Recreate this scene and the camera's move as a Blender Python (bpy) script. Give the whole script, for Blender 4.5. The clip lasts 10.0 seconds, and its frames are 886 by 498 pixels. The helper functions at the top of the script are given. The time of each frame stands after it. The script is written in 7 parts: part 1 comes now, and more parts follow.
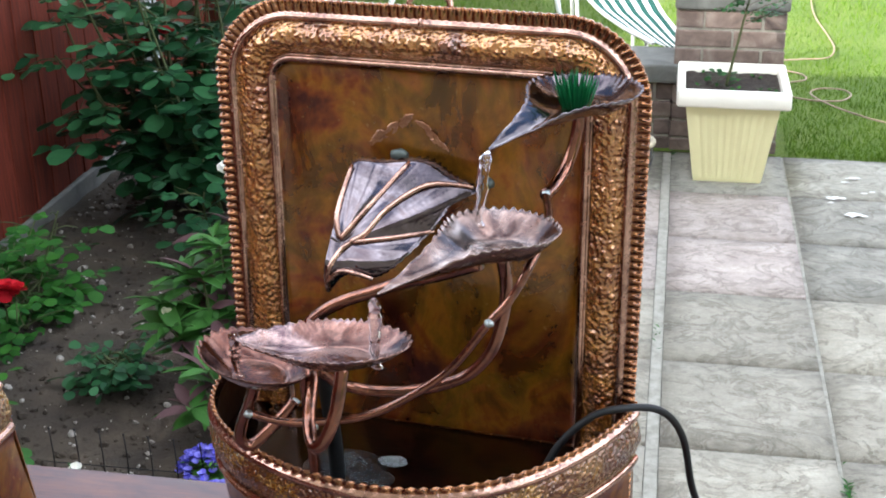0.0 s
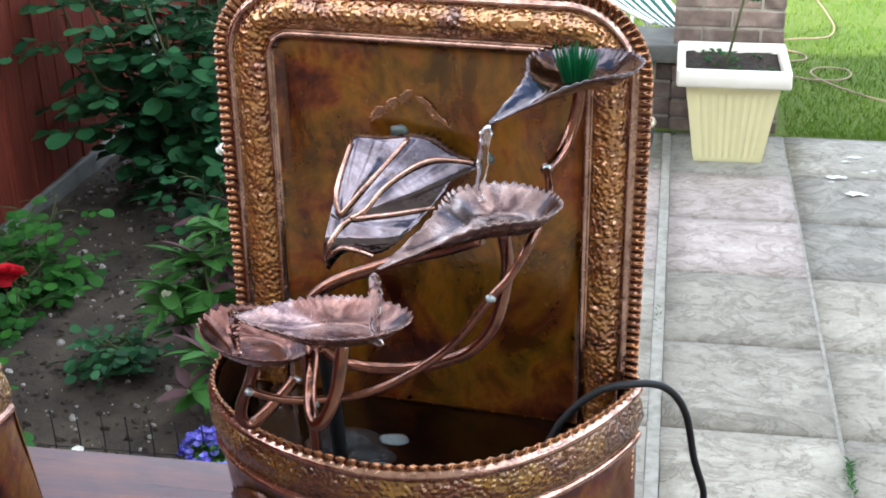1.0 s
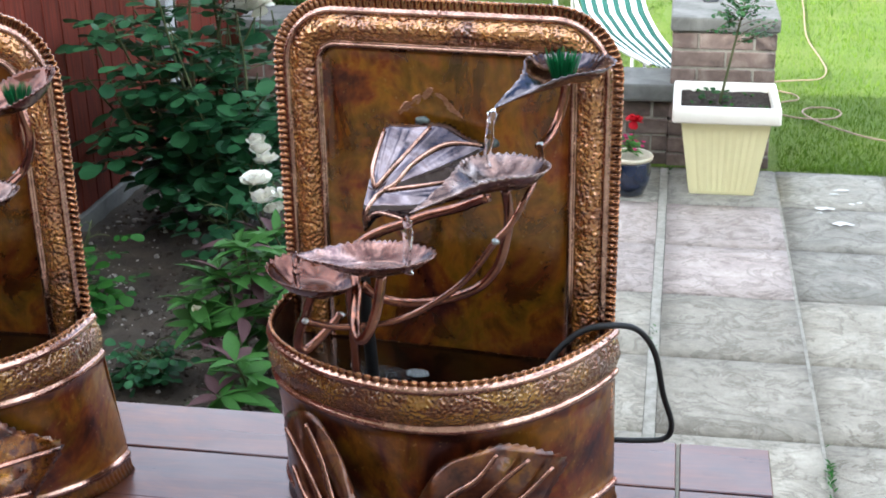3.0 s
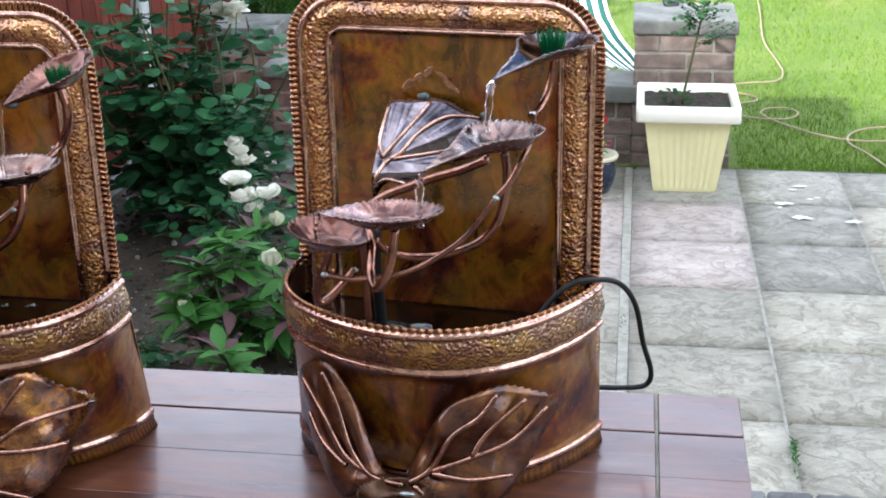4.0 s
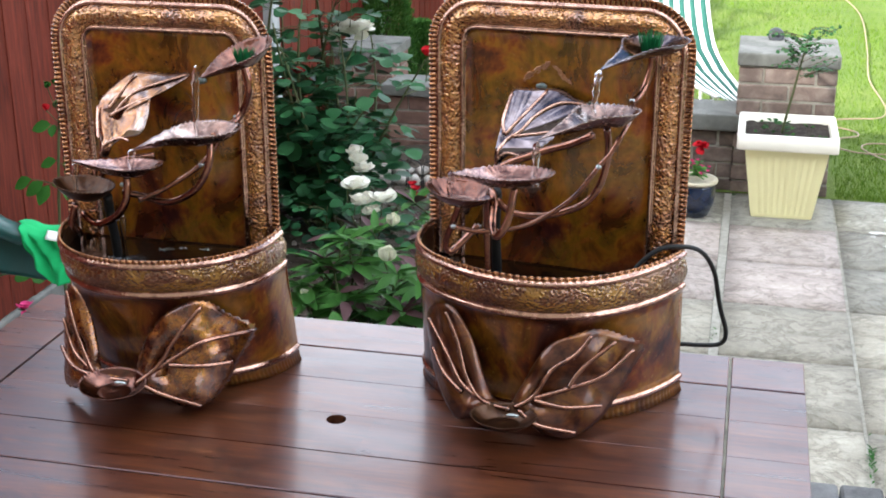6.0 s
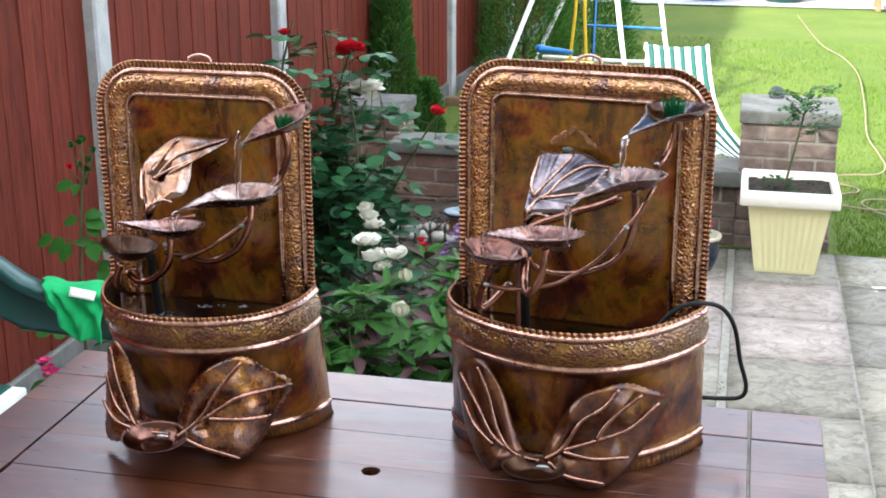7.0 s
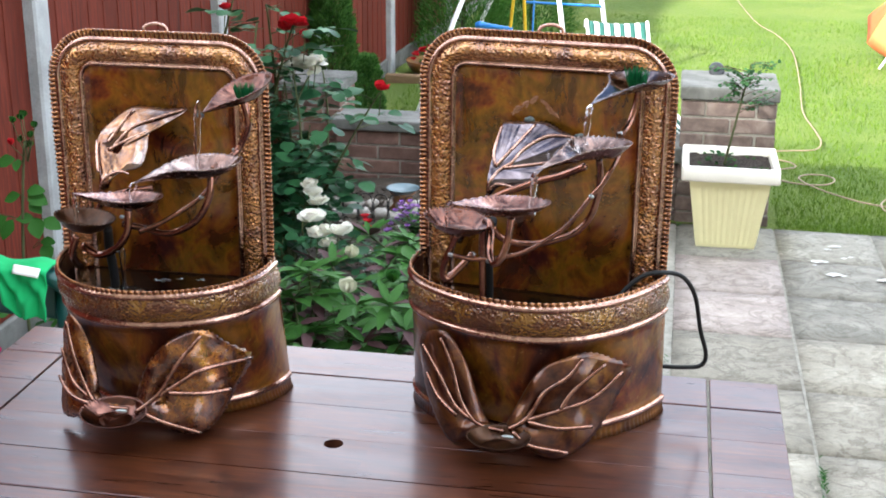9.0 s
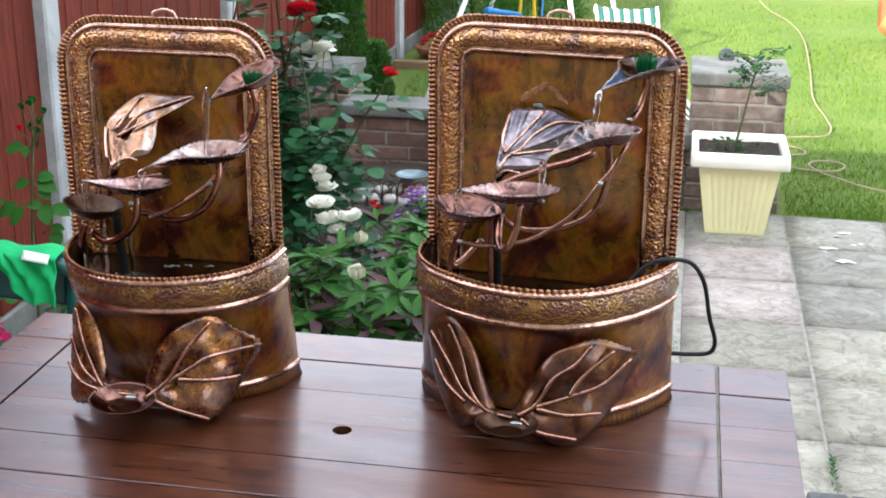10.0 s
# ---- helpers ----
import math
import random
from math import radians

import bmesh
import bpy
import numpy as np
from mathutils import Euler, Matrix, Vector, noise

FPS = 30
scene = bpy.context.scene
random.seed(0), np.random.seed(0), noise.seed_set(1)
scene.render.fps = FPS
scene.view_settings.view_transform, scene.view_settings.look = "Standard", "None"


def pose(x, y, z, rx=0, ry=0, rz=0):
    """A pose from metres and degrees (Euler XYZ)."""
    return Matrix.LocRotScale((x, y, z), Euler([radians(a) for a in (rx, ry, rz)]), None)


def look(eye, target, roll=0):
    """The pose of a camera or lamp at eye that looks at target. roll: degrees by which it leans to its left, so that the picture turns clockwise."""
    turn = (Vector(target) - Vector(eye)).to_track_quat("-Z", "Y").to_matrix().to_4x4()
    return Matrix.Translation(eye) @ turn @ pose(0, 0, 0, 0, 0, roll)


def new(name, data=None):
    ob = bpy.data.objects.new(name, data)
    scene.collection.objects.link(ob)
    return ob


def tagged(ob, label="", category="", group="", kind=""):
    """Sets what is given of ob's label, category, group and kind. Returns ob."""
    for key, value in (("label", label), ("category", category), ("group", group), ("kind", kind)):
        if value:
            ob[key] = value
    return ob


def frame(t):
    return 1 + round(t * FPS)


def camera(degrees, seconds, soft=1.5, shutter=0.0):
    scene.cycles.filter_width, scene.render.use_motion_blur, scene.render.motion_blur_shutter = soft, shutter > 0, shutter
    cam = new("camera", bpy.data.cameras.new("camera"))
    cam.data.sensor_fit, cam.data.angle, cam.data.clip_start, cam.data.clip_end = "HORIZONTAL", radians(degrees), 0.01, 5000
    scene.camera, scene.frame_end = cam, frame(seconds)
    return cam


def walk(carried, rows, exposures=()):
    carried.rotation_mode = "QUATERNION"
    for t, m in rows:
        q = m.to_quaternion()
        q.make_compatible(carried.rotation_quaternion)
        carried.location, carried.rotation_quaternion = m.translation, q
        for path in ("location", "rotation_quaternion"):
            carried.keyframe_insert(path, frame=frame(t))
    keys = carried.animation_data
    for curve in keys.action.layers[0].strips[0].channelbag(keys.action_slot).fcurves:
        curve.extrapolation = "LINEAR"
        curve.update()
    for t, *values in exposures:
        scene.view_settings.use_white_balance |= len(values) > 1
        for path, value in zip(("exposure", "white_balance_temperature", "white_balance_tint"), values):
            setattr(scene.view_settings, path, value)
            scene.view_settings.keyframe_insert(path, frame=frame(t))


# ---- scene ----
cam = camera(37.3, 10.0, soft=1.85)
PATH = [
    (0, (0.103, -0.046, 1.764), (-0.217, 1.76, 0.967), -0.5),
    (0.5, (0.102, -0.044, 1.759), (-0.223, 1.748, 0.933), -0.6),
    (1, (0.102, -0.042, 1.756), (-0.217, 1.754, 0.936), -0.9),
    (1.5, (0.105, -0.065, 1.767), (-0.201, 1.736, 0.952), -0.4),
    (2, (0.087, -0.135, 1.764), (-0.174, 1.673, 0.952), -0.9),
    (2.5, (0.113, -0.228, 1.775), (-0.204, 1.599, 1.026), -0.4),
    (2.7, (0.14, -0.26, 1.783), (-0.197, 1.563, 1.031), -0.9),
    (3.8, (0.127, -0.438, 1.789), (-0.161, 1.395, 1.045), -1.2),
    (4, (0.122, -0.464, 1.789), (-0.154, 1.375, 1.054), -1.1),
    (4.5, (0.132, -0.543, 1.803), (-0.144, 1.305, 1.088), -0.3),
    (5, (0.142, -0.626, 1.805), (-0.144, 1.224, 1.103), -0.0),
    (5.5, (0.146, -0.689, 1.804), (-0.193, 1.158, 1.117), 0.1),
    (5.7, (0.156, -0.718, 1.802), (-0.23, 1.117, 1.106), 0.2),
    (6.8, (0.136, -0.826, 1.832), (-0.328, 1.018, 1.211), -0.2),
    (7, (0.124, -0.832, 1.834), (-0.305, 1.024, 1.225), -0.1),
    (7.5, (0.101, -0.839, 1.826), (-0.272, 1.02, 1.189), 0.4),
    (8, (0.093, -0.838, 1.822), (-0.254, 1.024, 1.181), 0.3),
    (8.5, (0.089, -0.833, 1.821), (-0.253, 1.029, 1.177), 0.2),
    (9, (0.086, -0.834, 1.82), (-0.244, 1.032, 1.181), 0.5),
    (9.5, (0.085, -0.833, 1.82), (-0.254, 1.027, 1.169), 0.3),
    (10, (0.086, -0.832, 1.82), (-0.256, 1.025, 1.161), 0.4),
]
EXPO, KELVIN, SUN, SKY = 1.57, 6150, 5.7, 0.13
walk(cam, [(t, look(eye, target, roll)) for t, eye, target, roll in PATH], exposures=[(0, EXPO, KELVIN - 120, 10), (0.5, EXPO, KELVIN - 220, 10), (2.5, EXPO, KELVIN - 260, 10), (4.0, EXPO, KELVIN - 340, 10), (4.5, EXPO, KELVIN - 160, 10), (5.0, EXPO, KELVIN, 10), (7.0, EXPO + 0.06, KELVIN - 40, 10), (10, EXPO + 0.06, KELVIN - 40, 10)])

# ---- light: low afternoon sun from behind the fence and the house, blue hazy sky ----
SUN_WAY = Vector((1.03, 1.3, -1.0)).normalized()
sun = new("sun", bpy.data.lights.new("sun", "SUN"))
sun.data.energy, sun.data.angle, sun.data.color = SUN, radians(2.4), (1.0, 0.93, 0.82)
sun.matrix_world = Matrix.Translation((-6, -8, 9)) @ SUN_WAY.to_track_quat("-Z", "Y").to_matrix().to_4x4()
world = bpy.data.worlds.new("sky")
scene.world = world
world.use_nodes = True
wn, wl = world.node_tree.nodes, world.node_tree.links
sky = wn.new("ShaderNodeTexSky")
sky.sky_type, sky.sun_disc = "NISHITA", False
sky.sun_elevation = math.asin(-SUN_WAY.z)
sky.sun_rotation = math.atan2(-SUN_WAY.x, -SUN_WAY.y)
sky.air_density, sky.dust_density, sky.ozone_density = 1.0, 2.5, 1.0
# thin broken cloud over the whole sky
wtc = wn.new("ShaderNodeTexCoord")
wno = wn.new("ShaderNodeTexNoise")
wno.inputs["Scale"].default_value, wno.inputs["Detail"].default_value = 2.6, 6.0
wra = wn.new("ShaderNodeValToRGB")
wra.color_ramp.elements[0].position, wra.color_ramp.elements[1].position = 0.41, 0.56
wmx = wn.new("ShaderNodeMix")
wmx.data_type = "RGBA"
wl.new(wtc.outputs["Generated"], wno.inputs["Vector"])
wl.new(wno.outputs["Fac"], wra.inputs["Fac"])
wl.new(wra.outputs["Color"], wmx.inputs[0])
wl.new(sky.outputs["Color"], wmx.inputs[6])
wmx.inputs[7].default_value = (14.0, 14.4, 14.9, 1)
wl.new(wmx.outputs[2], wn["Background"].inputs["Color"])
wn["Background"].inputs["Strength"].default_value = SKY


# ---- materials ----
def mat(name, rough=0.6, metal=0.0, colour=(0.5, 0.5, 0.5), spec=0.5, coat=0.0, trans=0.0, ior=1.45):
    m = bpy.data.materials.new(name)
    m.use_nodes = True
    b = m.node_tree.nodes["Principled BSDF"]
    b.inputs["Base Color"].default_value = (*colour, 1)
    b.inputs["Roughness"].default_value, b.inputs["Metallic"].default_value = rough, metal
    b.inputs["Specular IOR Level"].default_value, b.inputs["Coat Weight"].default_value = spec, coat
    b.inputs["Coat Roughness"].default_value = 0.08
    b.inputs["Transmission Weight"].default_value, b.inputs["IOR"].default_value = trans, ior
    return m


def node(m, kind, **values):
    n = m.node_tree.nodes.new(kind)
    for key, value in values.items():
        n.inputs[key].default_value = value
    return n


def link(m, a, b):
    m.node_tree.links.new(a, b)


def coords(m, scale=(1, 1, 1), obj=True, per_object=False):
    """Object or generated coordinates, stretched; per_object shifts them for each object."""
    tc = node(m, "ShaderNodeTexCoord")
    mp = node(m, "ShaderNodeMapping")
    mp.inputs["Scale"].default_value = scale
    link(m, tc.outputs["Object"], mp.inputs["Vector"])
    if per_object:
        oi = node(m, "ShaderNodeObjectInfo")
        mul = node(m, "ShaderNodeMath")
        mul.operation = "MULTIPLY"
        mul.inputs[1].default_value = 37.0
        link(m, oi.outputs["Random"], mul.inputs[0])
        cx = node(m, "ShaderNodeCombineXYZ")
        for k in range(3):
            link(m, mul.outputs[0], cx.inputs[k])
        link(m, cx.outputs[0], mp.inputs["Location"])
    return mp.outputs["Vector"]


def noise_of(m, vec, scale, detail=5.0, rough=0.55, distort=0.0):
    n = node(m, "ShaderNodeTexNoise", Scale=scale, Detail=detail, Roughness=rough, Distortion=distort)
    link(m, vec, n.inputs["Vector"])
    return n.outputs["Fac"]


def ramp(m, fac, stops):
    r = node(m, "ShaderNodeValToRGB")
    els = r.color_ramp.elements
    while len(els) < len(stops):
        els.new(0.5)
    for e, (p, c) in zip(els, stops):
        e.position, e.color = p, (*c, 1)
    link(m, fac, r.inputs["Fac"])
    return r.outputs["Color"]


def mix(m, fac, a, b, how="MIX"):
    x = node(m, "ShaderNodeMix")
    x.data_type, x.blend_type = "RGBA", how
    for value, socket in ((fac, x.inputs[0]), (a, x.inputs[6]), (b, x.inputs[7])):
        if hasattr(value, "default_value"):
            link(m, value, socket)
        else:
            socket.default_value = value if isinstance(value, (int, float)) else (*value, 1)
    return x.outputs[2]


def base(m, colour=None, rough=None, height=None, strength=0.3, distance=0.01):
    b = m.node_tree.nodes["Principled BSDF"]
    if colour is not None:
        link(m, colour, b.inputs["Base Color"])
    if rough is not None:
        link(m, rough, b.inputs["Roughness"])
    if height is not None:
        bp = node(m, "ShaderNodeBump", Strength=strength, Distance=distance)
        link(m, height, bp.inputs["Height"])
        link(m, bp.outputs["Normal"], b.inputs["Normal"])
        if m.node_tree.nodes["Principled BSDF"].inputs["Coat Weight"].default_value > 0:
            link(m, bp.outputs["Normal"], b.inputs["Coat Normal"])
    return m


def spread(m, fac, low, high):
    r = node(m, "ShaderNodeMapRange")
    r.inputs["From Min"].default_value, r.inputs["From Max"].default_value = 0.3, 0.7
    r.inputs["To Min"].default_value, r.inputs["To Max"].default_value = low, high
    link(m, fac, r.inputs["Value"])
    return r.outputs[0]


def make_copper(name, stops, scale, rough_low, rough_high, bump=0.12, bump_scale=60.0, dist=0.002, metal=1.0, lacquer=0.7, tint=(0.16, 0.05, 0.02), soil=0.7):
    """Flame-coloured lacquered copper: blotches at two scales, soot stains, faint beating."""
    m = mat(name, 0.3, metal, coat=lacquer)
    m.node_tree.nodes["Principled BSDF"].inputs["Coat IOR"].default_value = 1.62
    v = coords(m)
    big = noise_of(m, v, scale, 5, 0.62, 0.8)
    small = noise_of(m, v, scale * 6, 4, 0.6, 0.3)
    c = ramp(m, big, stops)
    c = mix(m, spread(m, small, 0.0, 0.45), c, mix(m, 0.6, c, tint))
    soot = ramp(m, noise_of(m, v, scale * 2.1, 5, 0.68, 0.6), [(0.36, (0.3, 0.24, 0.24)), (0.46, (0.85, 0.82, 0.8)), (0.56, (1, 1, 1))])
    c = mix(m, soil, c, mix(m, 1.0, c, soot, "MULTIPLY"))
    fine = noise_of(m, v, bump_scale, 3)
    return base(m, c, spread(m, small, rough_low, rough_high), fine, bump, dist)


def make_patina(name, stops, metal=0.75, rough=(0.2, 0.42)):
    """Heat-coloured copper sheet: clouds of gold, red-brown and purple-black, mottled, speckled and lacquered."""
    m = mat(name, 0.3, metal, coat=0.8)
    v = coords(m)
    big = noise_of(m, v, 6.5, 4, 0.62, 1.0)
    mid = noise_of(m, coords(m, (1.25, 1.25, 0.8)), 17, 6, 0.62, 0.5)
    fine = noise_of(m, v, 170, 2)
    c = ramp(m, big, stops)
    mottle = ramp(m, mid, [(0.33, (0.22, 0.2, 0.24)), (0.42, (0.62, 0.55, 0.5)), (0.5, (1.0, 1.0, 1.0)), (0.57, (1.45, 1.4, 1.0)), (0.63, (1.1, 0.8, 0.7)), (0.7, (0.5, 0.35, 0.4))])
    c = mix(m, 0.9, c, mix(m, 1.0, c, mottle, "MULTIPLY"))
    c = mix(m, ramp(m, fine, [(0.66, (0, 0, 0)), (0.74, (0.35, 0.35, 0.35))]), c, (0.45, 0.26, 0.08))
    return base(m, c, spread(m, mid, *rough), fine, 0.1, 0.002)


PATINA = make_patina("patina_copper", [(0.33, (0.07, 0.014, 0.012)), (0.41, (0.19, 0.047, 0.014)), (0.48, (0.265, 0.106, 0.012)), (0.54, (0.2, 0.094, 0.009)), (0.6, (0.265, 0.094, 0.017)), (0.68, (0.165, 0.032, 0.016))])
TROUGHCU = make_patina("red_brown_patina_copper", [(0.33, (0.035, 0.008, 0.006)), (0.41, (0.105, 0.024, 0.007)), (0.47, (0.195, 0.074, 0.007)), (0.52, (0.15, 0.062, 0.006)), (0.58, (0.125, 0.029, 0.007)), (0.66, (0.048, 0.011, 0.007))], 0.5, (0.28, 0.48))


def make_hammered(name, stops, metal, shine=1.85):
    """Copper beaten into small round dimples, under thick lacquer."""
    m = make_copper(name, stops, 13, 0.12, 0.22, metal=metal, lacquer=1.0, soil=0.4)
    dimple = node(m, "ShaderNodeTexVoronoi", Scale=270.0)
    dimple.feature = "SMOOTH_F1"
    link(m, coords(m), dimple.inputs["Vector"])
    base(m, None, None, dimple.outputs["Distance"], 1.0, 0.0028)
    for n in m.node_tree.nodes:
        if n.bl_idname == "ShaderNodeBump":
            n.invert = True
    m.node_tree.nodes["Principled BSDF"].inputs["Coat IOR"].default_value = shine
    return m


HAMMERED = make_hammered("hammered_copper", [(0.3, (0.13, 0.036, 0.011)), (0.42, (0.3, 0.105, 0.02)), (0.5, (0.5, 0.225, 0.04)), (0.58, (0.42, 0.155, 0.026)), (0.66, (0.26, 0.075, 0.017)), (0.75, (0.13, 0.036, 0.012))], 0.68)
OLIVEBAND = make_hammered("olive_hammered_copper", [(0.3, (0.06, 0.018, 0.009)), (0.4, (0.14, 0.048, 0.012)), (0.47, (0.24, 0.112, 0.015)), (0.53, (0.3, 0.155, 0.018)), (0.6, (0.16, 0.052, 0.013)), (0.7, (0.06, 0.017, 0.009))], 0.55, 1.6)
FLUTE = make_copper("fluted_copper", [(0.3, (0.17, 0.06, 0.018)), (0.6, (0.34, 0.14, 0.045)), (0.8, (0.13, 0.042, 0.015))], 25, 0.16, 0.3, 0.2, 120)
BEAD = make_copper("polished_copper", [(0.3, (0.27, 0.13, 0.085)), (0.55, (0.62, 0.38, 0.29)), (0.8, (0.18, 0.075, 0.05))], 25, 0.16, 0.3, 0.2, 120)
STEMCU = make_copper("tube_copper", [(0.3, (0.11, 0.036, 0.02)), (0.55, (0.26, 0.097, 0.054)), (0.75, (0.07, 0.025, 0.016))], 30, 0.14, 0.28, 0.2, 120)
VEIN = make_copper("vein_copper", [(0.3, (0.15, 0.06, 0.036)), (0.55, (0.34, 0.165, 0.11)), (0.75, (0.09, 0.034, 0.02))], 30, 0.16, 0.3, 0.2, 120)
DISH = make_copper("dish_copper", [(0.3, (0.0375, 0.0128, 0.0093)), (0.5, (0.105, 0.04, 0.0289)), (0.7, (0.1875, 0.088, 0.0638))], 20, 0.14, 0.28, 0.3, 45, lacquer=0.4)
# the next two carry the dishes' cloudy sky reflection in their pale stops
PINKDISH = make_copper("pink_dish_copper", [(0.3, (0.0456, 0.0172, 0.0128)), (0.42, (0.1216, 0.053, 0.0384)), (0.5, (0.228, 0.117, 0.092)), (0.56, (0.3192, 0.2184, 0.2)), (0.63, (0.1444, 0.0858, 0.096)), (0.72, (0.152, 0.0663, 0.04))], 19, 0.17, 0.3, 0.2, 40, lacquer=0.4, tint=(0.1, 0.05, 0.05))
BRIGHTDISH = make_copper("bright_dish_copper", [(0.3, (0.0666, 0.0347, 0.0288)), (0.42, (0.148, 0.0886, 0.072)), (0.5, (0.2442, 0.1694, 0.148)), (0.58, (0.37, 0.308, 0.288)), (0.66, (0.185, 0.1078, 0.084))], 18, 0.17, 0.3, 0.2, 40, lacquer=0.4, tint=(0.14, 0.07, 0.06))
LEAFCU = make_copper("leaf_copper", [(0.3, (0.02, 0.008, 0.009)), (0.42, (0.09, 0.03, 0.016)), (0.5, (0.18, 0.062, 0.014)), (0.57, (0.32, 0.125, 0.016)), (0.63, (0.12, 0.038, 0.018)), (0.7, (0.03, 0.01, 0.011))], 24, 0.2, 0.38, 0.25, 60, metal=0.85)
DARKLEAF = make_copper("dark_leaf_copper", [(0.3, (0.02, 0.0082, 0.0084)), (0.42, (0.064, 0.0213, 0.014)), (0.5, (0.12, 0.041, 0.0154)), (0.58, (0.168, 0.0681, 0.014)), (0.66, (0.064, 0.0221, 0.0154))], 20, 0.3, 0.48, 0.3, 60, metal=0.85, lacquer=0.5)
# silver-lilac stops put a sky reflection into the base colour
BIGLEAF = make_copper("sky_tinted_leaf_copper", [(0.28, (0.0222, 0.0144, 0.0164)), (0.44, (0.074, 0.0528, 0.0615)), (0.56, (0.148, 0.124, 0.1394)), (0.66, (0.0666, 0.036, 0.0369)), (0.74, (0.1184, 0.06, 0.0328))], 17, 0.06, 0.18, 0.2, 50, tint=(0.06, 0.04, 0.05))
# flame colours, plus the curled leaf's whitish sheen put into the pale stop
CURLLEAF = make_copper("flamed_sheen_leaf_copper", [(0.3, (0.0624, 0.0273, 0.0228)), (0.4, (0.156, 0.0936, 0.076)), (0.48, (0.2808, 0.234, 0.2204)), (0.56, (0.234, 0.1014, 0.0304)), (0.64, (0.1326, 0.0702, 0.0532)), (0.72, (0.078, 0.0351, 0.0304))], 15, 0.08, 0.2, 0.2, 50)
DARKCU = make_copper("dark_brown_copper", [(0.3, (0.02, 0.012, 0.008)), (0.6, (0.05, 0.028, 0.015))], 14, 0.35, 0.5, 0.2, 70, lacquer=0.15)
BARE = make_copper("bare_copper", [(0.3, (0.4, 0.17, 0.08)), (0.6, (0.6, 0.32, 0.18))], 60, 0.3, 0.45, 0.4, 160)
SOLDER = mat("silver_solder", 0.42, 0.9, (0.36, 0.4, 0.4))
STUDGREY = mat("grey_stud", 0.4, 0.5, (0.09, 0.11, 0.105))
WATER = mat("water", 0.02, 0.0, (0.95, 0.98, 0.98), trans=1.0, ior=1.33)
POOL = mat("pool_water", 0.03, 0.0, (0.2, 0.16, 0.11), trans=1.0, ior=1.33)
base(POOL, height=noise_of(POOL, coords(POOL), 45, 3), strength=0.25, distance=0.004)
SPLASHWATER = mat("churned_water", 0.03, 0.0, (0.3, 0.34, 0.36), trans=0.97, ior=1.33)
FOAM = mat("foam", 0.12, 0.0, (0.85, 0.9, 0.9), trans=0.92, ior=1.12)
BLACK = mat("black_rubber", 0.5, 0.0, (0.009, 0.0095, 0.01), spec=0.3)
base(BLACK, height=noise_of(BLACK, coords(BLACK), 300, 2), strength=0.1, distance=0.001)


def make_wood(name, dark, mid, light, rough_low, rough_high, axis, coat=0.0, vary=0.5):
    m = mat(name, 0.4, 0.0, coat=coat)
    stretch = [22, 22, 22]
    stretch[axis] = 1.6
    v = coords(m, stretch, per_object=True)
    grain = noise_of(m, v, 2.2, 6, 0.6, 1.2)
    fine = noise_of(m, coords(m, [k * 4 for k in stretch], per_object=True), 3.0, 3)
    c = ramp(m, grain, [(0.3, dark), (0.5, mid), (0.7, light)])
    c = mix(m, spread(m, fine, 0.0, 0.4), c, dark)
    if coat:
        # worn and stained varnish
        blot = ramp(m, noise_of(m, coords(m, (1, 2.2, 1)), 7, 5, 0.65, 0.8), [(0.34, (0.3, 0.27, 0.26)), (0.46, (0.85, 0.85, 0.85)), (0.56, (1.15, 1.15, 1.12)), (0.66, (1.45, 1.55, 1.5))])
        c = mix(m, 0.85, c, mix(m, 1.0, c, blot, "MULTIPLY"))
        worn = spread(m, noise_of(m, coords(m, (1, 2.6, 1)), 3.5, 5, 0.6, 0.6), coat * 1.45, coat * 0.55)
        link(m, worn, m.node_tree.nodes["Principled BSDF"].inputs["Coat Weight"])
    oi = node(m, "ShaderNodeObjectInfo")
    hsv = node(m, "ShaderNodeHueSaturation")
    mr = node(m, "ShaderNodeMapRange")
    mr.inputs["To Min"].default_value, mr.inputs["To Max"].default_value = 1 - vary / 2, 1 + vary / 2
    link(m, oi.outputs["Random"], mr.inputs["Value"])
    link(m, mr.outputs[0], hsv.inputs["Value"])
    link(m, c, hsv.inputs["Color"])
    return base(m, hsv.outputs["Color"], spread(m, grain, rough_low, rough_high), fine, 0.15 if coat == 0 else 0.04, 0.002)


TABLEWOOD = make_wood("varnished_table_wood", (0.021, 0.0054, 0.0023), (0.058, 0.0165, 0.006), (0.108, 0.036, 0.0115), 0.26, 0.42, 0, coat=0.4, vary=0.5)
FENCEWOOD = make_wood("stained_fence_wood", (0.056, 0.011, 0.0072), (0.13, 0.0265, 0.0155), (0.19, 0.043, 0.026), 0.6, 0.8, 2, vary=0.3)
TABLEWOOD.node_tree.nodes["Principled BSDF"].inputs["Specular IOR Level"].default_value = 0.45
TABLEWOOD.node_tree.nodes["Principled BSDF"].inputs["Specular Tint"].default_value = (1.0, 0.76, 0.98, 1)
TABLEWOOD.node_tree.nodes["Principled BSDF"].inputs["Coat Roughness"].default_value = 0.15
FENCEWOOD.node_tree.nodes["Principled BSDF"].inputs["Specular IOR Level"].default_value = 0.12
TIMBER = make_wood("bed_edging_timber", (0.1, 0.06, 0.03), (0.25, 0.16, 0.08), (0.35, 0.23, 0.12), 0.6, 0.8, 0)


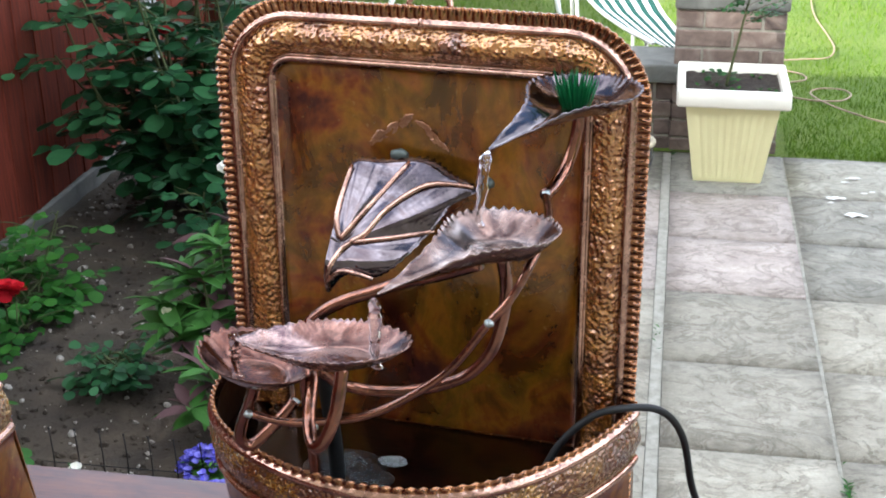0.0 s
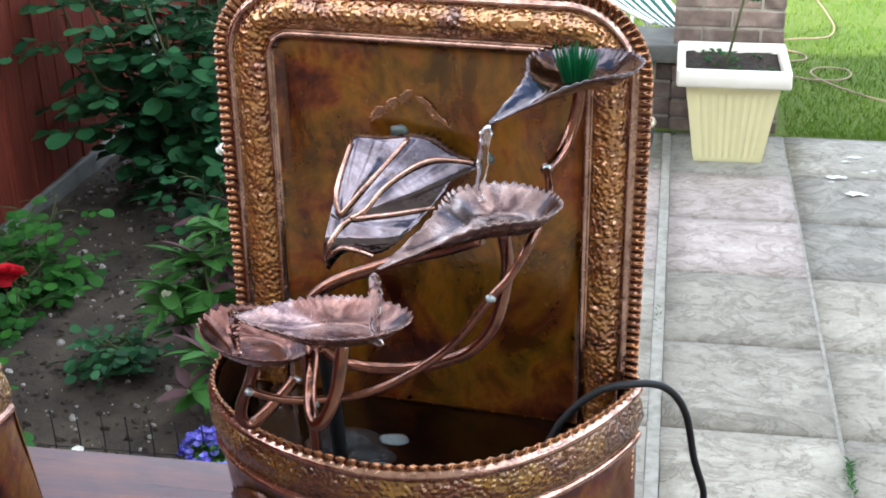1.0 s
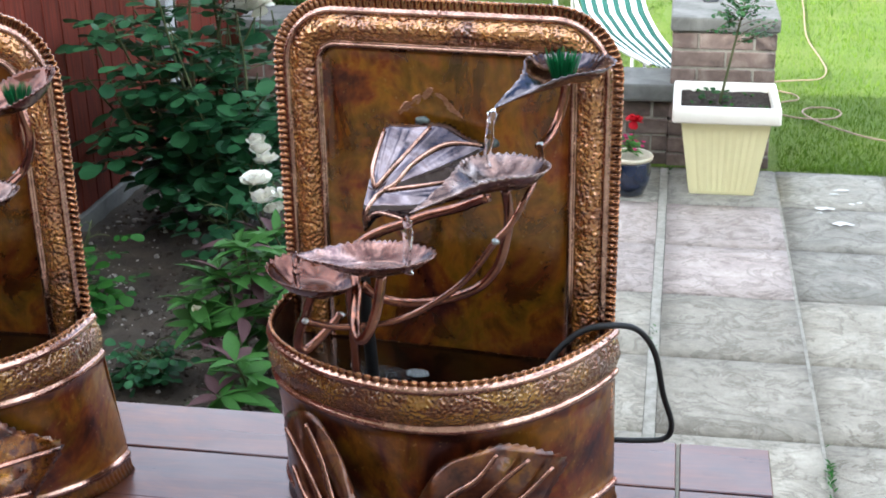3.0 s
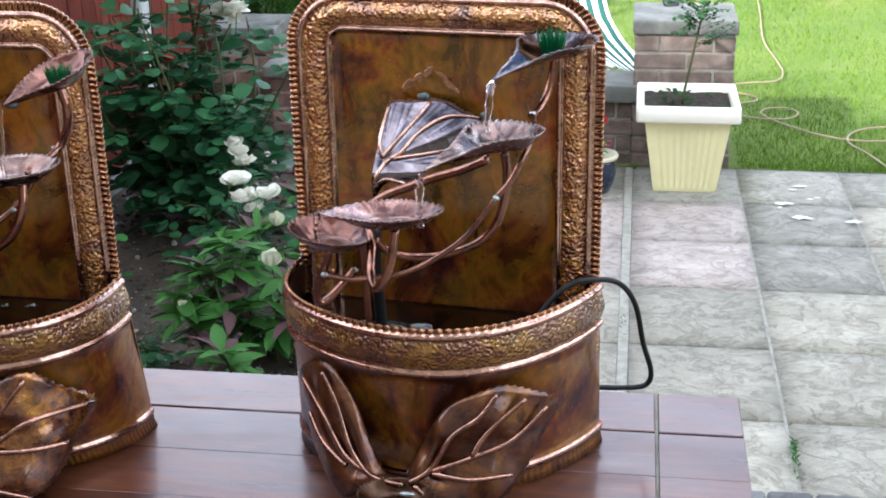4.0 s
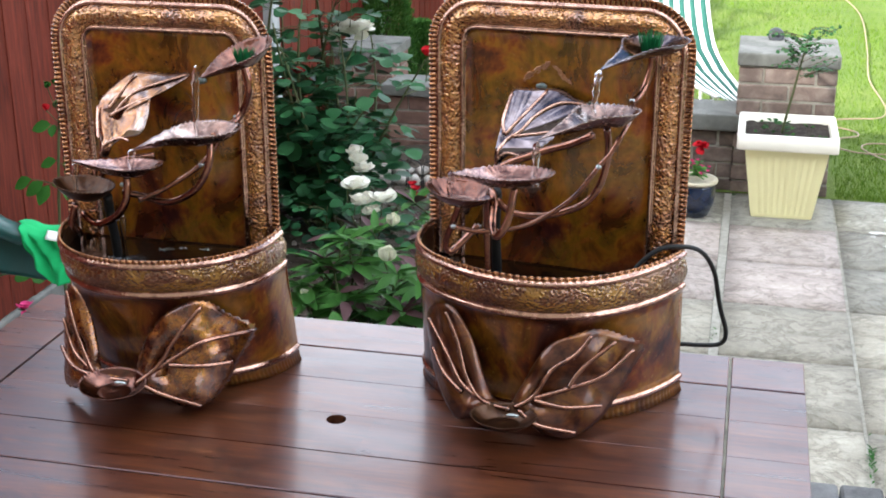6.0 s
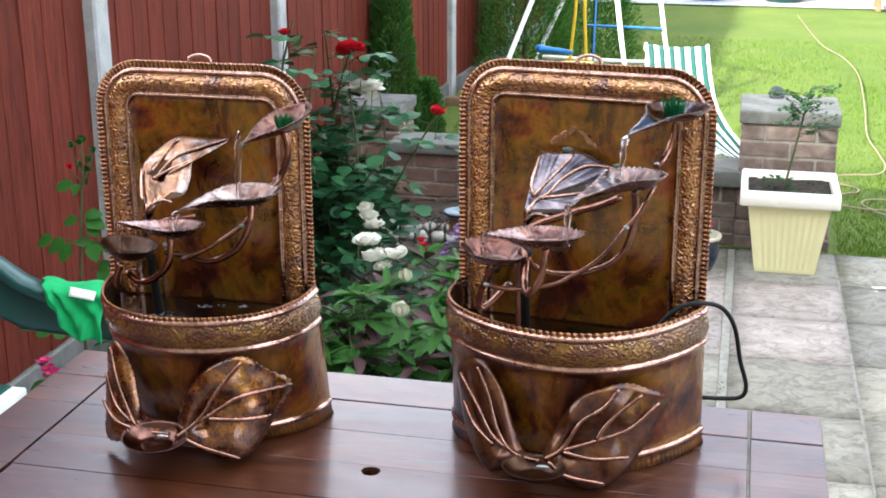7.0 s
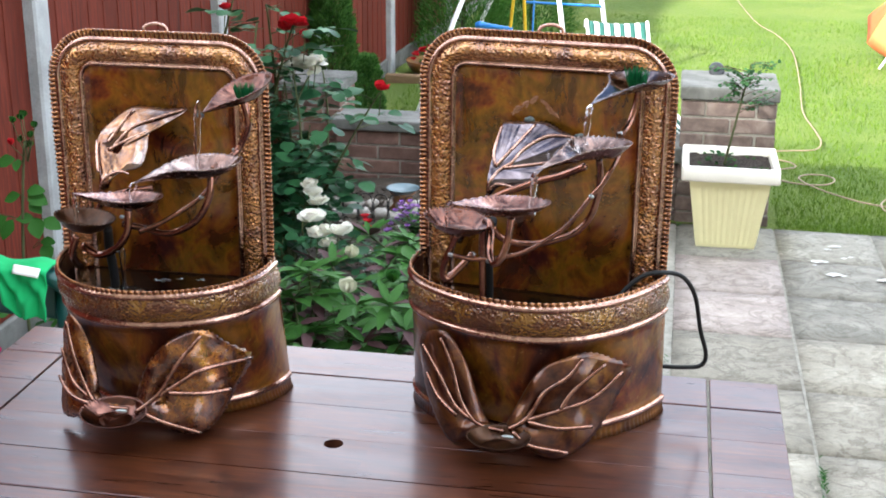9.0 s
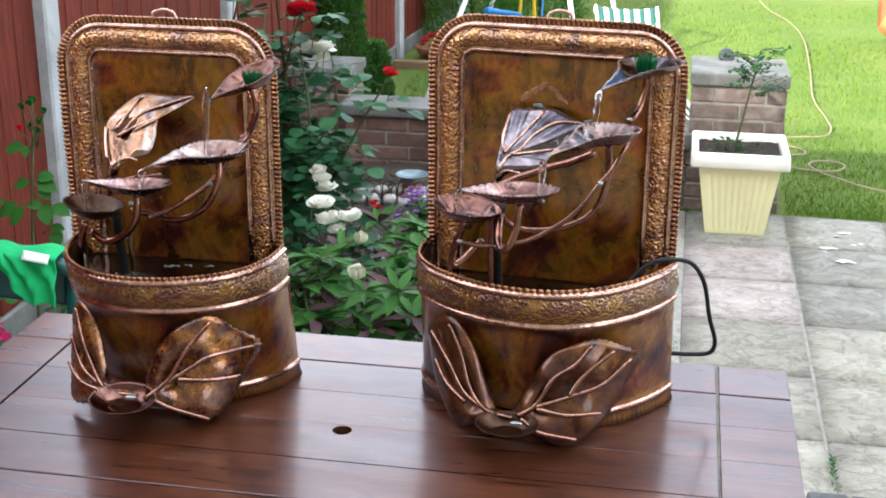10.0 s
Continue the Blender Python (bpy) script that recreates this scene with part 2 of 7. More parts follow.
def make_stone(name, stops, scale, rough=0.8, relief=0.5, relief_scale=9.0, stretch=(1, 1, 1), tint=0.15, per=True):
    m = mat(name, rough)
    v = coords(m, stretch, per_object=per)
    big = noise_of(m, v, scale, 6, 0.6, 0.4)
    grit = noise_of(m, v, scale * 22, 3, 0.7)
    c = ramp(m, big, stops)
    c = mix(m, spread(m, grit, 0.0, 0.5), c, mix(m, 0.5, c, (0.08, 0.075, 0.065)))
    if per and tint:
        oi = node(m, "ShaderNodeObjectInfo")
        mr = node(m, "ShaderNodeMapRange")
        mr.inputs["To Min"].default_value, mr.inputs["To Max"].default_value = 1 - tint, 1 + tint
        link(m, oi.outputs["Random"], mr.inputs["Value"])
        hsv = node(m, "ShaderNodeHueSaturation")
        link(m, mr.outputs[0], hsv.inputs["Value"])
        link(m, c, hsv.inputs["Color"])
        c = hsv.outputs["Color"]
    ridge = noise_of(m, v, relief_scale, 8, 0.68, 1.5)
    if "slab" in name:
        ridge = noise_of(m, v, relief_scale, 8, 0.7, 0.5)
        vein = noise_of(m, v, relief_scale * 0.55, 8, 0.62, 1.0)
        line = ramp(m, vein, [(0.42, (1.04, 1.04, 1.03)), (0.475, (0.8, 0.79, 0.77)), (0.5, (0.7, 0.69, 0.66)), (0.515, (1.06, 1.06, 1.05))])
        c = mix(m, 0.95, c, mix(m, 1.0, c, line, "MULTIPLY"))
        flake = ramp(m, noise_of(m, v, 34, 5, 0.7, 0.3), [(0.38, (0.78, 0.77, 0.75)), (0.5, (1, 1, 1)), (0.64, (1.22, 1.21, 1.19))])
        c = mix(m, 0.5, c, mix(m, 1.0, c, flake, "MULTIPLY"))
        step = ramp(m, vein, [(0.42, (0.3, 0.3, 0.3)), (0.495, (0.2, 0.2, 0.2)), (0.515, (0.75, 0.75, 0.75)), (0.7, (0.6, 0.6, 0.6))])
        ridge = mix(m, 0.4, ridge, step)
    h = mix(m, 0.25, ridge, grit)
    return base(m, c, None, h, relief, 0.012)


RIVEN = [(0.3, (0.2175, 0.2, 0.1566)), (0.5, (0.2871, 0.2655, 0.2115)), (0.7, (0.3523, 0.3275, 0.2655))]
SLAB = make_stone("riven_grey_slab", RIVEN, 7, 0.78, 0.8, 12, (1, 1.3, 1))
PINKSLAB = make_stone("riven_pinkish_slab", [(0.3, (0.2697, 0.2266, 0.1998)), (0.5, (0.3393, 0.2894, 0.2565)), (0.7, (0.4002, 0.3469, 0.3105))], 7, 0.78, 0.8, 12, (1, 1.3, 1))
DARKSLAB = make_stone("riven_dark_grey_slab", [(0.3, (0.1958, 0.1876, 0.1548)), (0.5, (0.2523, 0.2407, 0.1998)), (0.7, (0.3219, 0.308, 0.2592))], 7, 0.78, 0.8, 12, (1, 1.3, 1))
DARKMORTAR = make_stone("dirty_mortar", [(0.3, (0.09, 0.085, 0.065)), (0.6, (0.2, 0.19, 0.15))], 30, 0.9, 0.4, 60, per=False)
MORTAR = make_stone("pale_mortar", [(0.3, (0.2, 0.188, 0.152)), (0.6, (0.33, 0.315, 0.265))], 30, 0.9, 0.4, 60, per=False)
BRICK = make_stone("brown_brick", [(0.3, (0.099, 0.072, 0.0594)), (0.5, (0.18, 0.1305, 0.108)), (0.7, (0.27, 0.2205, 0.1845))], 14, 0.85, 0.4, 60, tint=0.3)
REDBRICK = make_stone("red_brown_brick", [(0.3, (0.1209, 0.0651, 0.0484)), (0.5, (0.186, 0.1023, 0.0763)), (0.7, (0.2511, 0.1535, 0.1209))], 14, 0.85, 0.4, 60, tint=0.25)
COPING = make_stone("grey_concrete_coping", [(0.3, (0.085, 0.0884, 0.0765)), (0.5, (0.1487, 0.1513, 0.136)), (0.75, (0.2295, 0.2295, 0.2125))], 9, 0.85, 0.4, 40)
CONCRETE = make_stone("grey_concrete", [(0.3, (0.3, 0.31, 0.3)), (0.6, (0.45, 0.47, 0.46))], 8, 0.85, 0.3, 50, tint=0.05)
PAVER = make_stone("dark_paving_brick", [(0.3, (0.06, 0.06, 0.062)), (0.6, (0.13, 0.13, 0.13))], 16, 0.8, 0.4, 50, tint=0.25)
SOIL = make_stone("garden_soil", [(0.3, (0.02, 0.0135, 0.008)), (0.5, (0.042, 0.03, 0.0185)), (0.7, (0.078, 0.058, 0.039))], 7, 0.95, 0.9, 30, per=False)
POTSOIL = make_stone("dark_potting_soil", [(0.3, (0.014, 0.009, 0.006)), (0.6, (0.04, 0.026, 0.018))], 40, 0.95, 1.0, 90, per=False)
PEBBLE = make_stone("pale_pebble", [(0.3, (0.2, 0.18, 0.15)), (0.6, (0.45, 0.42, 0.37))], 30, 0.7, 0.2, 60)
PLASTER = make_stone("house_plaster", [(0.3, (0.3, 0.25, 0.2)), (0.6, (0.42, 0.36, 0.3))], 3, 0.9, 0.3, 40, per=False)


def make_leafy(name, dark, light, rough=0.45, trans=0.12, scale=30):
    m = mat(name, rough + 0.08, spec=0.12)
    geo = node(m, "ShaderNodeNewGeometry")
    n = noise_of(m, coords(m), scale, 3)
    f = mix(m, 0.5, geo.outputs["Random Per Island"], n)
    c = ramp(m, f, [(0.2, dark), (0.8, light)])
    base(m, c)
    b = m.node_tree.nodes["Principled BSDF"]
    t = node(m, "ShaderNodeBsdfTranslucent")
    link(m, c, t.inputs["Color"])
    ad = node(m, "ShaderNodeMixShader")
    ad.inputs[0].default_value = trans
    link(m, b.outputs[0], ad.inputs[1])
    link(m, t.outputs[0], ad.inputs[2])
    link(m, ad.outputs[0], m.node_tree.nodes["Material Output"].inputs["Surface"])
    return m


ROSELEAF = make_leafy("rose_leaf", (0.01, 0.046, 0.019), (0.036, 0.122, 0.044), 0.3)
FRESHLEAF = make_leafy("fresh_leaf", (0.011, 0.058, 0.01), (0.04, 0.138, 0.02), 0.38)
PEONYLEAF = make_leafy("peony_leaf", (0.011, 0.05, 0.011), (0.06, 0.165, 0.03), 0.34)
PURPLELEAF = make_leafy("purple_grey_leaf", (0.045, 0.022, 0.025), (0.1, 0.055, 0.055), 0.5)
SAPLEAF = make_leafy("sapling_leaf", (0.014, 0.055, 0.018), (0.05, 0.13, 0.04), 0.45)
CONIFER = make_leafy("conifer_green", (0.022, 0.08, 0.016), (0.1, 0.23, 0.045), 0.6)
YEW = make_leafy("shrub_green", (0.03, 0.11, 0.022), (0.11, 0.26, 0.045), 0.55)
STEM = make_leafy("green_stem", (0.05, 0.07, 0.03), (0.1, 0.11, 0.05), 0.6)
WOODSTEM = make_leafy("brown_stem", (0.04, 0.03, 0.02), (0.09, 0.07, 0.045), 0.7, 0.0)
WHITEPETAL = make_leafy("white_petal", (0.72, 0.7, 0.58), (0.86, 0.86, 0.8), 0.6, 0.3)
REDPETAL = make_leafy("red_petal", (0.35, 0.005, 0.01), (0.62, 0.02, 0.035), 0.5, 0.25)
BUDPETAL = make_leafy("cream_bud", (0.5, 0.52, 0.36), (0.72, 0.7, 0.55), 0.5, 0.2)
BLUEPETAL = make_leafy("blue_petal", (0.06, 0.05, 0.42), (0.32, 0.3, 0.78), 0.6, 0.2)
PURPLEPETAL = make_leafy("purple_petal", (0.2, 0.08, 0.32), (0.4, 0.22, 0.5), 0.6, 0.2)
PINKPETAL = make_leafy("pink_petal", (0.5, 0.02, 0.12), (0.7, 0.08, 0.25), 0.6, 0.2)
GRASS = make_leafy("lawn_blade", (0.06, 0.13, 0.011), (0.155, 0.25, 0.028), 0.6, 0.25)
FAKEGRASS = make_leafy("plastic_grass", (0.003, 0.06, 0.02), (0.014, 0.17, 0.05), 0.35)

LAWN = mat("lawn_ground", 0.9)
_v = coords(LAWN)
base(LAWN, mix(LAWN, spread(LAWN, noise_of(LAWN, _v, 60, 4), 0.0, 0.7), ramp(LAWN, noise_of(LAWN, _v, 1.6, 5), [(0.3, (0.1, 0.175, 0.016)), (0.55, (0.15, 0.215, 0.027)), (0.75, (0.2, 0.24, 0.045))]), (0.07, 0.125, 0.012)), None, noise_of(LAWN, _v, 130, 4), 0.9, 0.03)
CREAM = mat("cream_plastic", 0.38, 0, (0.72, 0.66, 0.36))
_v = coords(CREAM)
base(CREAM, mix(CREAM, spread(CREAM, noise_of(CREAM, _v, 9, 5), 0.0, 0.5), (0.84, 0.79, 0.44), (0.74, 0.68, 0.36)), None, noise_of(CREAM, _v, 120, 2), 0.05, 0.002)
RIMPLASTIC = mat("white_plastic_rim", 0.35, 0, (0.8, 0.77, 0.66))
_v = coords(RIMPLASTIC)
base(RIMPLASTIC, mix(RIMPLASTIC, spread(RIMPLASTIC, noise_of(RIMPLASTIC, _v, 14, 5), 0.0, 0.4), (0.82, 0.79, 0.68), (0.7, 0.66, 0.52)))
WHITEMETAL = mat("white_painted_tube", 0.35, 0, (0.8, 0.8, 0.8))
base(WHITEMETAL, mix(WHITEMETAL, spread(WHITEMETAL, noise_of(WHITEMETAL, coords(WHITEMETAL), 20, 4), 0.0, 0.3), (0.82, 0.82, 0.82), (0.66, 0.66, 0.64)))
BLUEPLASTIC = mat("blue_plastic", 0.35, 0, (0.02, 0.19, 0.55))
YELLOWPLASTIC = mat("yellow_plastic", 0.4, 0, (0.75, 0.5, 0.03))
GREENPLASTIC = mat("dark_green_plastic", 0.3, 0, (0.006, 0.05, 0.045))
base(GREENPLASTIC, mix(GREENPLASTIC, spread(GREENPLASTIC, noise_of(GREENPLASTIC, coords(GREENPLASTIC), 15, 4), 0, 0.5), (0.006, 0.052, 0.046), (0.012, 0.07, 0.066)))
GREENCLOTH = mat("green_cloth", 0.85, 0, (0.008, 0.36, 0.1))
base(GREENCLOTH, mix(GREENCLOTH, spread(GREENCLOTH, noise_of(GREENCLOTH, coords(GREENCLOTH), 25, 4), 0, 0.5), (0.008, 0.37, 0.11), (0.006, 0.27, 0.075)), None, noise_of(GREENCLOTH, coords(GREENCLOTH, (1, 1, 1)), 400, 2), 0.2, 0.001)
WHITECLOTH = mat("white_cloth", 0.85, 0, (0.78, 0.8, 0.78))
STRIPEGREEN = mat("green_striped_cloth", 0.8, 0, (0.009, 0.075, 0.055))
STRIPEWHITE = mat("white_striped_cloth", 0.8, 0, (0.76, 0.78, 0.76))
for _m in (WHITECLOTH, STRIPEGREEN, STRIPEWHITE):
    base(_m, None, None, noise_of(_m, coords(_m), 350, 2), 0.2, 0.001)
GLAZE = mat("dark_blue_glaze", 0.12, 0, (0.006, 0.015, 0.04), coat=0.6)
GLAZERIM = mat("cream_glaze", 0.3, 0, (0.5, 0.45, 0.32))
TERRACOTTA = make_stone("terracotta", [(0.3, (0.3, 0.1, 0.05)), (0.6, (0.45, 0.17, 0.09))], 12, 0.8, 0.2, 60)
HOSE = mat("pale_pink_hose", 0.45, 0, (0.55, 0.36, 0.27))
base(HOSE, mix(HOSE, spread(HOSE, noise_of(HOSE, coords(HOSE), 12, 4), 0, 0.6), (0.3, 0.215, 0.145), (0.22, 0.155, 0.1)))
PARASOL = mat("orange_red_fabric", 0.8, 0, (0.6, 0.1, 0.03))
PARASOL2 = mat("pale_orange_fabric", 0.8, 0, (0.7, 0.2, 0.07))
WIRE = mat("black_wire", 0.5, 0.6, (0.02, 0.02, 0.02))
BLUEDISH = mat("blue_grey_ceramic", 0.4, 0, (0.09, 0.15, 0.175), coat=0.3)
GREYDISC = mat("grey_rubber_disc", 0.5, 0, (0.03, 0.033, 0.038))
SPLASH = mat("white_paint_splash", 0.8, 0, (0.62, 0.62, 0.58))
BROWNPOT = mat("brown_glazed_bowl", 0.35, 0, (0.2, 0.09, 0.03))


# ---- building helpers ----
def mesh_of(name, verts, faces, materials, slots=None, smooth=True):
    me = bpy.data.meshes.new(name)
    me.from_pydata([tuple(v) for v in verts], [], [tuple(q) for q in faces])
    for m in materials if isinstance(materials, (list, tuple)) else [materials]:
        me.materials.append(m)
    if slots is not None:
        me.polygons.foreach_set("material_index", list(slots))
    me.polygons.foreach_set("use_smooth", [smooth] * len(me.polygons))
    me.validate()
    me.update()
    return me


def obj(name, me, parent=None, label="", m=None):
    ob = new(name, me)
    if parent is not None:
        ob.parent = parent
    if m is not None:
        ob.matrix_basis = m
    if label:
        ob["label"] = label
    return ob


def from_bm(name, bm, material, smooth=False):
    me = bpy.data.meshes.new(name)
    bmesh.ops.recalc_face_normals(bm, faces=bm.faces)
    bm.to_mesh(me)
    bm.free()
    for m in material if isinstance(material, (list, tuple)) else [material]:
        me.materials.append(m)
    me.polygons.foreach_set("use_smooth", [smooth] * len(me.polygons))
    return me


def part(name, bm, material, parent, label="", smooth=False, m=None):
    return obj(name, from_bm(name, bm, material, smooth), parent, label, m)


def thing(name, m, label, category, group="", kind=""):
    """An empty at the base of a thing, which parents its parts."""
    ob = new(name)
    ob.matrix_basis = m
    ob.empty_display_size = 0.05
    return tagged(ob, label, category, group, kind)


def box_bm(x0, x1, y0, y1, z0, z1, bevel=0.0, segs=1):
    bm = bmesh.new()
    bmesh.ops.create_cube(bm, size=1.0)
    for v in bm.verts:
        v.co = Vector((x0 + (v.co.x + 0.5) * (x1 - x0), y0 + (v.co.y + 0.5) * (y1 - y0), z0 + (v.co.z + 0.5) * (z1 - z0)))
    if bevel:
        bmesh.ops.bevel(bm, geom=bm.edges[:], offset=bevel, segments=segs, affect="EDGES", profile=0.6)
    return bm


def tube_data(points, radius, sides=8, samples=6, closed=False):
    """A swept round tube through points; radius may be a number or one per point."""
    pts = [Vector(q) for q in points]
    rad = [radius] * len(pts) if isinstance(radius, (int, float)) else list(radius)
    path, rr = [], []
    n = len(pts)
    spans = n if closed else n - 1
    for i in range(spans):
        a, b, c, d = (pts[(i + k) % n] if closed else pts[min(max(i + k, 0), n - 1)] for k in (-1, 0, 1, 2))
        for j in range(samples):
            t = j / samples
            path.append(0.5 * ((2 * b) + (c - a) * t + (2 * a - 5 * b + 4 * c - d) * t * t + (3 * b - a - 3 * c + d) * t ** 3))
            rr.append(rad[i] + (rad[(i + 1) % n] - rad[i]) * t)
    if not closed:
        path.append(pts[-1])
        rr.append(rad[-1])
    verts, faces = [], []
    up = Vector((0.13, 0.21, 0.97))
    for i, q in enumerate(path):
        nxt = path[(i + 1) % len(path)] if closed or i + 1 < len(path) else q
        prv = path[i - 1] if closed or i > 0 else q
        way = (nxt - prv).normalized() if (nxt - prv).length > 1e-9 else Vector((0, 0, 1))
        side = way.cross(up)
        if side.length < 1e-4:
            side = way.cross(Vector((1, 0, 0)))
        side.normalize()
        up = side.cross(way).normalized()
        for k in range(sides):
            a = 2 * math.pi * k / sides
            verts.append(q + (side * math.cos(a) + up * math.sin(a)) * rr[i])
    rings = len(path)
    for i in range(rings if closed else rings - 1):
        for k in range(sides):
            i2, k2 = (i + 1) % rings, (k + 1) % sides
            faces.append((i * sides + k, i * sides + k2, i2 * sides + k2, i2 * sides + k))
    if not closed:
        faces.append(tuple(range(sides))[::-1])
        faces.append(tuple((rings - 1) * sides + k for k in range(sides)))
    return verts, faces


def tube(name, points, radius, material, parent=None, label="", sides=8, samples=6, closed=False, m=None):
    v, q = tube_data(points, radius, sides, samples, closed)
    return obj(name, mesh_of(name, v, q, material), parent, label, m)


def lathe(name, profile, material, parent=None, label="", steps=28, m=None, wob=0.0):
    """Turns (radius, height) pairs round z."""
    verts, faces = [], []
    for r, z in profile:
        for k in range(steps):
            a = 2 * math.pi * k / steps
            w = 1 + wob * math.sin(3 * a + z * 30)
            verts.append((r * w * math.cos(a), r * w * math.sin(a), z))
    for i in range(len(profile) - 1):
        for k in range(steps):
            k2 = (k + 1) % steps
            faces.append((i * steps + k, i * steps + k2, (i + 1) * steps + k2, (i + 1) * steps + k))
    if profile[0][0] > 1e-4:
        faces.append(tuple(range(steps))[::-1])
    if profile[-1][0] > 1e-4:
        faces.append(tuple((len(profile) - 1) * steps + k for k in range(steps)))
    return obj(name, mesh_of(name, verts, faces, material), parent, label, m)


def solid(ob, thickness):
    md = ob.modifiers.new("sheet", "SOLIDIFY")
    md.thickness, md.offset = thickness, 0.0
    return ob


def blob(name, centre, size, material, parent=None, label="", rough=0.15, seed=0, subdiv=2):
    bm = bmesh.new()
    bmesh.ops.create_icosphere(bm, subdivisions=subdiv, radius=1.0)
    for v in bm.verts:
        k = 1 + rough * noise.noise(v.co * 1.7 + Vector((seed, 0, 0)))
        v.co = Vector((v.co.x * size[0] * k, v.co.y * size[1] * k, v.co.z * size[2] * k))
    return part(name, bm, material, parent, label, True, pose(*centre))


# leaves: one template, folded along the midrib and drooping, placed in bulk
def leaf_template(width=0.5, fold=0.12, droop=0.18, blunt=False):
    ts = (0.0, 0.18, 0.42, 0.68, 0.9, 1.0) if blunt else (0.0, 0.18, 0.42, 0.68, 0.87, 1.0)
    ws = (0.15, 0.6, 0.92, 1.0, 0.72, 0.0) if blunt else (0.03, 0.62, 1.0, 0.8, 0.42, 0.0)
    verts, faces = [], []
    for i, (t, w) in enumerate(zip(ts, ws)):
        z = -droop * t * t
        x = width * 0.5 * w
        if i < 5:
            verts += [(-x, t, z + fold * w), (0, t, z), (x, t, z + fold * w)]
        else:
            verts.append((0, t, z))
    for i in range(4):
        a = 3 * i
        faces += [(a, a + 1, a + 4, a + 3), (a + 1, a + 2, a + 5, a + 4)]
    faces += [(12, 13, 15), (13, 14, 15)]
    return np.array(verts), faces


def bulk(template, mats4):
    """All copies of a template (verts, faces) at 4x4 matrices, as one verts and faces list."""
    tv, tf = template
    m = np.array(mats4)
    hv = np.c_[tv, np.ones(len(tv))]
    verts = np.einsum("nij,vj->nvi", m, hv)[:, :, :3].reshape(-1, 3)
    faces = []
    for i in range(len(m)):
        o = i * len(tv)
        faces += [tuple(o + k for k in q) for q in tf]
    return verts.tolist(), faces


def leaf_at(place, way, up, size, roll=0.0):
    """A matrix with the leaf's length along way and its face towards up."""
    w = Vector(way).normalized()
    s = w.cross(Vector(up))
    if s.length < 1e-4:
        s = w.cross(Vector((1, 0, 0.1)))
    s.normalize()
    u = s.cross(w)
    m = Matrix((s, w, u)).transposed().to_4x4()
    return Matrix.Translation(place) @ m @ Matrix.Rotation(roll, 4, "Y") @ Matrix.Scale(size, 4)


def petals(centre, radius, count, rng, layers=3, openness=0.6):
    """Matrices of petals round a flower's centre."""
    out = []
    for lay in range(layers):
        r = radius * (0.45 + 0.55 * lay / max(layers - 1, 1))
        for k in range(count):
            a = 2 * math.pi * (k + 0.5 * lay) / count + rng.uniform(-0.2, 0.2)
            lift = 1.3 - openness * (0.5 + 0.9 * lay / max(layers - 1, 1)) + rng.uniform(-0.35, 0.35)
            way = Vector((math.cos(a) * math.cos(lift), math.sin(a) * math.cos(lift), math.sin(lift)))
            out.append(leaf_at(centre, way, (-math.cos(a), -math.sin(a), 0.6), r * rng.uniform(0.75, 1.15), rng.uniform(-0.45, 0.45)))
    return out


BROAD = leaf_template(0.78, 0.06, 0.12, True)
SLIM = leaf_template(0.34, 0.06, 0.22)
ROUND = leaf_template(1.15, 0.16, -0.4, True)
NEEDLE = leaf_template(0.28, 0.02, 0.05)


# ---- the setting ----
UP = 0.23            # level of the terrace that the table stands on
TOP = 0.98           # table top


def sheet(name, x0, x1, y0, y1, nx, ny, height, material, label, category, kind="structure"):
    verts = [(x0 + (x1 - x0) * i / nx, y0 + (y1 - y0) * j / ny, height(x0 + (x1 - x0) * i / nx, y0 + (y1 - y0) * j / ny)) for j in range(ny + 1) for i in range(nx + 1)]
    faces = [(j * (nx + 1) + i, j * (nx + 1) + i + 1, (j + 1) * (nx + 1) + i + 1, (j + 1) * (nx + 1) + i) for j in range(ny) for i in range(nx)]
    return tagged(obj(name, mesh_of(name, verts, faces, material)), label, category, kind=kind)


lawn = sheet("ground", -900, 900, -900, 900, 4, 4, lambda x, y: -0.05, LAWN, "wide green lawn ground reaching to the horizon", "lawn")
lawn_near = sheet("lawn", -1.95, 7.0, 5.09, 22, 60, 110, lambda x, y: -0.012 + 0.012 * noise.noise(Vector((x * 1.3, y * 1.3, 3))), LAWN, "mown green lawn, sunlit with a band of shade", "lawn")
bed = sheet("soil_bed", -1.98, -0.36, 1.0, 5.42, 70, 170,
            lambda x, y: 0.035 + 0.035 * noise.noise(Vector((x * 2.2, y * 2.2, 0))) + 0.014 * noise.noise(Vector((x * 9, y * 9, 5))) + 0.006 * noise.noise(Vector((x * 40, y * 40, 9))),
            SOIL, "dark bare garden soil of the flower bed", "soil")

# pale paved strip at the far end of the lawn
part_path = sheet("path", -1.75, 6.9, 13.92, 15.6, 20, 6, lambda x, y: 0.004 + 0.004 * noise.noise(Vector((x * 3, y * 3, 1))), CONCRETE, "pale paved strip across the end of the lawn", "path")

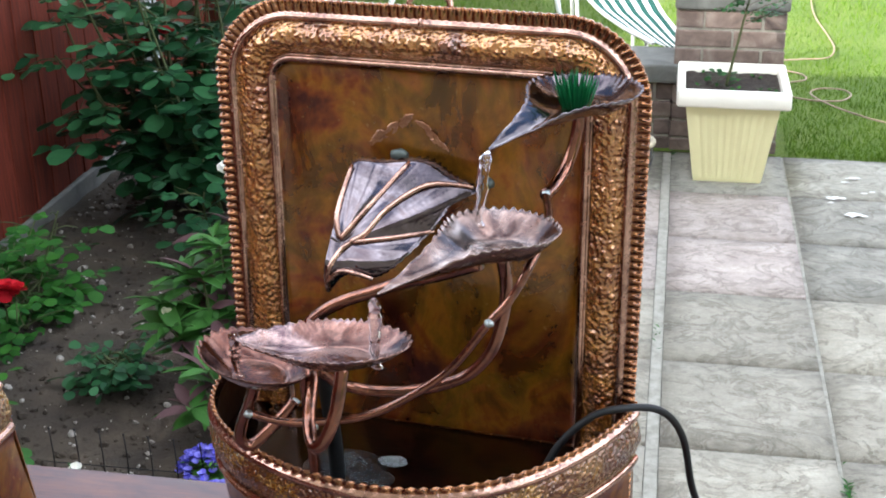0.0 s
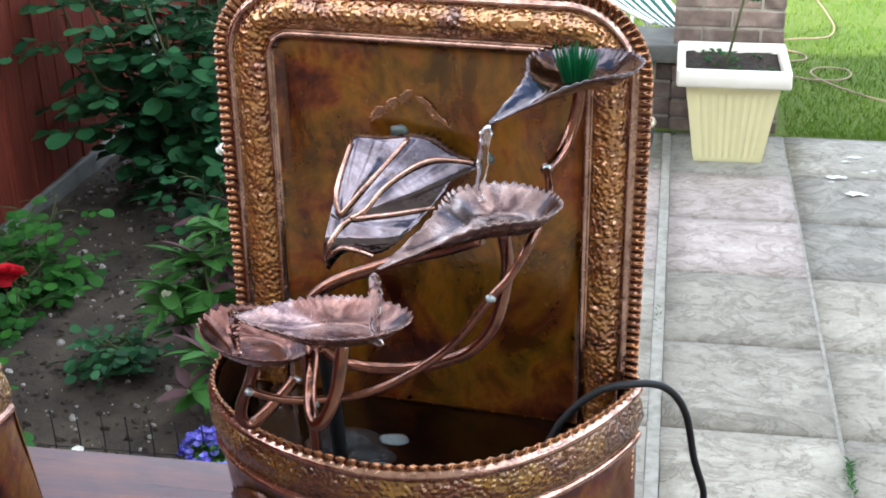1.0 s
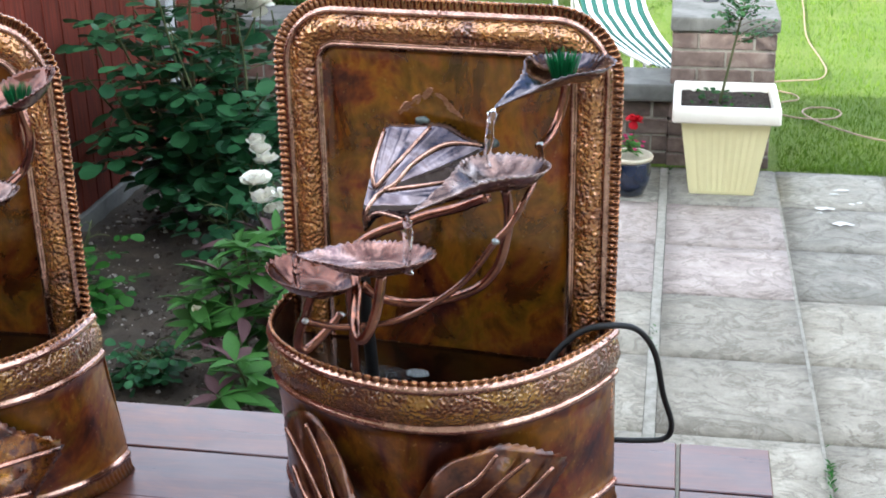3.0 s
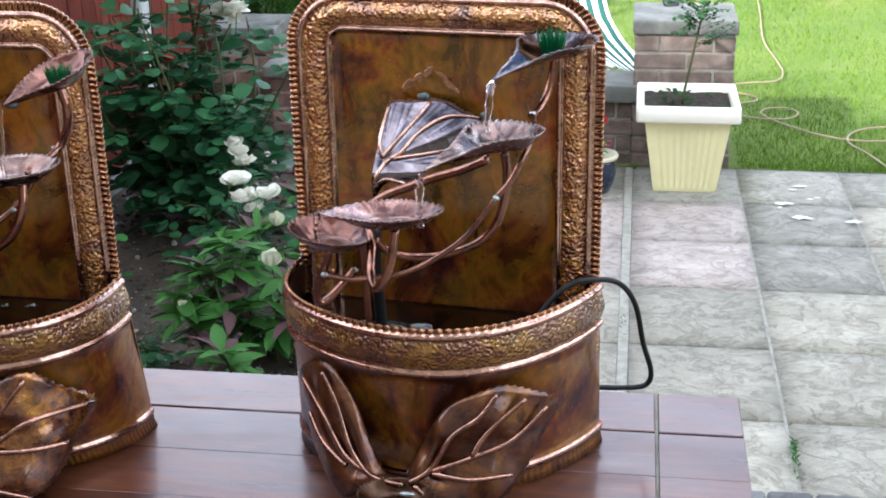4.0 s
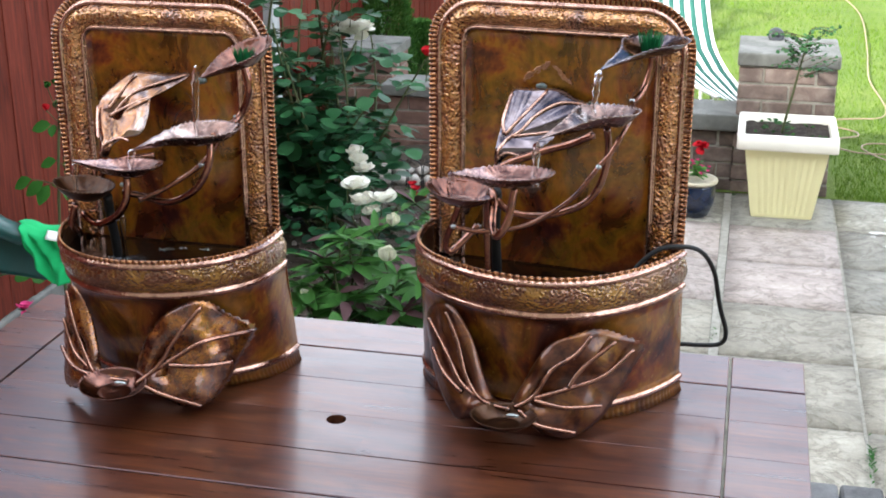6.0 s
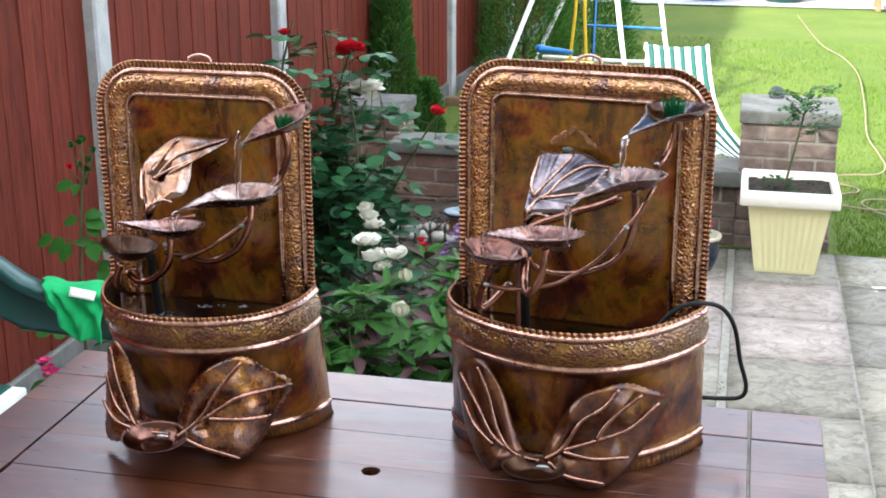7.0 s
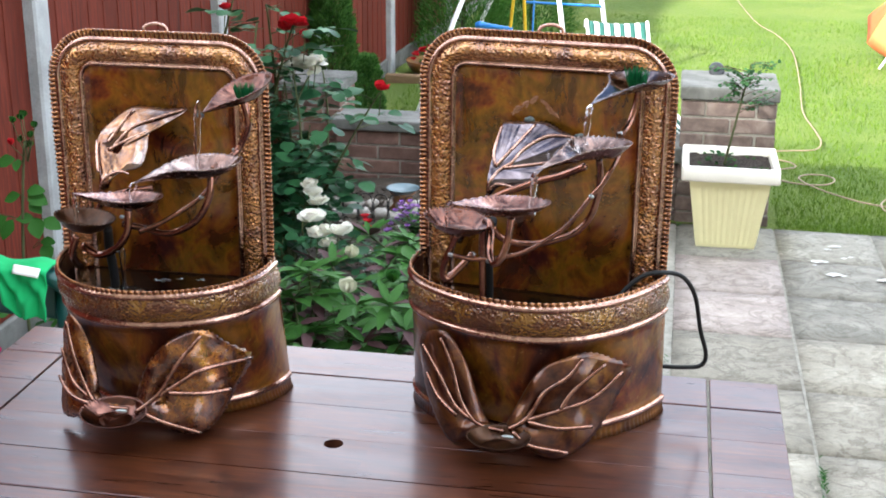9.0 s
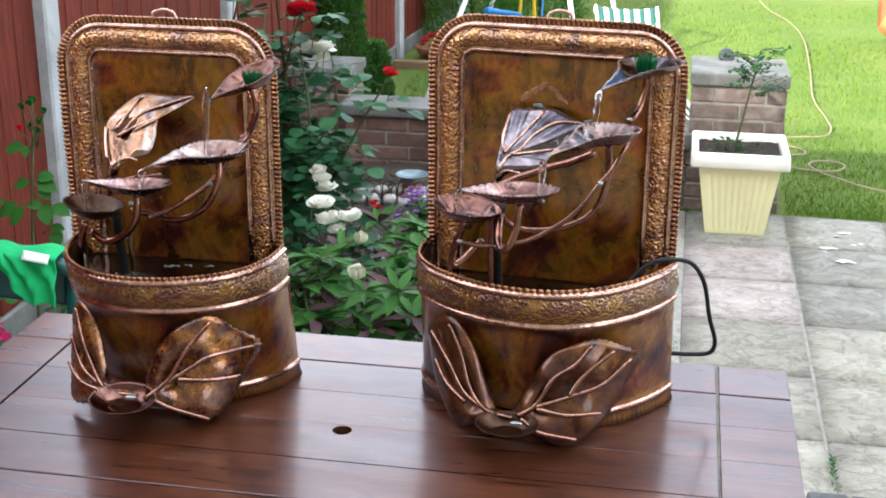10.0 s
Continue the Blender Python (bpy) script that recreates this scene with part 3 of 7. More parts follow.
# fence: concrete posts and gravel boards, feather-edge boards between
FENCE = [(-2.0, -2.3), (-2.0, -0.46), (-2.0, 1.37), (-2.0, 3.16), (-2.0, 4.9), (-1.99, 6.65), (-1.96, 8.35), (-1.86, 10.2), (-1.82, 12.0), (-1.78, 13.8)]
fence = thing("fence", pose(0, 0, 0), "red-brown stained timber fence between grey concrete posts", "fence", kind="structure")
board_me = from_bm("board", box_bm(-0.009, 0.009, -0.069, 0.069, 0, 1.685, 0.002), FENCEWOOD)
for (xa, ya), (xb, yb) in zip(FENCE, FENCE[1:]):
    way = Vector((xb - xa, yb - ya, 0))
    span = way.length
    turn = math.degrees(math.atan2(-way.x, way.y))
    post = box_bm(-0.05, 0.05, -0.05, 0.05, -0.1, 1.86, 0.008)
    part("post", post, CONCRETE, fence, "pale grey concrete post", m=pose(xa, ya, 0, 0, 0, turn))
    lift = 0.13 if ya < 3 else 0.0  # the panels beside the terrace stand a step higher
    gb = box_bm(-0.022, 0.022, 0.05, span - 0.05, -0.05, 0.1 + lift, 0.006)
    part("gravel_board", gb, COPING, fence, "grey concrete gravel board", m=pose(xa, ya, 0, 0, 0, turn))
    n = int((span - 0.1) / 0.125)
    step = (span - 0.1) / n
    for k in range(n):
        s = 0.05 + step * (k + 0.5)
        q = Vector((xa, ya, 0)) + way.normalized() * s
        obj("board", board_me, fence, m=pose(q.x + random.uniform(-0.0015, 0.0015), q.y, 0.103 + lift, 0, 0, turn + 1.6 + random.uniform(-0.4, 0.4)))
    rail = box_bm(-0.045, -0.02, 0.05, span - 0.05, 1.5, 1.57, 0.004)
    part("rail", rail, FENCEWOOD, fence, m=pose(xa, ya, 0, 0, 0, turn))

# rear garden boundary and the house behind, which close the place
rear_fence = part("rear_fence", box_bm(-1.8, 9.0, 15.6, 15.64, -0.05, 1.75), FENCEWOOD, None)
tagged(rear_fence, "brown timber fence across the end of the garden", "fence", kind="structure")
right_fence = part("right_fence", box_bm(6.96, 7.0, -2.0, 15.6, -0.05, 1.75), FENCEWOOD, None)
tagged(right_fence, "brown timber fence along the far side of the garden", "fence", kind="structure")
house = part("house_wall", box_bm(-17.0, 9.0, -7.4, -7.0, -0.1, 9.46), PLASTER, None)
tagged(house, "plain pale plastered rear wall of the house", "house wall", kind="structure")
eaves = part("house_roof", box_bm(-17.2, 9.2, -12.0, -6.7, 9.46, 9.68), BRICK, None)
tagged(eaves, "brown roof overhanging the house wall", "roof", kind="structure")
# unseen chimney, added so that its shadow covers the right-hand pillar
chimney = part("chimney", box_bm(-11.1, -9.5, -7.3, -6.7, 9.68, 10.08), REDBRICK, None)
tagged(chimney, "added low red-brown brick chimney, unseen, that shades the pillar", "chimney", kind="structure")

# upper terrace under the table, edged with dark paving bricks
terrace = part("terrace", box_bm(-2.0, 4.0, -7.0, 1.86, -0.1, UP), SLAB, None)
tagged(terrace, "raised grey paved terrace beside the house", "terrace", kind="structure")
edging = thing("terrace_edge", pose(0, 0, 0), "dark grey paving-brick edge of the raised terrace", "edging", kind="structure")
paver_me = from_bm("paver", box_bm(-0.048, 0.048, -0.1, 0.1, -0.065, 0, 0.006), PAVER)
for k in range(24):
    obj("paver", paver_me, edging, m=pose(-0.32 + 0.102 * k, 1.985 + random.uniform(-0.003, 0.003), UP + random.uniform(-0.002, 0.002), 0, 0, random.uniform(-1, 1)))
part("riser", box_bm(-0.38, 4.0, 1.86, 2.07, -0.1, UP - 0.066), BRICK, edging, "brown brick riser")

# lower patio: riven slabs on a mortar bed
patio = part("patio", box_bm(-0.36, 4.0, 2.07, 5.085, -0.12, -0.018), DARKMORTAR, None)
tagged(patio, "grey and pinkish riven stone slab patio with pale mortar joints", "patio", kind="structure")


def slab_mesh(seed, material, wx, wy):
    n = 5
    verts, faces = [], []
    for j in range(n + 1):
        for i in range(n + 1):
            u, v = i / n, j / n
            edge = min(u, 1 - u, v, 1 - v) == 0
            z = -0.006 if edge else 0.004 * noise.noise(Vector((u * 2.5 + seed * 7, v * 5, seed)))
            verts.append(((u - 0.5) * wx + (0.002 * noise.noise(Vector((v * 9, seed, 1))) if edge else 0), (v - 0.5) * wy, z))
    for j in range(n):
        for i in range(n):
            a = j * (n + 1) + i
            faces.append((a, a + 1, a + n + 2, a + n + 1))
    ring = [i for i in range(n + 1)] + [j * (n + 1) + n for j in range(1, n + 1)] + [n * (n + 1) + i for i in range(n - 1, -1, -1)] + [j * (n + 1) for j in range(n - 1, 0, -1)]
    low = len(verts)
    for k in ring:
        verts.append((verts[k][0], verts[k][1], -0.03))
    for a in range(len(ring)):
        b = (a + 1) % len(ring)
        faces.append((ring[b], ring[a], low + a, low + b))
    return mesh_of("slab", verts, faces, material)


COLS = [-0.345, 0.135, 0.577, 1.003, 1.445, 1.89, 2.33, 2.78, 3.22, 3.66, 4.0]
ROWSY = [2.085, 2.375, 2.83, 3.29, 3.755, 4.2, 4.64, 5.083]
slab_me = {}
for i in range(len(COLS) - 1):
    for j in range(len(ROWSY) - 1):
        gap = 0.036 if i == 0 else 0.012
        wx, wy = COLS[i + 1] - COLS[i] - gap, ROWSY[j + 1] - ROWSY[j] - 0.013
        kind = PINKSLAB if (i in (0, 1) and j in (4, 5)) or (i * 5 + j * 3) % 11 == 2 and i > 2 else DARKSLAB if (i == 2 and j > 3) or (i == 3 and j == 6) or (i < 2 and j == 6) else SLAB
        key = (round(wx, 2), round(wy, 2), kind.name, (i * 3 + j) % 3)
        if key not in slab_me:
            slab_me[key] = slab_mesh(len(slab_me), kind, wx, wy)
        obj("slab", slab_me[key], patio, m=pose((COLS[i] + COLS[i + 1] - gap) / 2 + 0.006, (ROWSY[j] + ROWSY[j + 1]) / 2, random.uniform(-0.001, 0.001), random.uniform(-0.3, 0.3), random.uniform(-0.3, 0.3), random.uniform(-0.25, 0.25)))

# pale pointing along the long joints
for k, x in enumerate(COLS[1:-1]):
    w = 0.005
    part("pointing", box_bm(x - (0.028 if k == 0 else w), x + w - (0.001 if k == 0 else 0), 2.09, 5.08, -0.03, -0.009), MORTAR, patio, "pale mortar pointing")

# white paint splashes on the slabs
for (sx, sy, sr) in ((0.785, 4.46, 0.024), (0.74, 4.62, 0.022), (0.83, 4.84, 0.02), (0.79, 4.79, 0.01), (0.85, 4.68, 0.008), (0.985, 4.43, 0.02), (0.72, 4.57, 0.008), (0.88, 4.7, 0.007)):
    n = 36
    ring = [(sr * (1.3 + 1.1 * noise.noise(Vector((math.cos(a) * 2.6 + sx * 50, math.sin(a) * 2, sy)))) * math.cos(a), sr * 0.75 * (0.9 + 1.1 * noise.noise(Vector((math.cos(a) * 2.6, math.sin(a) * 2.6 + sx * 30, sy)))) * math.sin(a), 0) for a in [2 * math.pi * k / n for k in range(n)]]
    me = mesh_of("paint_splash", ring + [(x * 0.8, y * 0.8, 0.0025) for x, y, _ in ring], [tuple(n + k for k in range(n))] + [(k, (k + 1) % n, n + (k + 1) % n, n + k) for k in range(n)], SPLASH)
    tagged(obj("paint_splash", me, None, m=pose(sx, sy, 0.006)), "dried white paint splash on the stone slabs", "paint splash", "paint splashes")


# brick walls
def brick_wall(name, x0, x1, y0, y1, z0, courses, material, label, cope, side=True, cope_over=0.03, length=0.215):
    """A wall of separate bricks in running bond with a coping of slabs on top."""
    w = part(name, box_bm(x0 + 0.006, x1 - 0.006, y0 + 0.006, y1 - 0.006, z0, z0 + courses * 0.075), MORTAR, None)
    tagged(w, label, "wall", kind="structure")
    made = {}

    def brick(cx, cy, cz, lx, ly):
        key = (round(lx, 3), round(ly, 3))
        if key not in made:
            made[key] = from_bm("brick", box_bm(-lx / 2, lx / 2, -ly / 2, ly / 2, -0.0325, 0.0325, 0.004), material)
        obj("brick", made[key], w, m=pose(cx + random.uniform(-0.002, 0.002), cy + random.uniform(-0.002, 0.002), cz, random.uniform(-0.6, 0.6), 0, random.uniform(-0.6, 0.6)))

    for c in range(courses):
        cz = z0 + 0.075 * c + 0.0375
        x = x0 - (length / 2 + 0.005 if c % 2 else 0)
        while x < x1 - 0.02:
            a, b = max(x, x0), min(x + length, x1)
            if b - a > 0.03:
                brick((a + b) / 2, y0 + 0.05, cz, b - a, 0.1)
            x += length + 0.01
        if side:
            y = y0 + 0.11 + (0.05 if c % 2 else 0)
            while y < y1 - 0.04:
                e = min(y + length, y1)
                for sx in (x0 + 0.05, x1 - 0.05):
                    brick(sx, (y + e) / 2, cz, 0.1, e - y)
                y += length + 0.01
    zt = z0 + courses * 0.075
    n = max(1, round((x1 - x0) / 0.55))
    for k in range(n):
        a, b = x0 - cope_over + (x1 - x0 + 2 * cope_over) * k / n, x0 - cope_over + (x1 - x0 + 2 * cope_over) * (k + 1) / n
        bm = box_bm(a + 0.003, b - 0.003, y0 - cope_over, y1 + cope_over, zt + 0.004, zt + cope, 0.01, 2)
        part("coping_stone", bm, COPING, w, "weathered grey concrete coping stone")
    return w


brick_wall("wall_right", -0.5, 0.1275, 5.13, 5.36, -0.03, 4, BRICK, "low brown brick garden wall with grey concrete coping", 0.08)
brick_wall("pillar_right", 0.128, 0.55, 5.115, 5.5, -0.03, 8, BRICK, "square brown brick pillar with a thick grey concrete cap", 0.065, cope_over=0.012)
brick_wall("wall_left", -1.585, -0.53, 5.46, 5.66, -0.03, 4, REDBRICK, "low red-brown brick retaining wall with grey concrete coping", 0.06)
brick_wall("pillar_left", -1.9, -1.59, 5.58, 5.9, -0.03, 6, REDBRICK, "short brown brick pillar with a flat grey cap", 0.06, cope_over=0.015)


# ---- the table ----
TX = (-0.953, -0.8525, 0.1675, 0.273)
table = thing("garden_table", pose(0, 0, UP), "glossy dark red-brown varnished wooden garden table with a parasol hole", "table")
PY = [1.08, 0.977, 0.874, 0.771, 0.668, 0.563, 0.46, 0.4]
HOLE = (-0.347, 0.755)


def plank_with_hole(x0, x1, y0, y1, z0, z1, hx, hy, r):
    turns = sorted([2 * math.pi * k / 32 + 0.01 for k in range(32)] + [math.atan2(y - hy, x - hx) % (2 * math.pi) for x in (x0, x1) for y in (y0, y1)])
    n = len(turns)
    ring = [(hx + r * math.cos(a), hy + r * math.sin(a)) for a in turns]
    outer = []
    for x, y in ring:
        dx, dy = x - hx, y - hy
        s = min(((x1 - hx) if dx > 0 else (hx - x0)) / max(abs(dx), 1e-9), ((y1 - hy) if dy > 0 else (hy - y0)) / max(abs(dy), 1e-9))
        outer.append((hx + dx * s, hy + dy * s))
    verts = [(x, y, z1) for x, y in ring] + [(x, y, z1) for x, y in outer] + [(x, y, z0) for x, y in ring] + [(x, y, z0) for x, y in outer]
    faces = []
    for k in range(n):
        j = (k + 1) % n
        faces += [(k, n + k, n + j, j), (2 * n + j, 3 * n + j, 3 * n + k, 2 * n + k), (k, j, 2 * n + j, 2 * n + k), (n + j, n + k, 3 * n + k, 3 * n + j)]
    return mesh_of("plank", verts, faces, TABLEWOOD, smooth=False)


thick = 0.03
for j in range(len(PY) - 1):
    wide_gap = j in (0, 4)
    y1 = PY[j] - (0.0022 if j - 1 in (0, 4) else 0.0003)
    y0 = PY[j + 1] + (0.0022 if wide_gap else 0.0003)
    for i in range(3):
        x0, x1 = TX[i] + (0.0022 if i else 0), TX[i + 1] - (0.0022 if i < 2 else 0)
        z = TOP - UP + random.uniform(-0.0003, 0.0003)
        if i == 1 and y0 < HOLE[1] < y1:
            half = (y1 - y0) / 2
            for a, b in ((x0, HOLE[0] - half), (HOLE[0] + half, x1)):
                part("plank", box_bm(a, b, y0, y1, z - thick, z, 0.0), TABLEWOOD, table)
            obj("plank", plank_with_hole(HOLE[0] - half, HOLE[0] + half, y0, y1, z - thick, z, HOLE[0], HOLE[1], 0.0135), table)
        else:
            part("plank", box_bm(x0, x1, y0, y1, z - thick, z, 0.0005 if not wide_gap else 0.0012), TABLEWOOD, table)
for y0, y1 in ((0.42, 0.45), (1.03, 1.06)):
    part("apron", box_bm(-0.9, 0.21, y0, y1, TOP - UP - 0.105, TOP - UP - 0.032, 0.003), TABLEWOOD, table)
for x0, x1 in ((-0.9, -0.87), (0.18, 0.21)):
    part("apron", box_bm(x0, x1, 0.452, 1.028, TOP - UP - 0.105, TOP - UP - 0.032, 0.003), TABLEWOOD, table)
for x in (-0.9, 0.15):
    for y in (0.43, 0.99):
        part("leg", box_bm(x, x + 0.06, y, y + 0.06, 0, TOP - UP - 0.032, 0.004), TABLEWOOD, table)
# pale caulk strip let into the end joint
part("joint_strip", box_bm(TX[2] - 0.0018, TX[2] + 0.0018, 0.41, 1.078, TOP - UP - 0.02, TOP - UP - 0.0018), DARKMORTAR, table, "thin grey filler in the end joint")


# ---- copper fountains ----
def round_top(hw, h, r, inset, n_side=330, n_corner=100, n_top=200, foot=0.12):
    """Points along a round-cornered plate's outline, from its left foot over the top to its right foot, set in by inset."""
    a, rr, top = hw - inset, max(r - inset, 0.006), h - inset
    pts = []
    for k in range(n_side):
        pts.append((-a, foot + (top - rr - foot) * k / n_side))
    for k in range(n_corner):
        t = math.pi / 2 * k / n_corner
        pts.append((-a + rr - rr * math.cos(t), top - rr + rr * math.sin(t)))
    for k in range(n_top):
        pts.append((-a + rr + 2 * (a - rr) * k / n_top, top))
    for k in range(n_corner):
        t = math.pi / 2 * k / n_corner
        pts.append((a - rr + rr * math.sin(t), top - rr + rr * math.cos(t)))
    for k in range(n_side + 1):
        pts.append((a, top - rr - (top - rr - foot) * k / n_side))
    return pts


def hammer(q, amp):
    """Hammered lumps: rounded bosses of uneven size."""
    return amp * (noise.noise(q * 1.25) + 0.8 * noise.noise(q * 0.55 + Vector((7, 3, 1))))


def back_plate(parent, hw, h, seed, turn):
    rings = [0.0, 0.003, 0.006, 0.0088, 0.0108, 0.0118, 0.0132, 0.0147, 0.0162, 0.0177, 0.0187]
    rings += [0.0187 + 0.00185 * k for k in range(1, 15)] + [0.0455, 0.047, 0.0484, 0.0499, 0.0512, 0.0524, 0.056, 0.064]
    outer = round_top(hw, h, 0.07, 0.0)
    run = [0.0]
    for (xa, za), (xb, zb) in zip(outer, outer[1:]):
        run.append(run[-1] + math.hypot(xb - xa, zb - za))
    verts, faces, slots = [], [], []
    n = len(outer)
    for d in rings:
        row = round_top(hw, h, 0.07, d)
        for i, (x, z) in enumerate(row):
            q = Vector((x * 130, z * 130, seed))
            if d < 0.0113:
                wob = 0.6 * noise.noise(Vector((run[i] * 25, seed, 3)))
                y = 0.0024 * math.sin(run[i] * 2 * math.pi / 0.0068 + wob) * (1 - d / 0.0124) - 0.0005 + 0.0025 * noise.noise(Vector((run[i] * 9, seed, 7))) * (1 - d / 0.0124)
            elif d < 0.0184:
                y = -0.0045 * math.sin(math.pi * min(max((d - 0.0113) / 0.0071, 0), 1))
            elif d < 0.0458:
                e = min((d - 0.0184) / 0.004, (0.0458 - d) / 0.004, 1.0)
                swell = 0.005 + 0.0065 * min(max((z - h + 0.07) / 0.05, 0.0), 1.0)
                y = -swell * math.sin(math.pi * (d - 0.0184) / 0.0274) ** 0.8 + (hammer(q * 1.1, 0.0009) + 0.001 * noise.noise(q * 0.3)) * max(e, 0)
            elif d < 0.0526:
                y = -0.005 * math.sin(math.pi * min(max((d - 0.0456) / 0.0068, 0), 1))
            else:
                y = 0.0015 + 0.0012 * noise.noise(q * 0.06)
            verts.append((x, y, z))
    for r in range(len(rings) - 1):
        for i in range(n - 1):
            faces.append((r * n + i, r * n + i + 1, (r + 1) * n + i + 1, (r + 1) * n + i))
            d = (rings[r] + rings[r + 1]) / 2
            slots.append(0 if d < 0.0113 else 1 if d < 0.0182 else 2 if d < 0.0456 else 1 if d < 0.0524 else 3)
    # flat middle: the innermost outline drawn in towards the foot of the plate
    last = (len(rings) - 1) * n
    for f in (0.9, 0.78, 0.64, 0.5, 0.36, 0.22, 0.1):
        base_at = len(verts) - n
        for i in range(n):
            x, z = verts[last + i][0] * f, 0.12 + (verts[last + i][2] - 0.12) * f
            verts.append((x, 0.0015 + 0.0022 * noise.noise(Vector((x * 9, z * 9, seed))), z))
        for i in range(n - 1):
            faces.append((base_at + i, base_at + i + 1, base_at + n + i + 1, base_at + n + i))
            slots.append(3)
    verts.append((0.0, 0.0015, 0.12))
    for i in range(n - 1):
        faces.append((len(verts) - 1 - n + i, len(verts) - n + i, len(verts) - 1))
        slots.append(3)
    ob = obj("back_plate", mesh_of("back_plate", verts, faces, [FLUTE, BEAD, HAMMERED, PATINA], slots), parent, "mottled brown-gold copper back plate with hammered border", turn)
    return solid(ob, 0.0012)


def d_point(hw, depth, a, grow=0.0, full=1.0, skew=0.0):
    """A point of the trough's half-round plan at angle a (0: right end, pi: left end); full and skew shape its shoulders."""
    return (hw + grow) * math.cos(a), -(depth + grow) * max(math.sin(a), 0.0) ** (full + skew * math.cos(a))


def trough(parent, hw, depth, rim, spec, turn):
    """The half-round tank: its front leans outwards from a shorter foot; seed, flare, foot depth and shoulders come from spec."""
    seed, flare = spec["seed"], spec["flare"]
    full, skew = spec["shoulder"]
    prof = [(0.207, 0.0), (0.2045, 0.0), (0.2025, 0.0005), (0.201, 0.0034), (0.1985, 0.0046), (0.196, 0.0034), (0.1945, 0.0006)]
    prof += [(0.1925 - 0.0031 * k, 0.001 + 0.0045 * math.sin(math.pi * (k + 0.5) / 11)) for k in range(11)]
    prof += [(0.1588, 0.0006), (0.157, 0.0035), (0.1545, 0.0045), (0.152, 0.0035), (0.15, 0.0004)]
    prof += [(0.138 - 0.0145 * k, 0.0) for k in range(8)]
    prof += [(0.0265, 0.0004), (0.0245, 0.003), (0.022, 0.004), (0.0195, 0.003), (0.0175, 0.001), (0.009, 0.001), (0.0005, 0.003)]
    n = 560

    def wall(a, z, out):
        u = min(z / 0.207, 1.0)
        side = hw * (spec["left"] if a > math.pi / 2 else 1.0)
        x, y = d_point(side + out + (1 - u) ** 1.3 * flare, spec["foot_depth"] + (depth - spec["foot_depth"]) * u ** 0.8 + out, a, 0.0, full + (1 - u) * spec["foot_full"], skew)
        return x, y + spec["set_back"] * (1 - u), z * rim / 0.207

    verts, faces, slots = [], [], []
    for r, (z, out) in enumerate(prof):
        for i in range(n + 1):
            a = math.pi * i / n
            g, dz = out, 0.0
            q = Vector((math.cos(a) * 21, z * 130, seed + math.sin(a) * 21))
            if r <= 1:
                crimp = i * 2 * math.pi / 9.33 + 0.8 * noise.noise(Vector((i * 0.02, seed, 1)))
                g += (0.0019 if r == 0 else 0.0009) * math.sin(crimp)
                dz = 0.0015 + 0.0009 * math.sin(crimp + 1) if r == 0 else 0.0
            if 7 <= r <= 17:
                g -= hammer(q * 1.2, 0.0006)
            if 23 <= r <= 30:
                g += 0.004 * noise.noise(Vector((math.cos(a) * 3, z * 12, seed)))
            if r >= len(prof) - 2:
                g += 0.0007 * math.sin(i * 2 * math.pi / 8)
            x, y, zz = wall(a, z, g)
            verts.append((x, y, zz + dz))
    for r in range(len(prof) - 1):
        s = 0 if r < 2 else 1 if r < 6 or 17 <= r < 22 or r >= 31 and r < 35 else 2 if r < 17 else 3
        for i in range(n):
            faces.append((r * (n + 1) + i, (r + 1) * (n + 1) + i, (r + 1) * (n + 1) + i + 1, r * (n + 1) + i + 1))
            slots.append(s)
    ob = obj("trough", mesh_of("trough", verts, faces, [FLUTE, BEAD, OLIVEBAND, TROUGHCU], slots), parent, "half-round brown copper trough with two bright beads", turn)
    solid(ob, 0.0012)
    # dark copper sheets added just inside the trough walls
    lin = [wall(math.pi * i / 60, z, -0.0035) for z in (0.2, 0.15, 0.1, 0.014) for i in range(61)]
    obj("lining", mesh_of("lining", lin, [(r * 61 + i, r * 61 + i + 1, (r + 1) * 61 + i + 1, (r + 1) * 61 + i) for r in range(3) for i in range(60)], DARKCU), parent, "dark copper sheet inside the trough", turn)
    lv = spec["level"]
    part("back_lining", box_bm(-hw + 0.004, hw - 0.004, -0.0045, -0.0035, 0.014, lv + 0.002), DARKCU, parent, "dark copper sheet inside the trough", m=turn)
    # thin pale strip along the plate seam at water level
    part("waterline", box_bm(-hw + 0.007, hw - 0.007, -0.0056, -0.0046, lv + 0.001, lv + 0.0024), FLUTE, parent, "thin pale copper strip along the water's edge", m=turn)
    # bottom and rear sheets
    ring = [wall(math.pi * k / 40, 0.01, -0.002)[:2] for k in range(41)]
    me = mesh_of("bottom_sheet", [(x, y, 0.012) for x, y in ring] + [(x, y, 0.008) for x, y in ring], [tuple(range(41)), tuple(range(81, 40, -1))] + [(k, k + 1, 42 + k, 41 + k) for k in range(40)] + [(40, 0, 41, 81)], DARKCU, smooth=False)
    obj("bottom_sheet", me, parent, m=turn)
    sb = spec["set_back"]
    rear = [(-hw - flare, sb + 0.002, 0.001), (hw + flare, sb + 0.002, 0.001), (hw, 0.003, rim), (-hw, 0.003, rim)]
    solid(obj("rear_sheet", mesh_of("rear_sheet", rear, [(0, 1, 2, 3)], PATINA, smooth=False), parent, m=turn), 0.0015)
    # water
    ring = [wall(math.pi * k / 48, lv / rim * 0.207, -0.003)[:2] for k in range(49)]
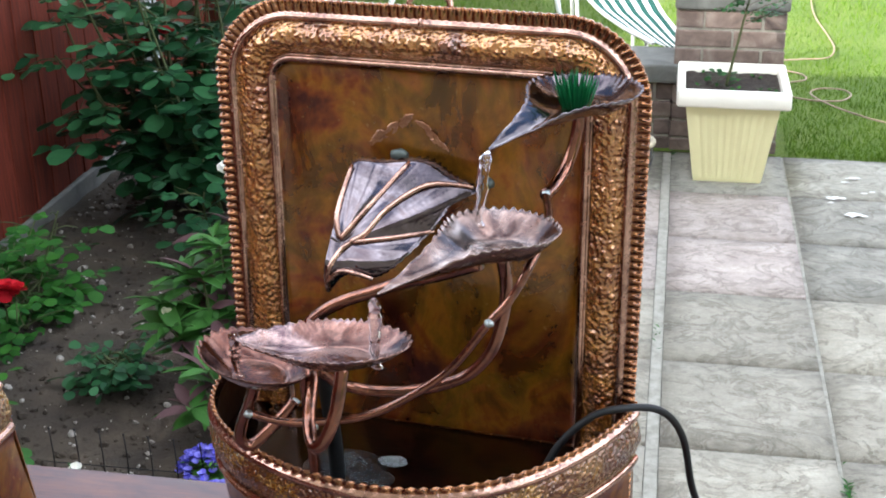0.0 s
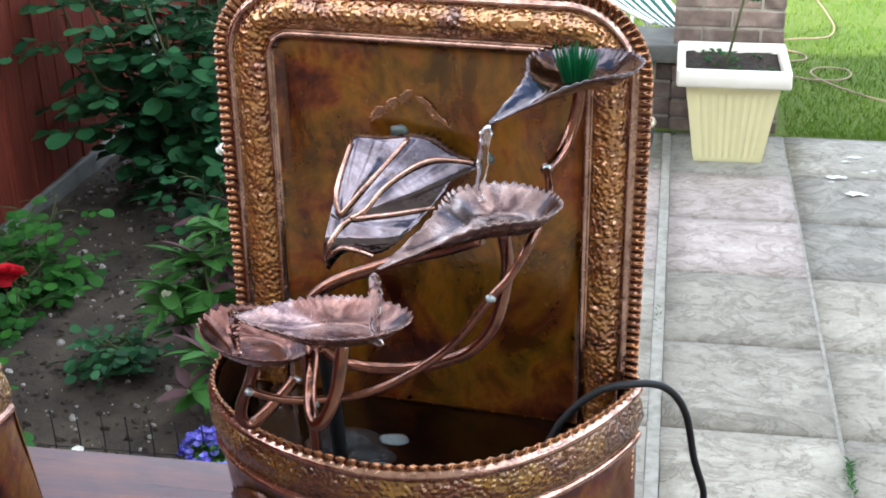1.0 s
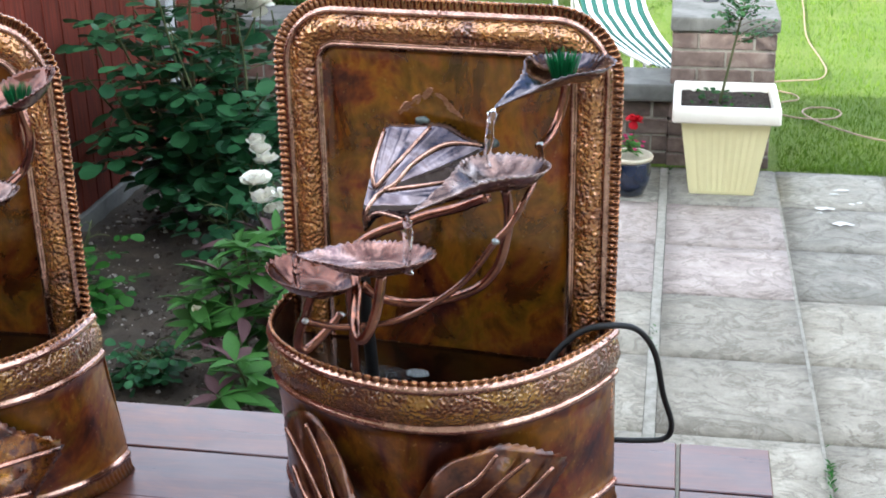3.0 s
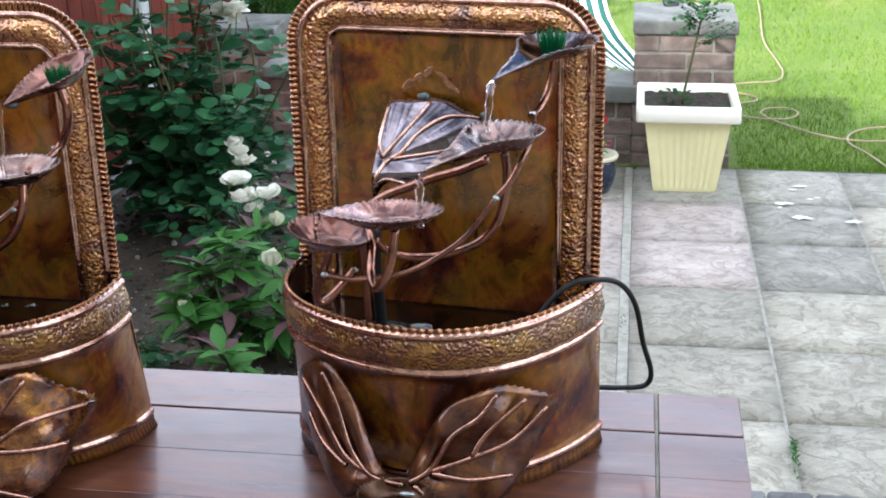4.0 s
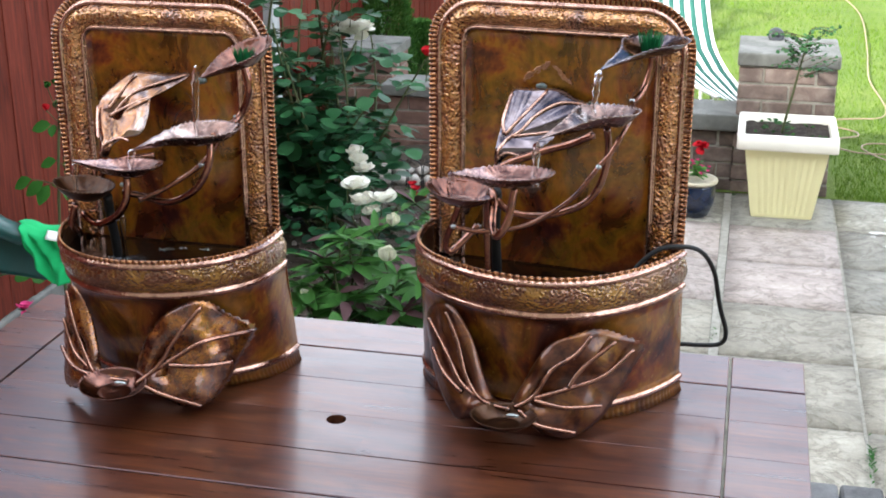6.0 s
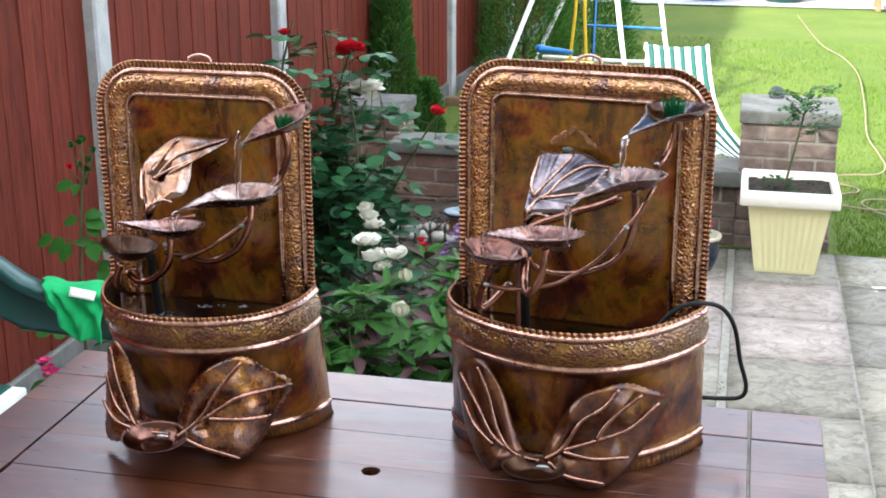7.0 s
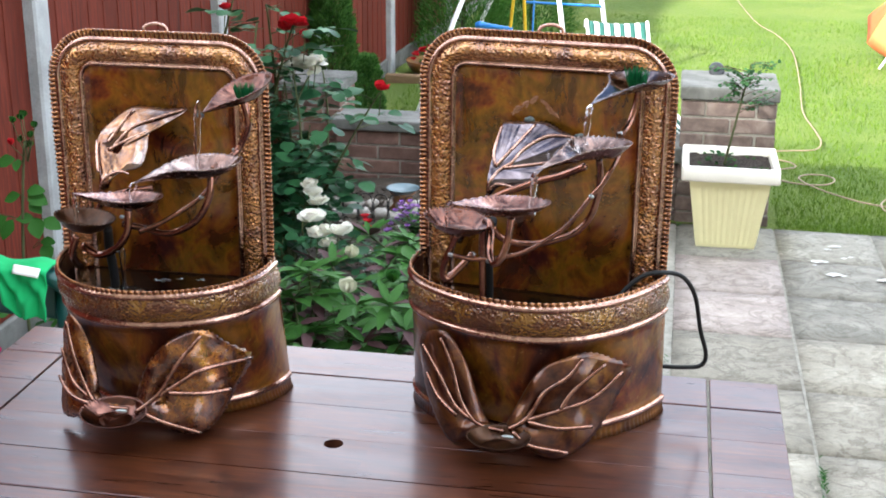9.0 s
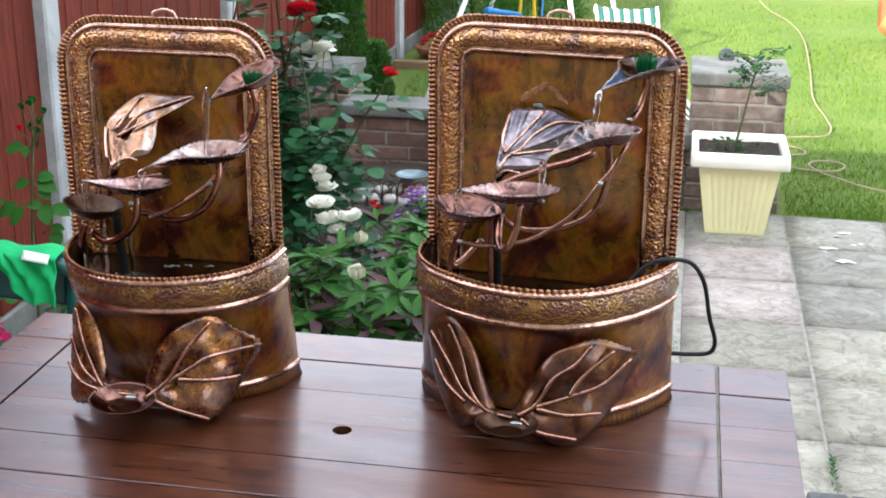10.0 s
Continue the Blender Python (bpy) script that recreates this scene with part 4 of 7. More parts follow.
    obj("water", mesh_of("water", [(x, min(y, -0.003), lv) for x, y in ring], [tuple(range(48, -1, -1))], POOL, smooth=False), parent, "still dark water in the trough", turn)


def dish(parent, name, centre, a, b, way, spout, depth, tilt=(0, 0, 0), drop=0.0, label="", metal=None, pitch=0.0064):
    """A beaten copper dish hung from its rim's centre: flat floor, fluted wall, and a drawn-out pouring lip towards way."""
    teeth = max(18, round(math.pi * (a + b) / pitch))
    n, rings = teeth * 6, 18
    verts, faces = [(0, 0, -depth)], []
    for r in range(1, rings + 1):
        f = r / rings
        for i in range(n):
            t = 2 * math.pi * i / n
            dt = (t - way + math.pi) % (2 * math.pi) - math.pi
            rad = a * b / math.hypot(b * math.cos(dt), a * math.sin(dt))
            s = 0.0
            if spout > a:
                beta = math.acos(a / spout)
                if abs(dt) < beta:
                    s = (1 / math.cos(abs(dt) - beta) - 1) / (spout / a - 1)
                    rad = rad + (spout - rad) * s ** 1.25
            wave = math.sin(i * 2 * math.pi / 6.0 + 1.2 * noise.noise(Vector((i * 0.05, a * 70, 5)))) * (1 + 0.7 * noise.noise(Vector((i * 0.09, a * 90, 2))))
            rim = min(max(0.0, (f - 0.5) / 0.5), 1.0)
            wall = rim ** 1.35
            high = depth * (1 - s) ** 0.8 + 0.005 * s ** 0.5
            low = -depth + (-drop * s - high + depth) * f * f
            z = low + high * wall + 0.0009 * wave * rim ** 6 * (1 - s)
            rr = rad * f * (1 + 0.02 * wave * rim ** 6 * (1 - min(1.0, s * 2.5)))
            x, y = rr * math.cos(t), rr * math.sin(t)
            verts.append((x, y, z + 0.001 * noise.noise(Vector((x * 55, y * 55, a * 90)))))
    for i in range(n):
        faces.append((0, 1 + i, 1 + (i + 1) % n))
    for r in range(rings - 1):
        for i in range(n):
            j = (i + 1) % n
            faces.append((1 + r * n + i, 1 + (r + 1) * n + i, 1 + (r + 1) * n + j, 1 + r * n + j))
    ob = obj(name, mesh_of(name, verts, faces, metal or DISH), parent, label or "crimped copper dish with a pouring lip", pose(*centre, *tilt))
    return solid(ob, 0.0011)


def leaf_sheet(parent, name, outline, origin, place, veins, material=None, label="", vein_r=0.0023, res=14, edge_amp=0.0012):
    """A beaten copper leaf: its outline in (u, w), drawn in from the edge to an origin; place(u, w, f) gives the point. Veins are soldered tubes."""
    pts = []
    n = len(outline)
    for i in range(n):
        a, b, c, d = (Vector((*outline[(i + k) % n], 0)) for k in (-1, 0, 1, 2))
        for j in range(8):
            t = j / 8
            pts.append(0.5 * ((2 * b) + (c - a) * t + (2 * a - 5 * b + 4 * c - d) * t * t + (3 * b - a - 3 * c + d) * t ** 3))
    m = len(pts)
    o = Vector((*origin, 0))
    verts, faces = [place(o.x, o.y, 0.0)], []
    for r in range(1, res + 1):
        f = r / res
        for i, q in enumerate(pts):
            k = 1 + (0.013 * (1 if i % 2 else -1) if r == res else 0)
            p = o.lerp(q, f * k if r == res else f)
            verts.append(place(p.x, p.y, f))
    for i in range(m):
        faces.append((0, 1 + i, 1 + (i + 1) % m))
    for r in range(res - 1):
        for i in range(m):
            j = (i + 1) % m
            faces.append((1 + r * m + i, 1 + (r + 1) * m + i, 1 + (r + 1) * m + j, 1 + r * m + j))
    ob = solid(obj(name, mesh_of(name, verts, faces, material or LEAFCU), parent, label), 0.0012)
    for vein in veins:
        line = []
        for u, w in vein:
            p = Vector(place(u, w, 0.6))
            line.append(p)
        lift = Vector((0, -0.0015, 0.0008))
        tube("vein", [p + lift for p in line], [vein_r] * (len(line) - 1) + [vein_r * 0.7], BEAD if vein_r < 0.0025 else VEIN, ob, "bright copper vein tube", sides=8, samples=5)
    return ob


def stream(parent, top, foot, seed):
    """A thin falling stream of water: a sheet at the lip that twists and narrows to a broken thread."""
    n, sides = 40, 12
    verts, faces = [], []
    a, b = Vector(top), Vector(foot)
    for i in range(n + 1):
        t = i / n
        p = a.lerp(b, t)
        k = math.sqrt(t)
        p.x = a.x + (b.x - a.x) * k + 0.0011 * math.sin(t * 9 + seed) * t
        p.y = a.y + (b.y - a.y) * k
        r = 0.0042 * (1 - 0.45 * t) * (1 + 0.28 * noise.noise(Vector((t * 11, seed, 1))) + 0.16 * noise.noise(Vector((t * 27, seed, 4))))
        r *= min(1.0, 0.25 + t * 9)
        if t > 0.93:
            r += 0.0022 * (t - 0.93) / 0.07
        flat = 0.35 + 0.5 * t
        turn = 0.6 * math.sin(t * 7 + seed)
        for k2 in range(sides):
            c = 2 * math.pi * k2 / sides
            u, w = 1.3 * r * math.cos(c), flat * r * math.sin(c)
            verts.append((p.x + u * math.cos(turn) - w * math.sin(turn), p.y + u * math.sin(turn) + w * math.cos(turn), p.z))
    for i in range(n):
        for k in range(sides):
            j = (k + 1) % sides
            faces.append((i * sides + k, i * sides + j, (i + 1) * sides + j, (i + 1) * sides + k))
    faces += [tuple(range(sides))[::-1], tuple(n * sides + k for k in range(sides))]
    return obj("water_stream", mesh_of("water_stream", verts, faces, WATER), parent, "clear falling stream of water")


def tuft(parent, centre, count, height, seed, spread_r):
    rng = random.Random(seed)
    ms = []
    for _ in range(count):
        a, r = rng.uniform(0, 6.28), spread_r * math.sqrt(rng.random())
        lean = 0.05 + 0.3 * r / spread_r
        way = (math.cos(a) * lean, math.sin(a) * lean, 1)
        ms.append(leaf_at((centre[0] + r * math.cos(a) * 1.3, centre[1] + r * math.sin(a) * 0.6, centre[2]), way, (0.1, -1, 0.2), height * rng.uniform(0.65, 1.1), rng.uniform(-1, 1)))
    v, q = bulk(leaf_template(0.045, 0.01, 0.05), ms)
    return tagged(obj("grass_tuft", mesh_of("grass_tuft", v, q, FAKEGRASS), parent, "bright green plastic grass tuft"), kind="stuff")


def fountain(m, spec, label):
    hw, h, depth, rim = spec["hw"], spec["h"], spec["depth"], spec["rim"]
    f = thing("copper_fountain", m, label, "fountain", "pair of copper fountains")
    turn = pose(0, 0, 0, 0, 0, spec["turn"])
    back_plate(f, hw, h, spec["seed"], turn)
    trough(f, hw, depth, rim, spec, turn)
    # soldered seam in the top bead, hanging ring
    tube("hanging_ring", [(spec["ring"] - 0.017, 0.004, h - 0.004), (spec["ring"] - 0.014, 0.005, h + 0.005), (spec["ring"], 0.006, h + 0.009), (spec["ring"] + 0.014, 0.005, h + 0.005), (spec["ring"] + 0.017, 0.004, h - 0.004)], 0.0026, BEAD, f, "small copper hanging loop")
    blob("solder_seam", (spec["ring"] - 0.006, -0.004, h - 0.0135), (0.0022, 0.003, 0.005), BEAD, f)
    for name, c, a, b, way, sp, d, tilt, drop, lab, metal in spec["dishes"]:
        dish(f, name, c, a, b, radians(way), sp, d, tilt, drop, lab, metal)
    for pts, r in spec["stems"]:
        tube("stem", pts, r, STEMCU, f, "bent copper tube stem", sides=12)
    tube("pump_hose", spec["hose"], 0.0065, BLACK, f, "black rubber pump hose", sides=12)
    for k, c in enumerate(spec["solder"]):
        blob("solder_joint", c, (0.0036, 0.0036, 0.003), SOLDER, f, "silver solder joint", 0.3, k)
    # the large raised leaf that hides the inlet
    big = spec["big"]

    def raised(u, w, k):
        du, dw = u - big["origin"][0], w - big["origin"][1]
        s = min(math.hypot(du, dw) / 0.1, 1.0)
        y = -(0.008 + big["slope"] * (0.43 - w) + big["bulge"] * math.sin(math.pi * s) * (1 - 0.5 * k * k))
        y += big["pleat"] * math.sin(math.atan2(dw, du) * 9 + 0.6) * s * (dw > 0)
        # the foot of the leaf rolls under
        y += 9.0 * max(0.0, big["roll"] - w) ** 1.6
        return (u, y, w)
    leaf_sheet(f, "large_leaf", big["outline"], big["origin"], raised, big["veins"], big["metal"], label="folded dark copper leaf with raised veins")
    for c in big["studs"]:
        blob("stud", c, (0.0085, 0.005, 0.0052), STUDGREY, f, "grey soldered stud", 0.25, 3)
    # leaves round the foot of the trough
    for lf in spec["feet"]:
        def low(u, w, k, lf=lf):
            x = max(min(u / (hw + 0.002), 0.985), -0.985)
            surf = -(spec["leaf_depth"] + 0.008) * (math.sqrt(1 - x * x)) ** 0.92
            ripple = 0.0022 * math.sin((u + w) * 90 + lf["phase"])
            y = surf - lf["out"] - lf["toe"] * max(0.0, 0.09 - w) / 0.09 - lf["belly"] * math.sin(math.pi * min(k, 1)) + ripple * k
            return (u, y, w)
        leaf_sheet(f, "foot_leaf", lf["outline"], lf["origin"], low, lf["veins"], spec["foot_metal"], label="mottled copper leaf with raised veins", vein_r=0.0036)
    wl = spec["level"]
    rng = random.Random(spec["seed"])
    ms = []
    for (cx, cy, r, n) in spec["foam"]:
        for _ in range(n):
            a, q = rng.uniform(0, 6.28), r * math.sqrt(rng.random())
            s = rng.uniform(0.0009, 0.0024)
            ms.append(Matrix.Translation((cx + q * math.cos(a), cy + 0.6 * q * math.sin(a), wl + 0.0004)) @ Matrix.Diagonal((s, s, s * 0.7, 1)))
    bm = bmesh.new()
    bmesh.ops.create_icosphere(bm, subdivisions=1, radius=1.0)
    tpl = (np.array([v.co[:] for v in bm.verts]), [tuple(v.index for v in q.verts) for q in bm.faces])
    bm.free()
    v, q = bulk(tpl, ms)
    tagged(obj("foam", mesh_of("foam", v, q, FOAM), f, "clustered foam bubbles on the water"), kind="stuff")
    # churned water where the streams fall in
    for k, (cx, cy, rx, ry, high) in enumerate(spec["splash"]):
        grid, quads = [], []
        for r in range(25):
            for i in range(72):
                t, g = 2 * math.pi * i / 72, r / 24
                x, y = cx + rx * g * math.cos(t), cy + ry * g * math.sin(t)
                q = Vector((x * 110, y * 110, k + spec["seed"]))
                grid.append((x, y, wl + 0.0004 + (1 - g * g) * (high * abs(noise.noise(q)) * 2 + high * 1.1 * abs(noise.noise(q * 2.5)))))
        for r in range(24):
            for i in range(72):
                j = (i + 1) % 72
                quads.append((r * 72 + i, (r + 1) * 72 + i, (r + 1) * 72 + j, r * 72 + j))
        obj("splash", mesh_of("splash", grid, quads, SPLASHWATER), f, "churned water under the falling streams")
    for k, (a, b) in enumerate(spec["streams"]):
        stream(f, a, b, k + spec["seed"])
    tuft(f, spec["tuft"], 150, spec["tuft_h"], spec["seed"], 0.0075)
    return f


F1 = dict(
    hw=0.182, h=0.55, depth=0.178, rim=0.221, flare=0.002, seed=3, ring=0.004, foot_metal=DARKLEAF, level=0.172, turn=-6.5,
    foot_depth=0.158, set_back=0.02, shoulder=(1.05, 0.38), foot_full=0.05, left=0.985, leaf_depth=0.16,
    dishes=[
        ("top_dish", (0.131, -0.059, 0.507), 0.037, 0.046, 235, 0.109, 0.015, (1.5, -3, 0), 0.018, "dull copper dish with a long pouring lip", BIGLEAF),
        ("middle_dish", (0.088, -0.194, 0.448), 0.037, 0.043, 225, 0.102, 0.017, (-3.4, -1.4, 0), 0.025, "bright-rimmed copper dish with a long pouring lip", BRIGHTDISH),
        ("lower_dish", (-0.019, -0.237, 0.376), 0.053, 0.032, 177.5, 0.073, 0.014, (-0.3, -3, 0), 0.002, "pinkish copper dish with a folded lip", PINKDISH),
        ("lowest_dish", (-0.088, -0.198, 0.339), 0.048, 0.032, -22, 0.0, 0.017, (5, 1, 0), 0.0, "round crimped copper dish", DISH),
    ],
    stems=[
        ([(0.128, -0.058, 0.486), (0.126, -0.06, 0.468), (0.121, -0.066, 0.449), (0.114, -0.08, 0.438), (0.108, -0.1, 0.436)], 0.0048),
        ([(0.088, -0.19, 0.424), (0.09, -0.182, 0.4), (0.088, -0.18, 0.376), (0.08, -0.18, 0.347), (0.063, -0.178, 0.325), (0.04, -0.175, 0.312), (0.012, -0.172, 0.303), (-0.015, -0.172, 0.302), (-0.034, -0.178, 0.31), (-0.045, -0.19, 0.327)], 0.0046),
        ([(0.108, -0.1, 0.437), (0.114, -0.14, 0.432), (0.108, -0.188, 0.421), (0.094, -0.197, 0.395), (0.081, -0.2, 0.379), (0.055, -0.2, 0.342), (0.026, -0.2, 0.317), (-0.008, -0.2, 0.297), (-0.046, -0.2, 0.288), (-0.071, -0.2, 0.286), (-0.095, -0.198, 0.289)], 0.0031),
        ([(-0.014, -0.237, 0.357), (-0.018, -0.247, 0.325), (-0.026, -0.252, 0.305), (-0.034, -0.248, 0.299), (-0.041, -0.234, 0.308), (-0.043, -0.215, 0.33), (-0.05, -0.195, 0.338), (-0.058, -0.18, 0.32), (-0.06, -0.17, 0.28), (-0.058, -0.16, 0.18)], 0.0048),
        ([(-0.09, -0.2, 0.318), (-0.099, -0.192, 0.293), (-0.108, -0.186, 0.272), (-0.111, -0.182, 0.256), (-0.104, -0.177, 0.249), (-0.089, -0.167, 0.262), (-0.074, -0.157, 0.279)], 0.0046),
        ([(-0.1, -0.11, 0.28), (-0.085, -0.14, 0.31), (-0.068, -0.15, 0.335), (-0.052, -0.15, 0.352), (-0.032, -0.15, 0.364), (-0.012, -0.15, 0.372), (0.012, -0.15, 0.382), (0.041, -0.157, 0.393), (0.07, -0.172, 0.41)], 0.005),
    ],
    hose=[(-0.06, -0.09, 0.1), (-0.06, -0.1, 0.2), (-0.058, -0.125, 0.27), (-0.05, -0.16, 0.318), (-0.045, -0.19, 0.336)],
    solder=[(0.109, -0.102, 0.438), (0.081, -0.203, 0.38), (-0.097, -0.2, 0.29), (-0.047, -0.203, 0.286), (-0.074, -0.158, 0.278)],
    big=dict(
        origin=(-0.058, 0.37), slope=0.9, bulge=0.008, pleat=0.005, roll=0.362, metal=BIGLEAF,
        outline=[(-0.069, 0.329), (-0.07, 0.344), (-0.068, 0.366), (-0.066, 0.38), (-0.063, 0.399), (-0.059, 0.421), (-0.048, 0.427), (-0.021, 0.427), (0.006, 0.427), (0.027, 0.419), (0.048, 0.41), (0.028, 0.399), (0.018, 0.385), (-0.004, 0.365), (-0.025, 0.35), (-0.042, 0.351), (-0.056, 0.346)],
        veins=[[(-0.06, 0.374), (-0.0635, 0.391), (-0.057, 0.422)], [(-0.059, 0.373), (-0.04, 0.394), (-0.0105, 0.425)], [(-0.05, 0.372), (-0.038, 0.379), (-0.022, 0.396), (0.008, 0.412), (0.044, 0.4115)], [(-0.048, 0.372), (-0.019, 0.3765), (0.0165, 0.3815)], [(-0.068, 0.331), (-0.0656, 0.352), (-0.0566, 0.3667), (-0.048, 0.3724)], [(-0.067, 0.342), (-0.056, 0.352), (-0.0425, 0.3515), (-0.029, 0.348)]],
        studs=[(-0.021, -0.006, 0.428), (0.05, -0.008, 0.408)]),
    feet=[
        dict(origin=(0.012, 0.06), out=0.006, toe=0.028, belly=0.012, phase=0.0,
             outline=[(-0.02, 0.046), (-0.002, 0.085), (0.018, 0.122), (0.046, 0.141), (0.083, 0.149), (0.114, 0.138), (0.141, 0.114), (0.124, 0.079), (0.108, 0.048), (0.08, 0.018), (0.055, 0.008), (0.02, 0.014), (-0.004, 0.03)],
             veins=[[(-0.016, 0.046), (0.008, 0.062), (0.03, 0.098), (0.06, 0.12), (0.078, 0.145)], [(0.008, 0.06), (0.05, 0.074), (0.095, 0.088), (0.13, 0.118)], [(0.052, 0.075), (0.068, 0.1), (0.108, 0.134)], [(0.01, 0.058), (0.05, 0.05), (0.095, 0.05)], [(-0.01, 0.044), (0.015, 0.028), (0.065, 0.018)]]),
        dict(origin=(-0.075, 0.05), out=0.006, toe=0.022, belly=0.012, phase=2.0,
             outline=[(-0.022, 0.044), (-0.045, 0.046), (-0.062, 0.075), (-0.08, 0.122), (-0.102, 0.152), (-0.12, 0.158), (-0.14, 0.146), (-0.156, 0.124), (-0.148, 0.072), (-0.125, 0.032), (-0.1, 0.008), (-0.077, 0.015), (-0.05, 0.03)],
             veins=[[(-0.022, 0.042), (-0.06, 0.046), (-0.085, 0.07), (-0.1, 0.115), (-0.118, 0.152)], [(-0.06, 0.046), (-0.092, 0.062), (-0.118, 0.095), (-0.148, 0.128)], [(-0.09, 0.05), (-0.12, 0.066), (-0.14, 0.09)]]),
    ],
    splash=[(-0.058, -0.082, 0.036, 0.03, 0.006), (-0.03, -0.095, 0.018, 0.014, 0.005)],
    foam=[(-0.02, -0.066, 0.013, 190), (-0.058, -0.068, 0.02, 60), (-0.045, -0.1, 0.02, 26), (-0.085, -0.055, 0.012, 16)],
    streams=[((0.072, -0.146, 0.484), (0.068, -0.165, 0.436)), ((0.0165, -0.266, 0.424), (0.012, -0.25, 0.366)), ((-0.091, -0.232, 0.372), (-0.1, -0.208, 0.326))],
    tuft=(0.125, -0.064, 0.49), tuft_h=0.03,
)


def lowest_bowl(f, c, a, b, tilt, metal):
    dish(f, "foot_dish", c, a, b, 0.0, 0.0, 0.015, (tilt, 0, 0), 0.0, "small crimped copper bowl at the foot", metal, 0.0045)
    blob("foot_clip", (c[0] + 0.012, c[1] - 0.002, c[2] + 0.002), (0.009, 0.003, 0.003), SOLDER, f, "small silvery clip", 0.1, 2)


fountain_one = fountain(pose(-0.0875, 0.952, TOP), F1, "mottled brown copper leaf fountain with running water on the table")
lowest_bowl(fountain_one, (-0.026, -0.22, 0.045), 0.043, 0.029, 8, DARKCU)

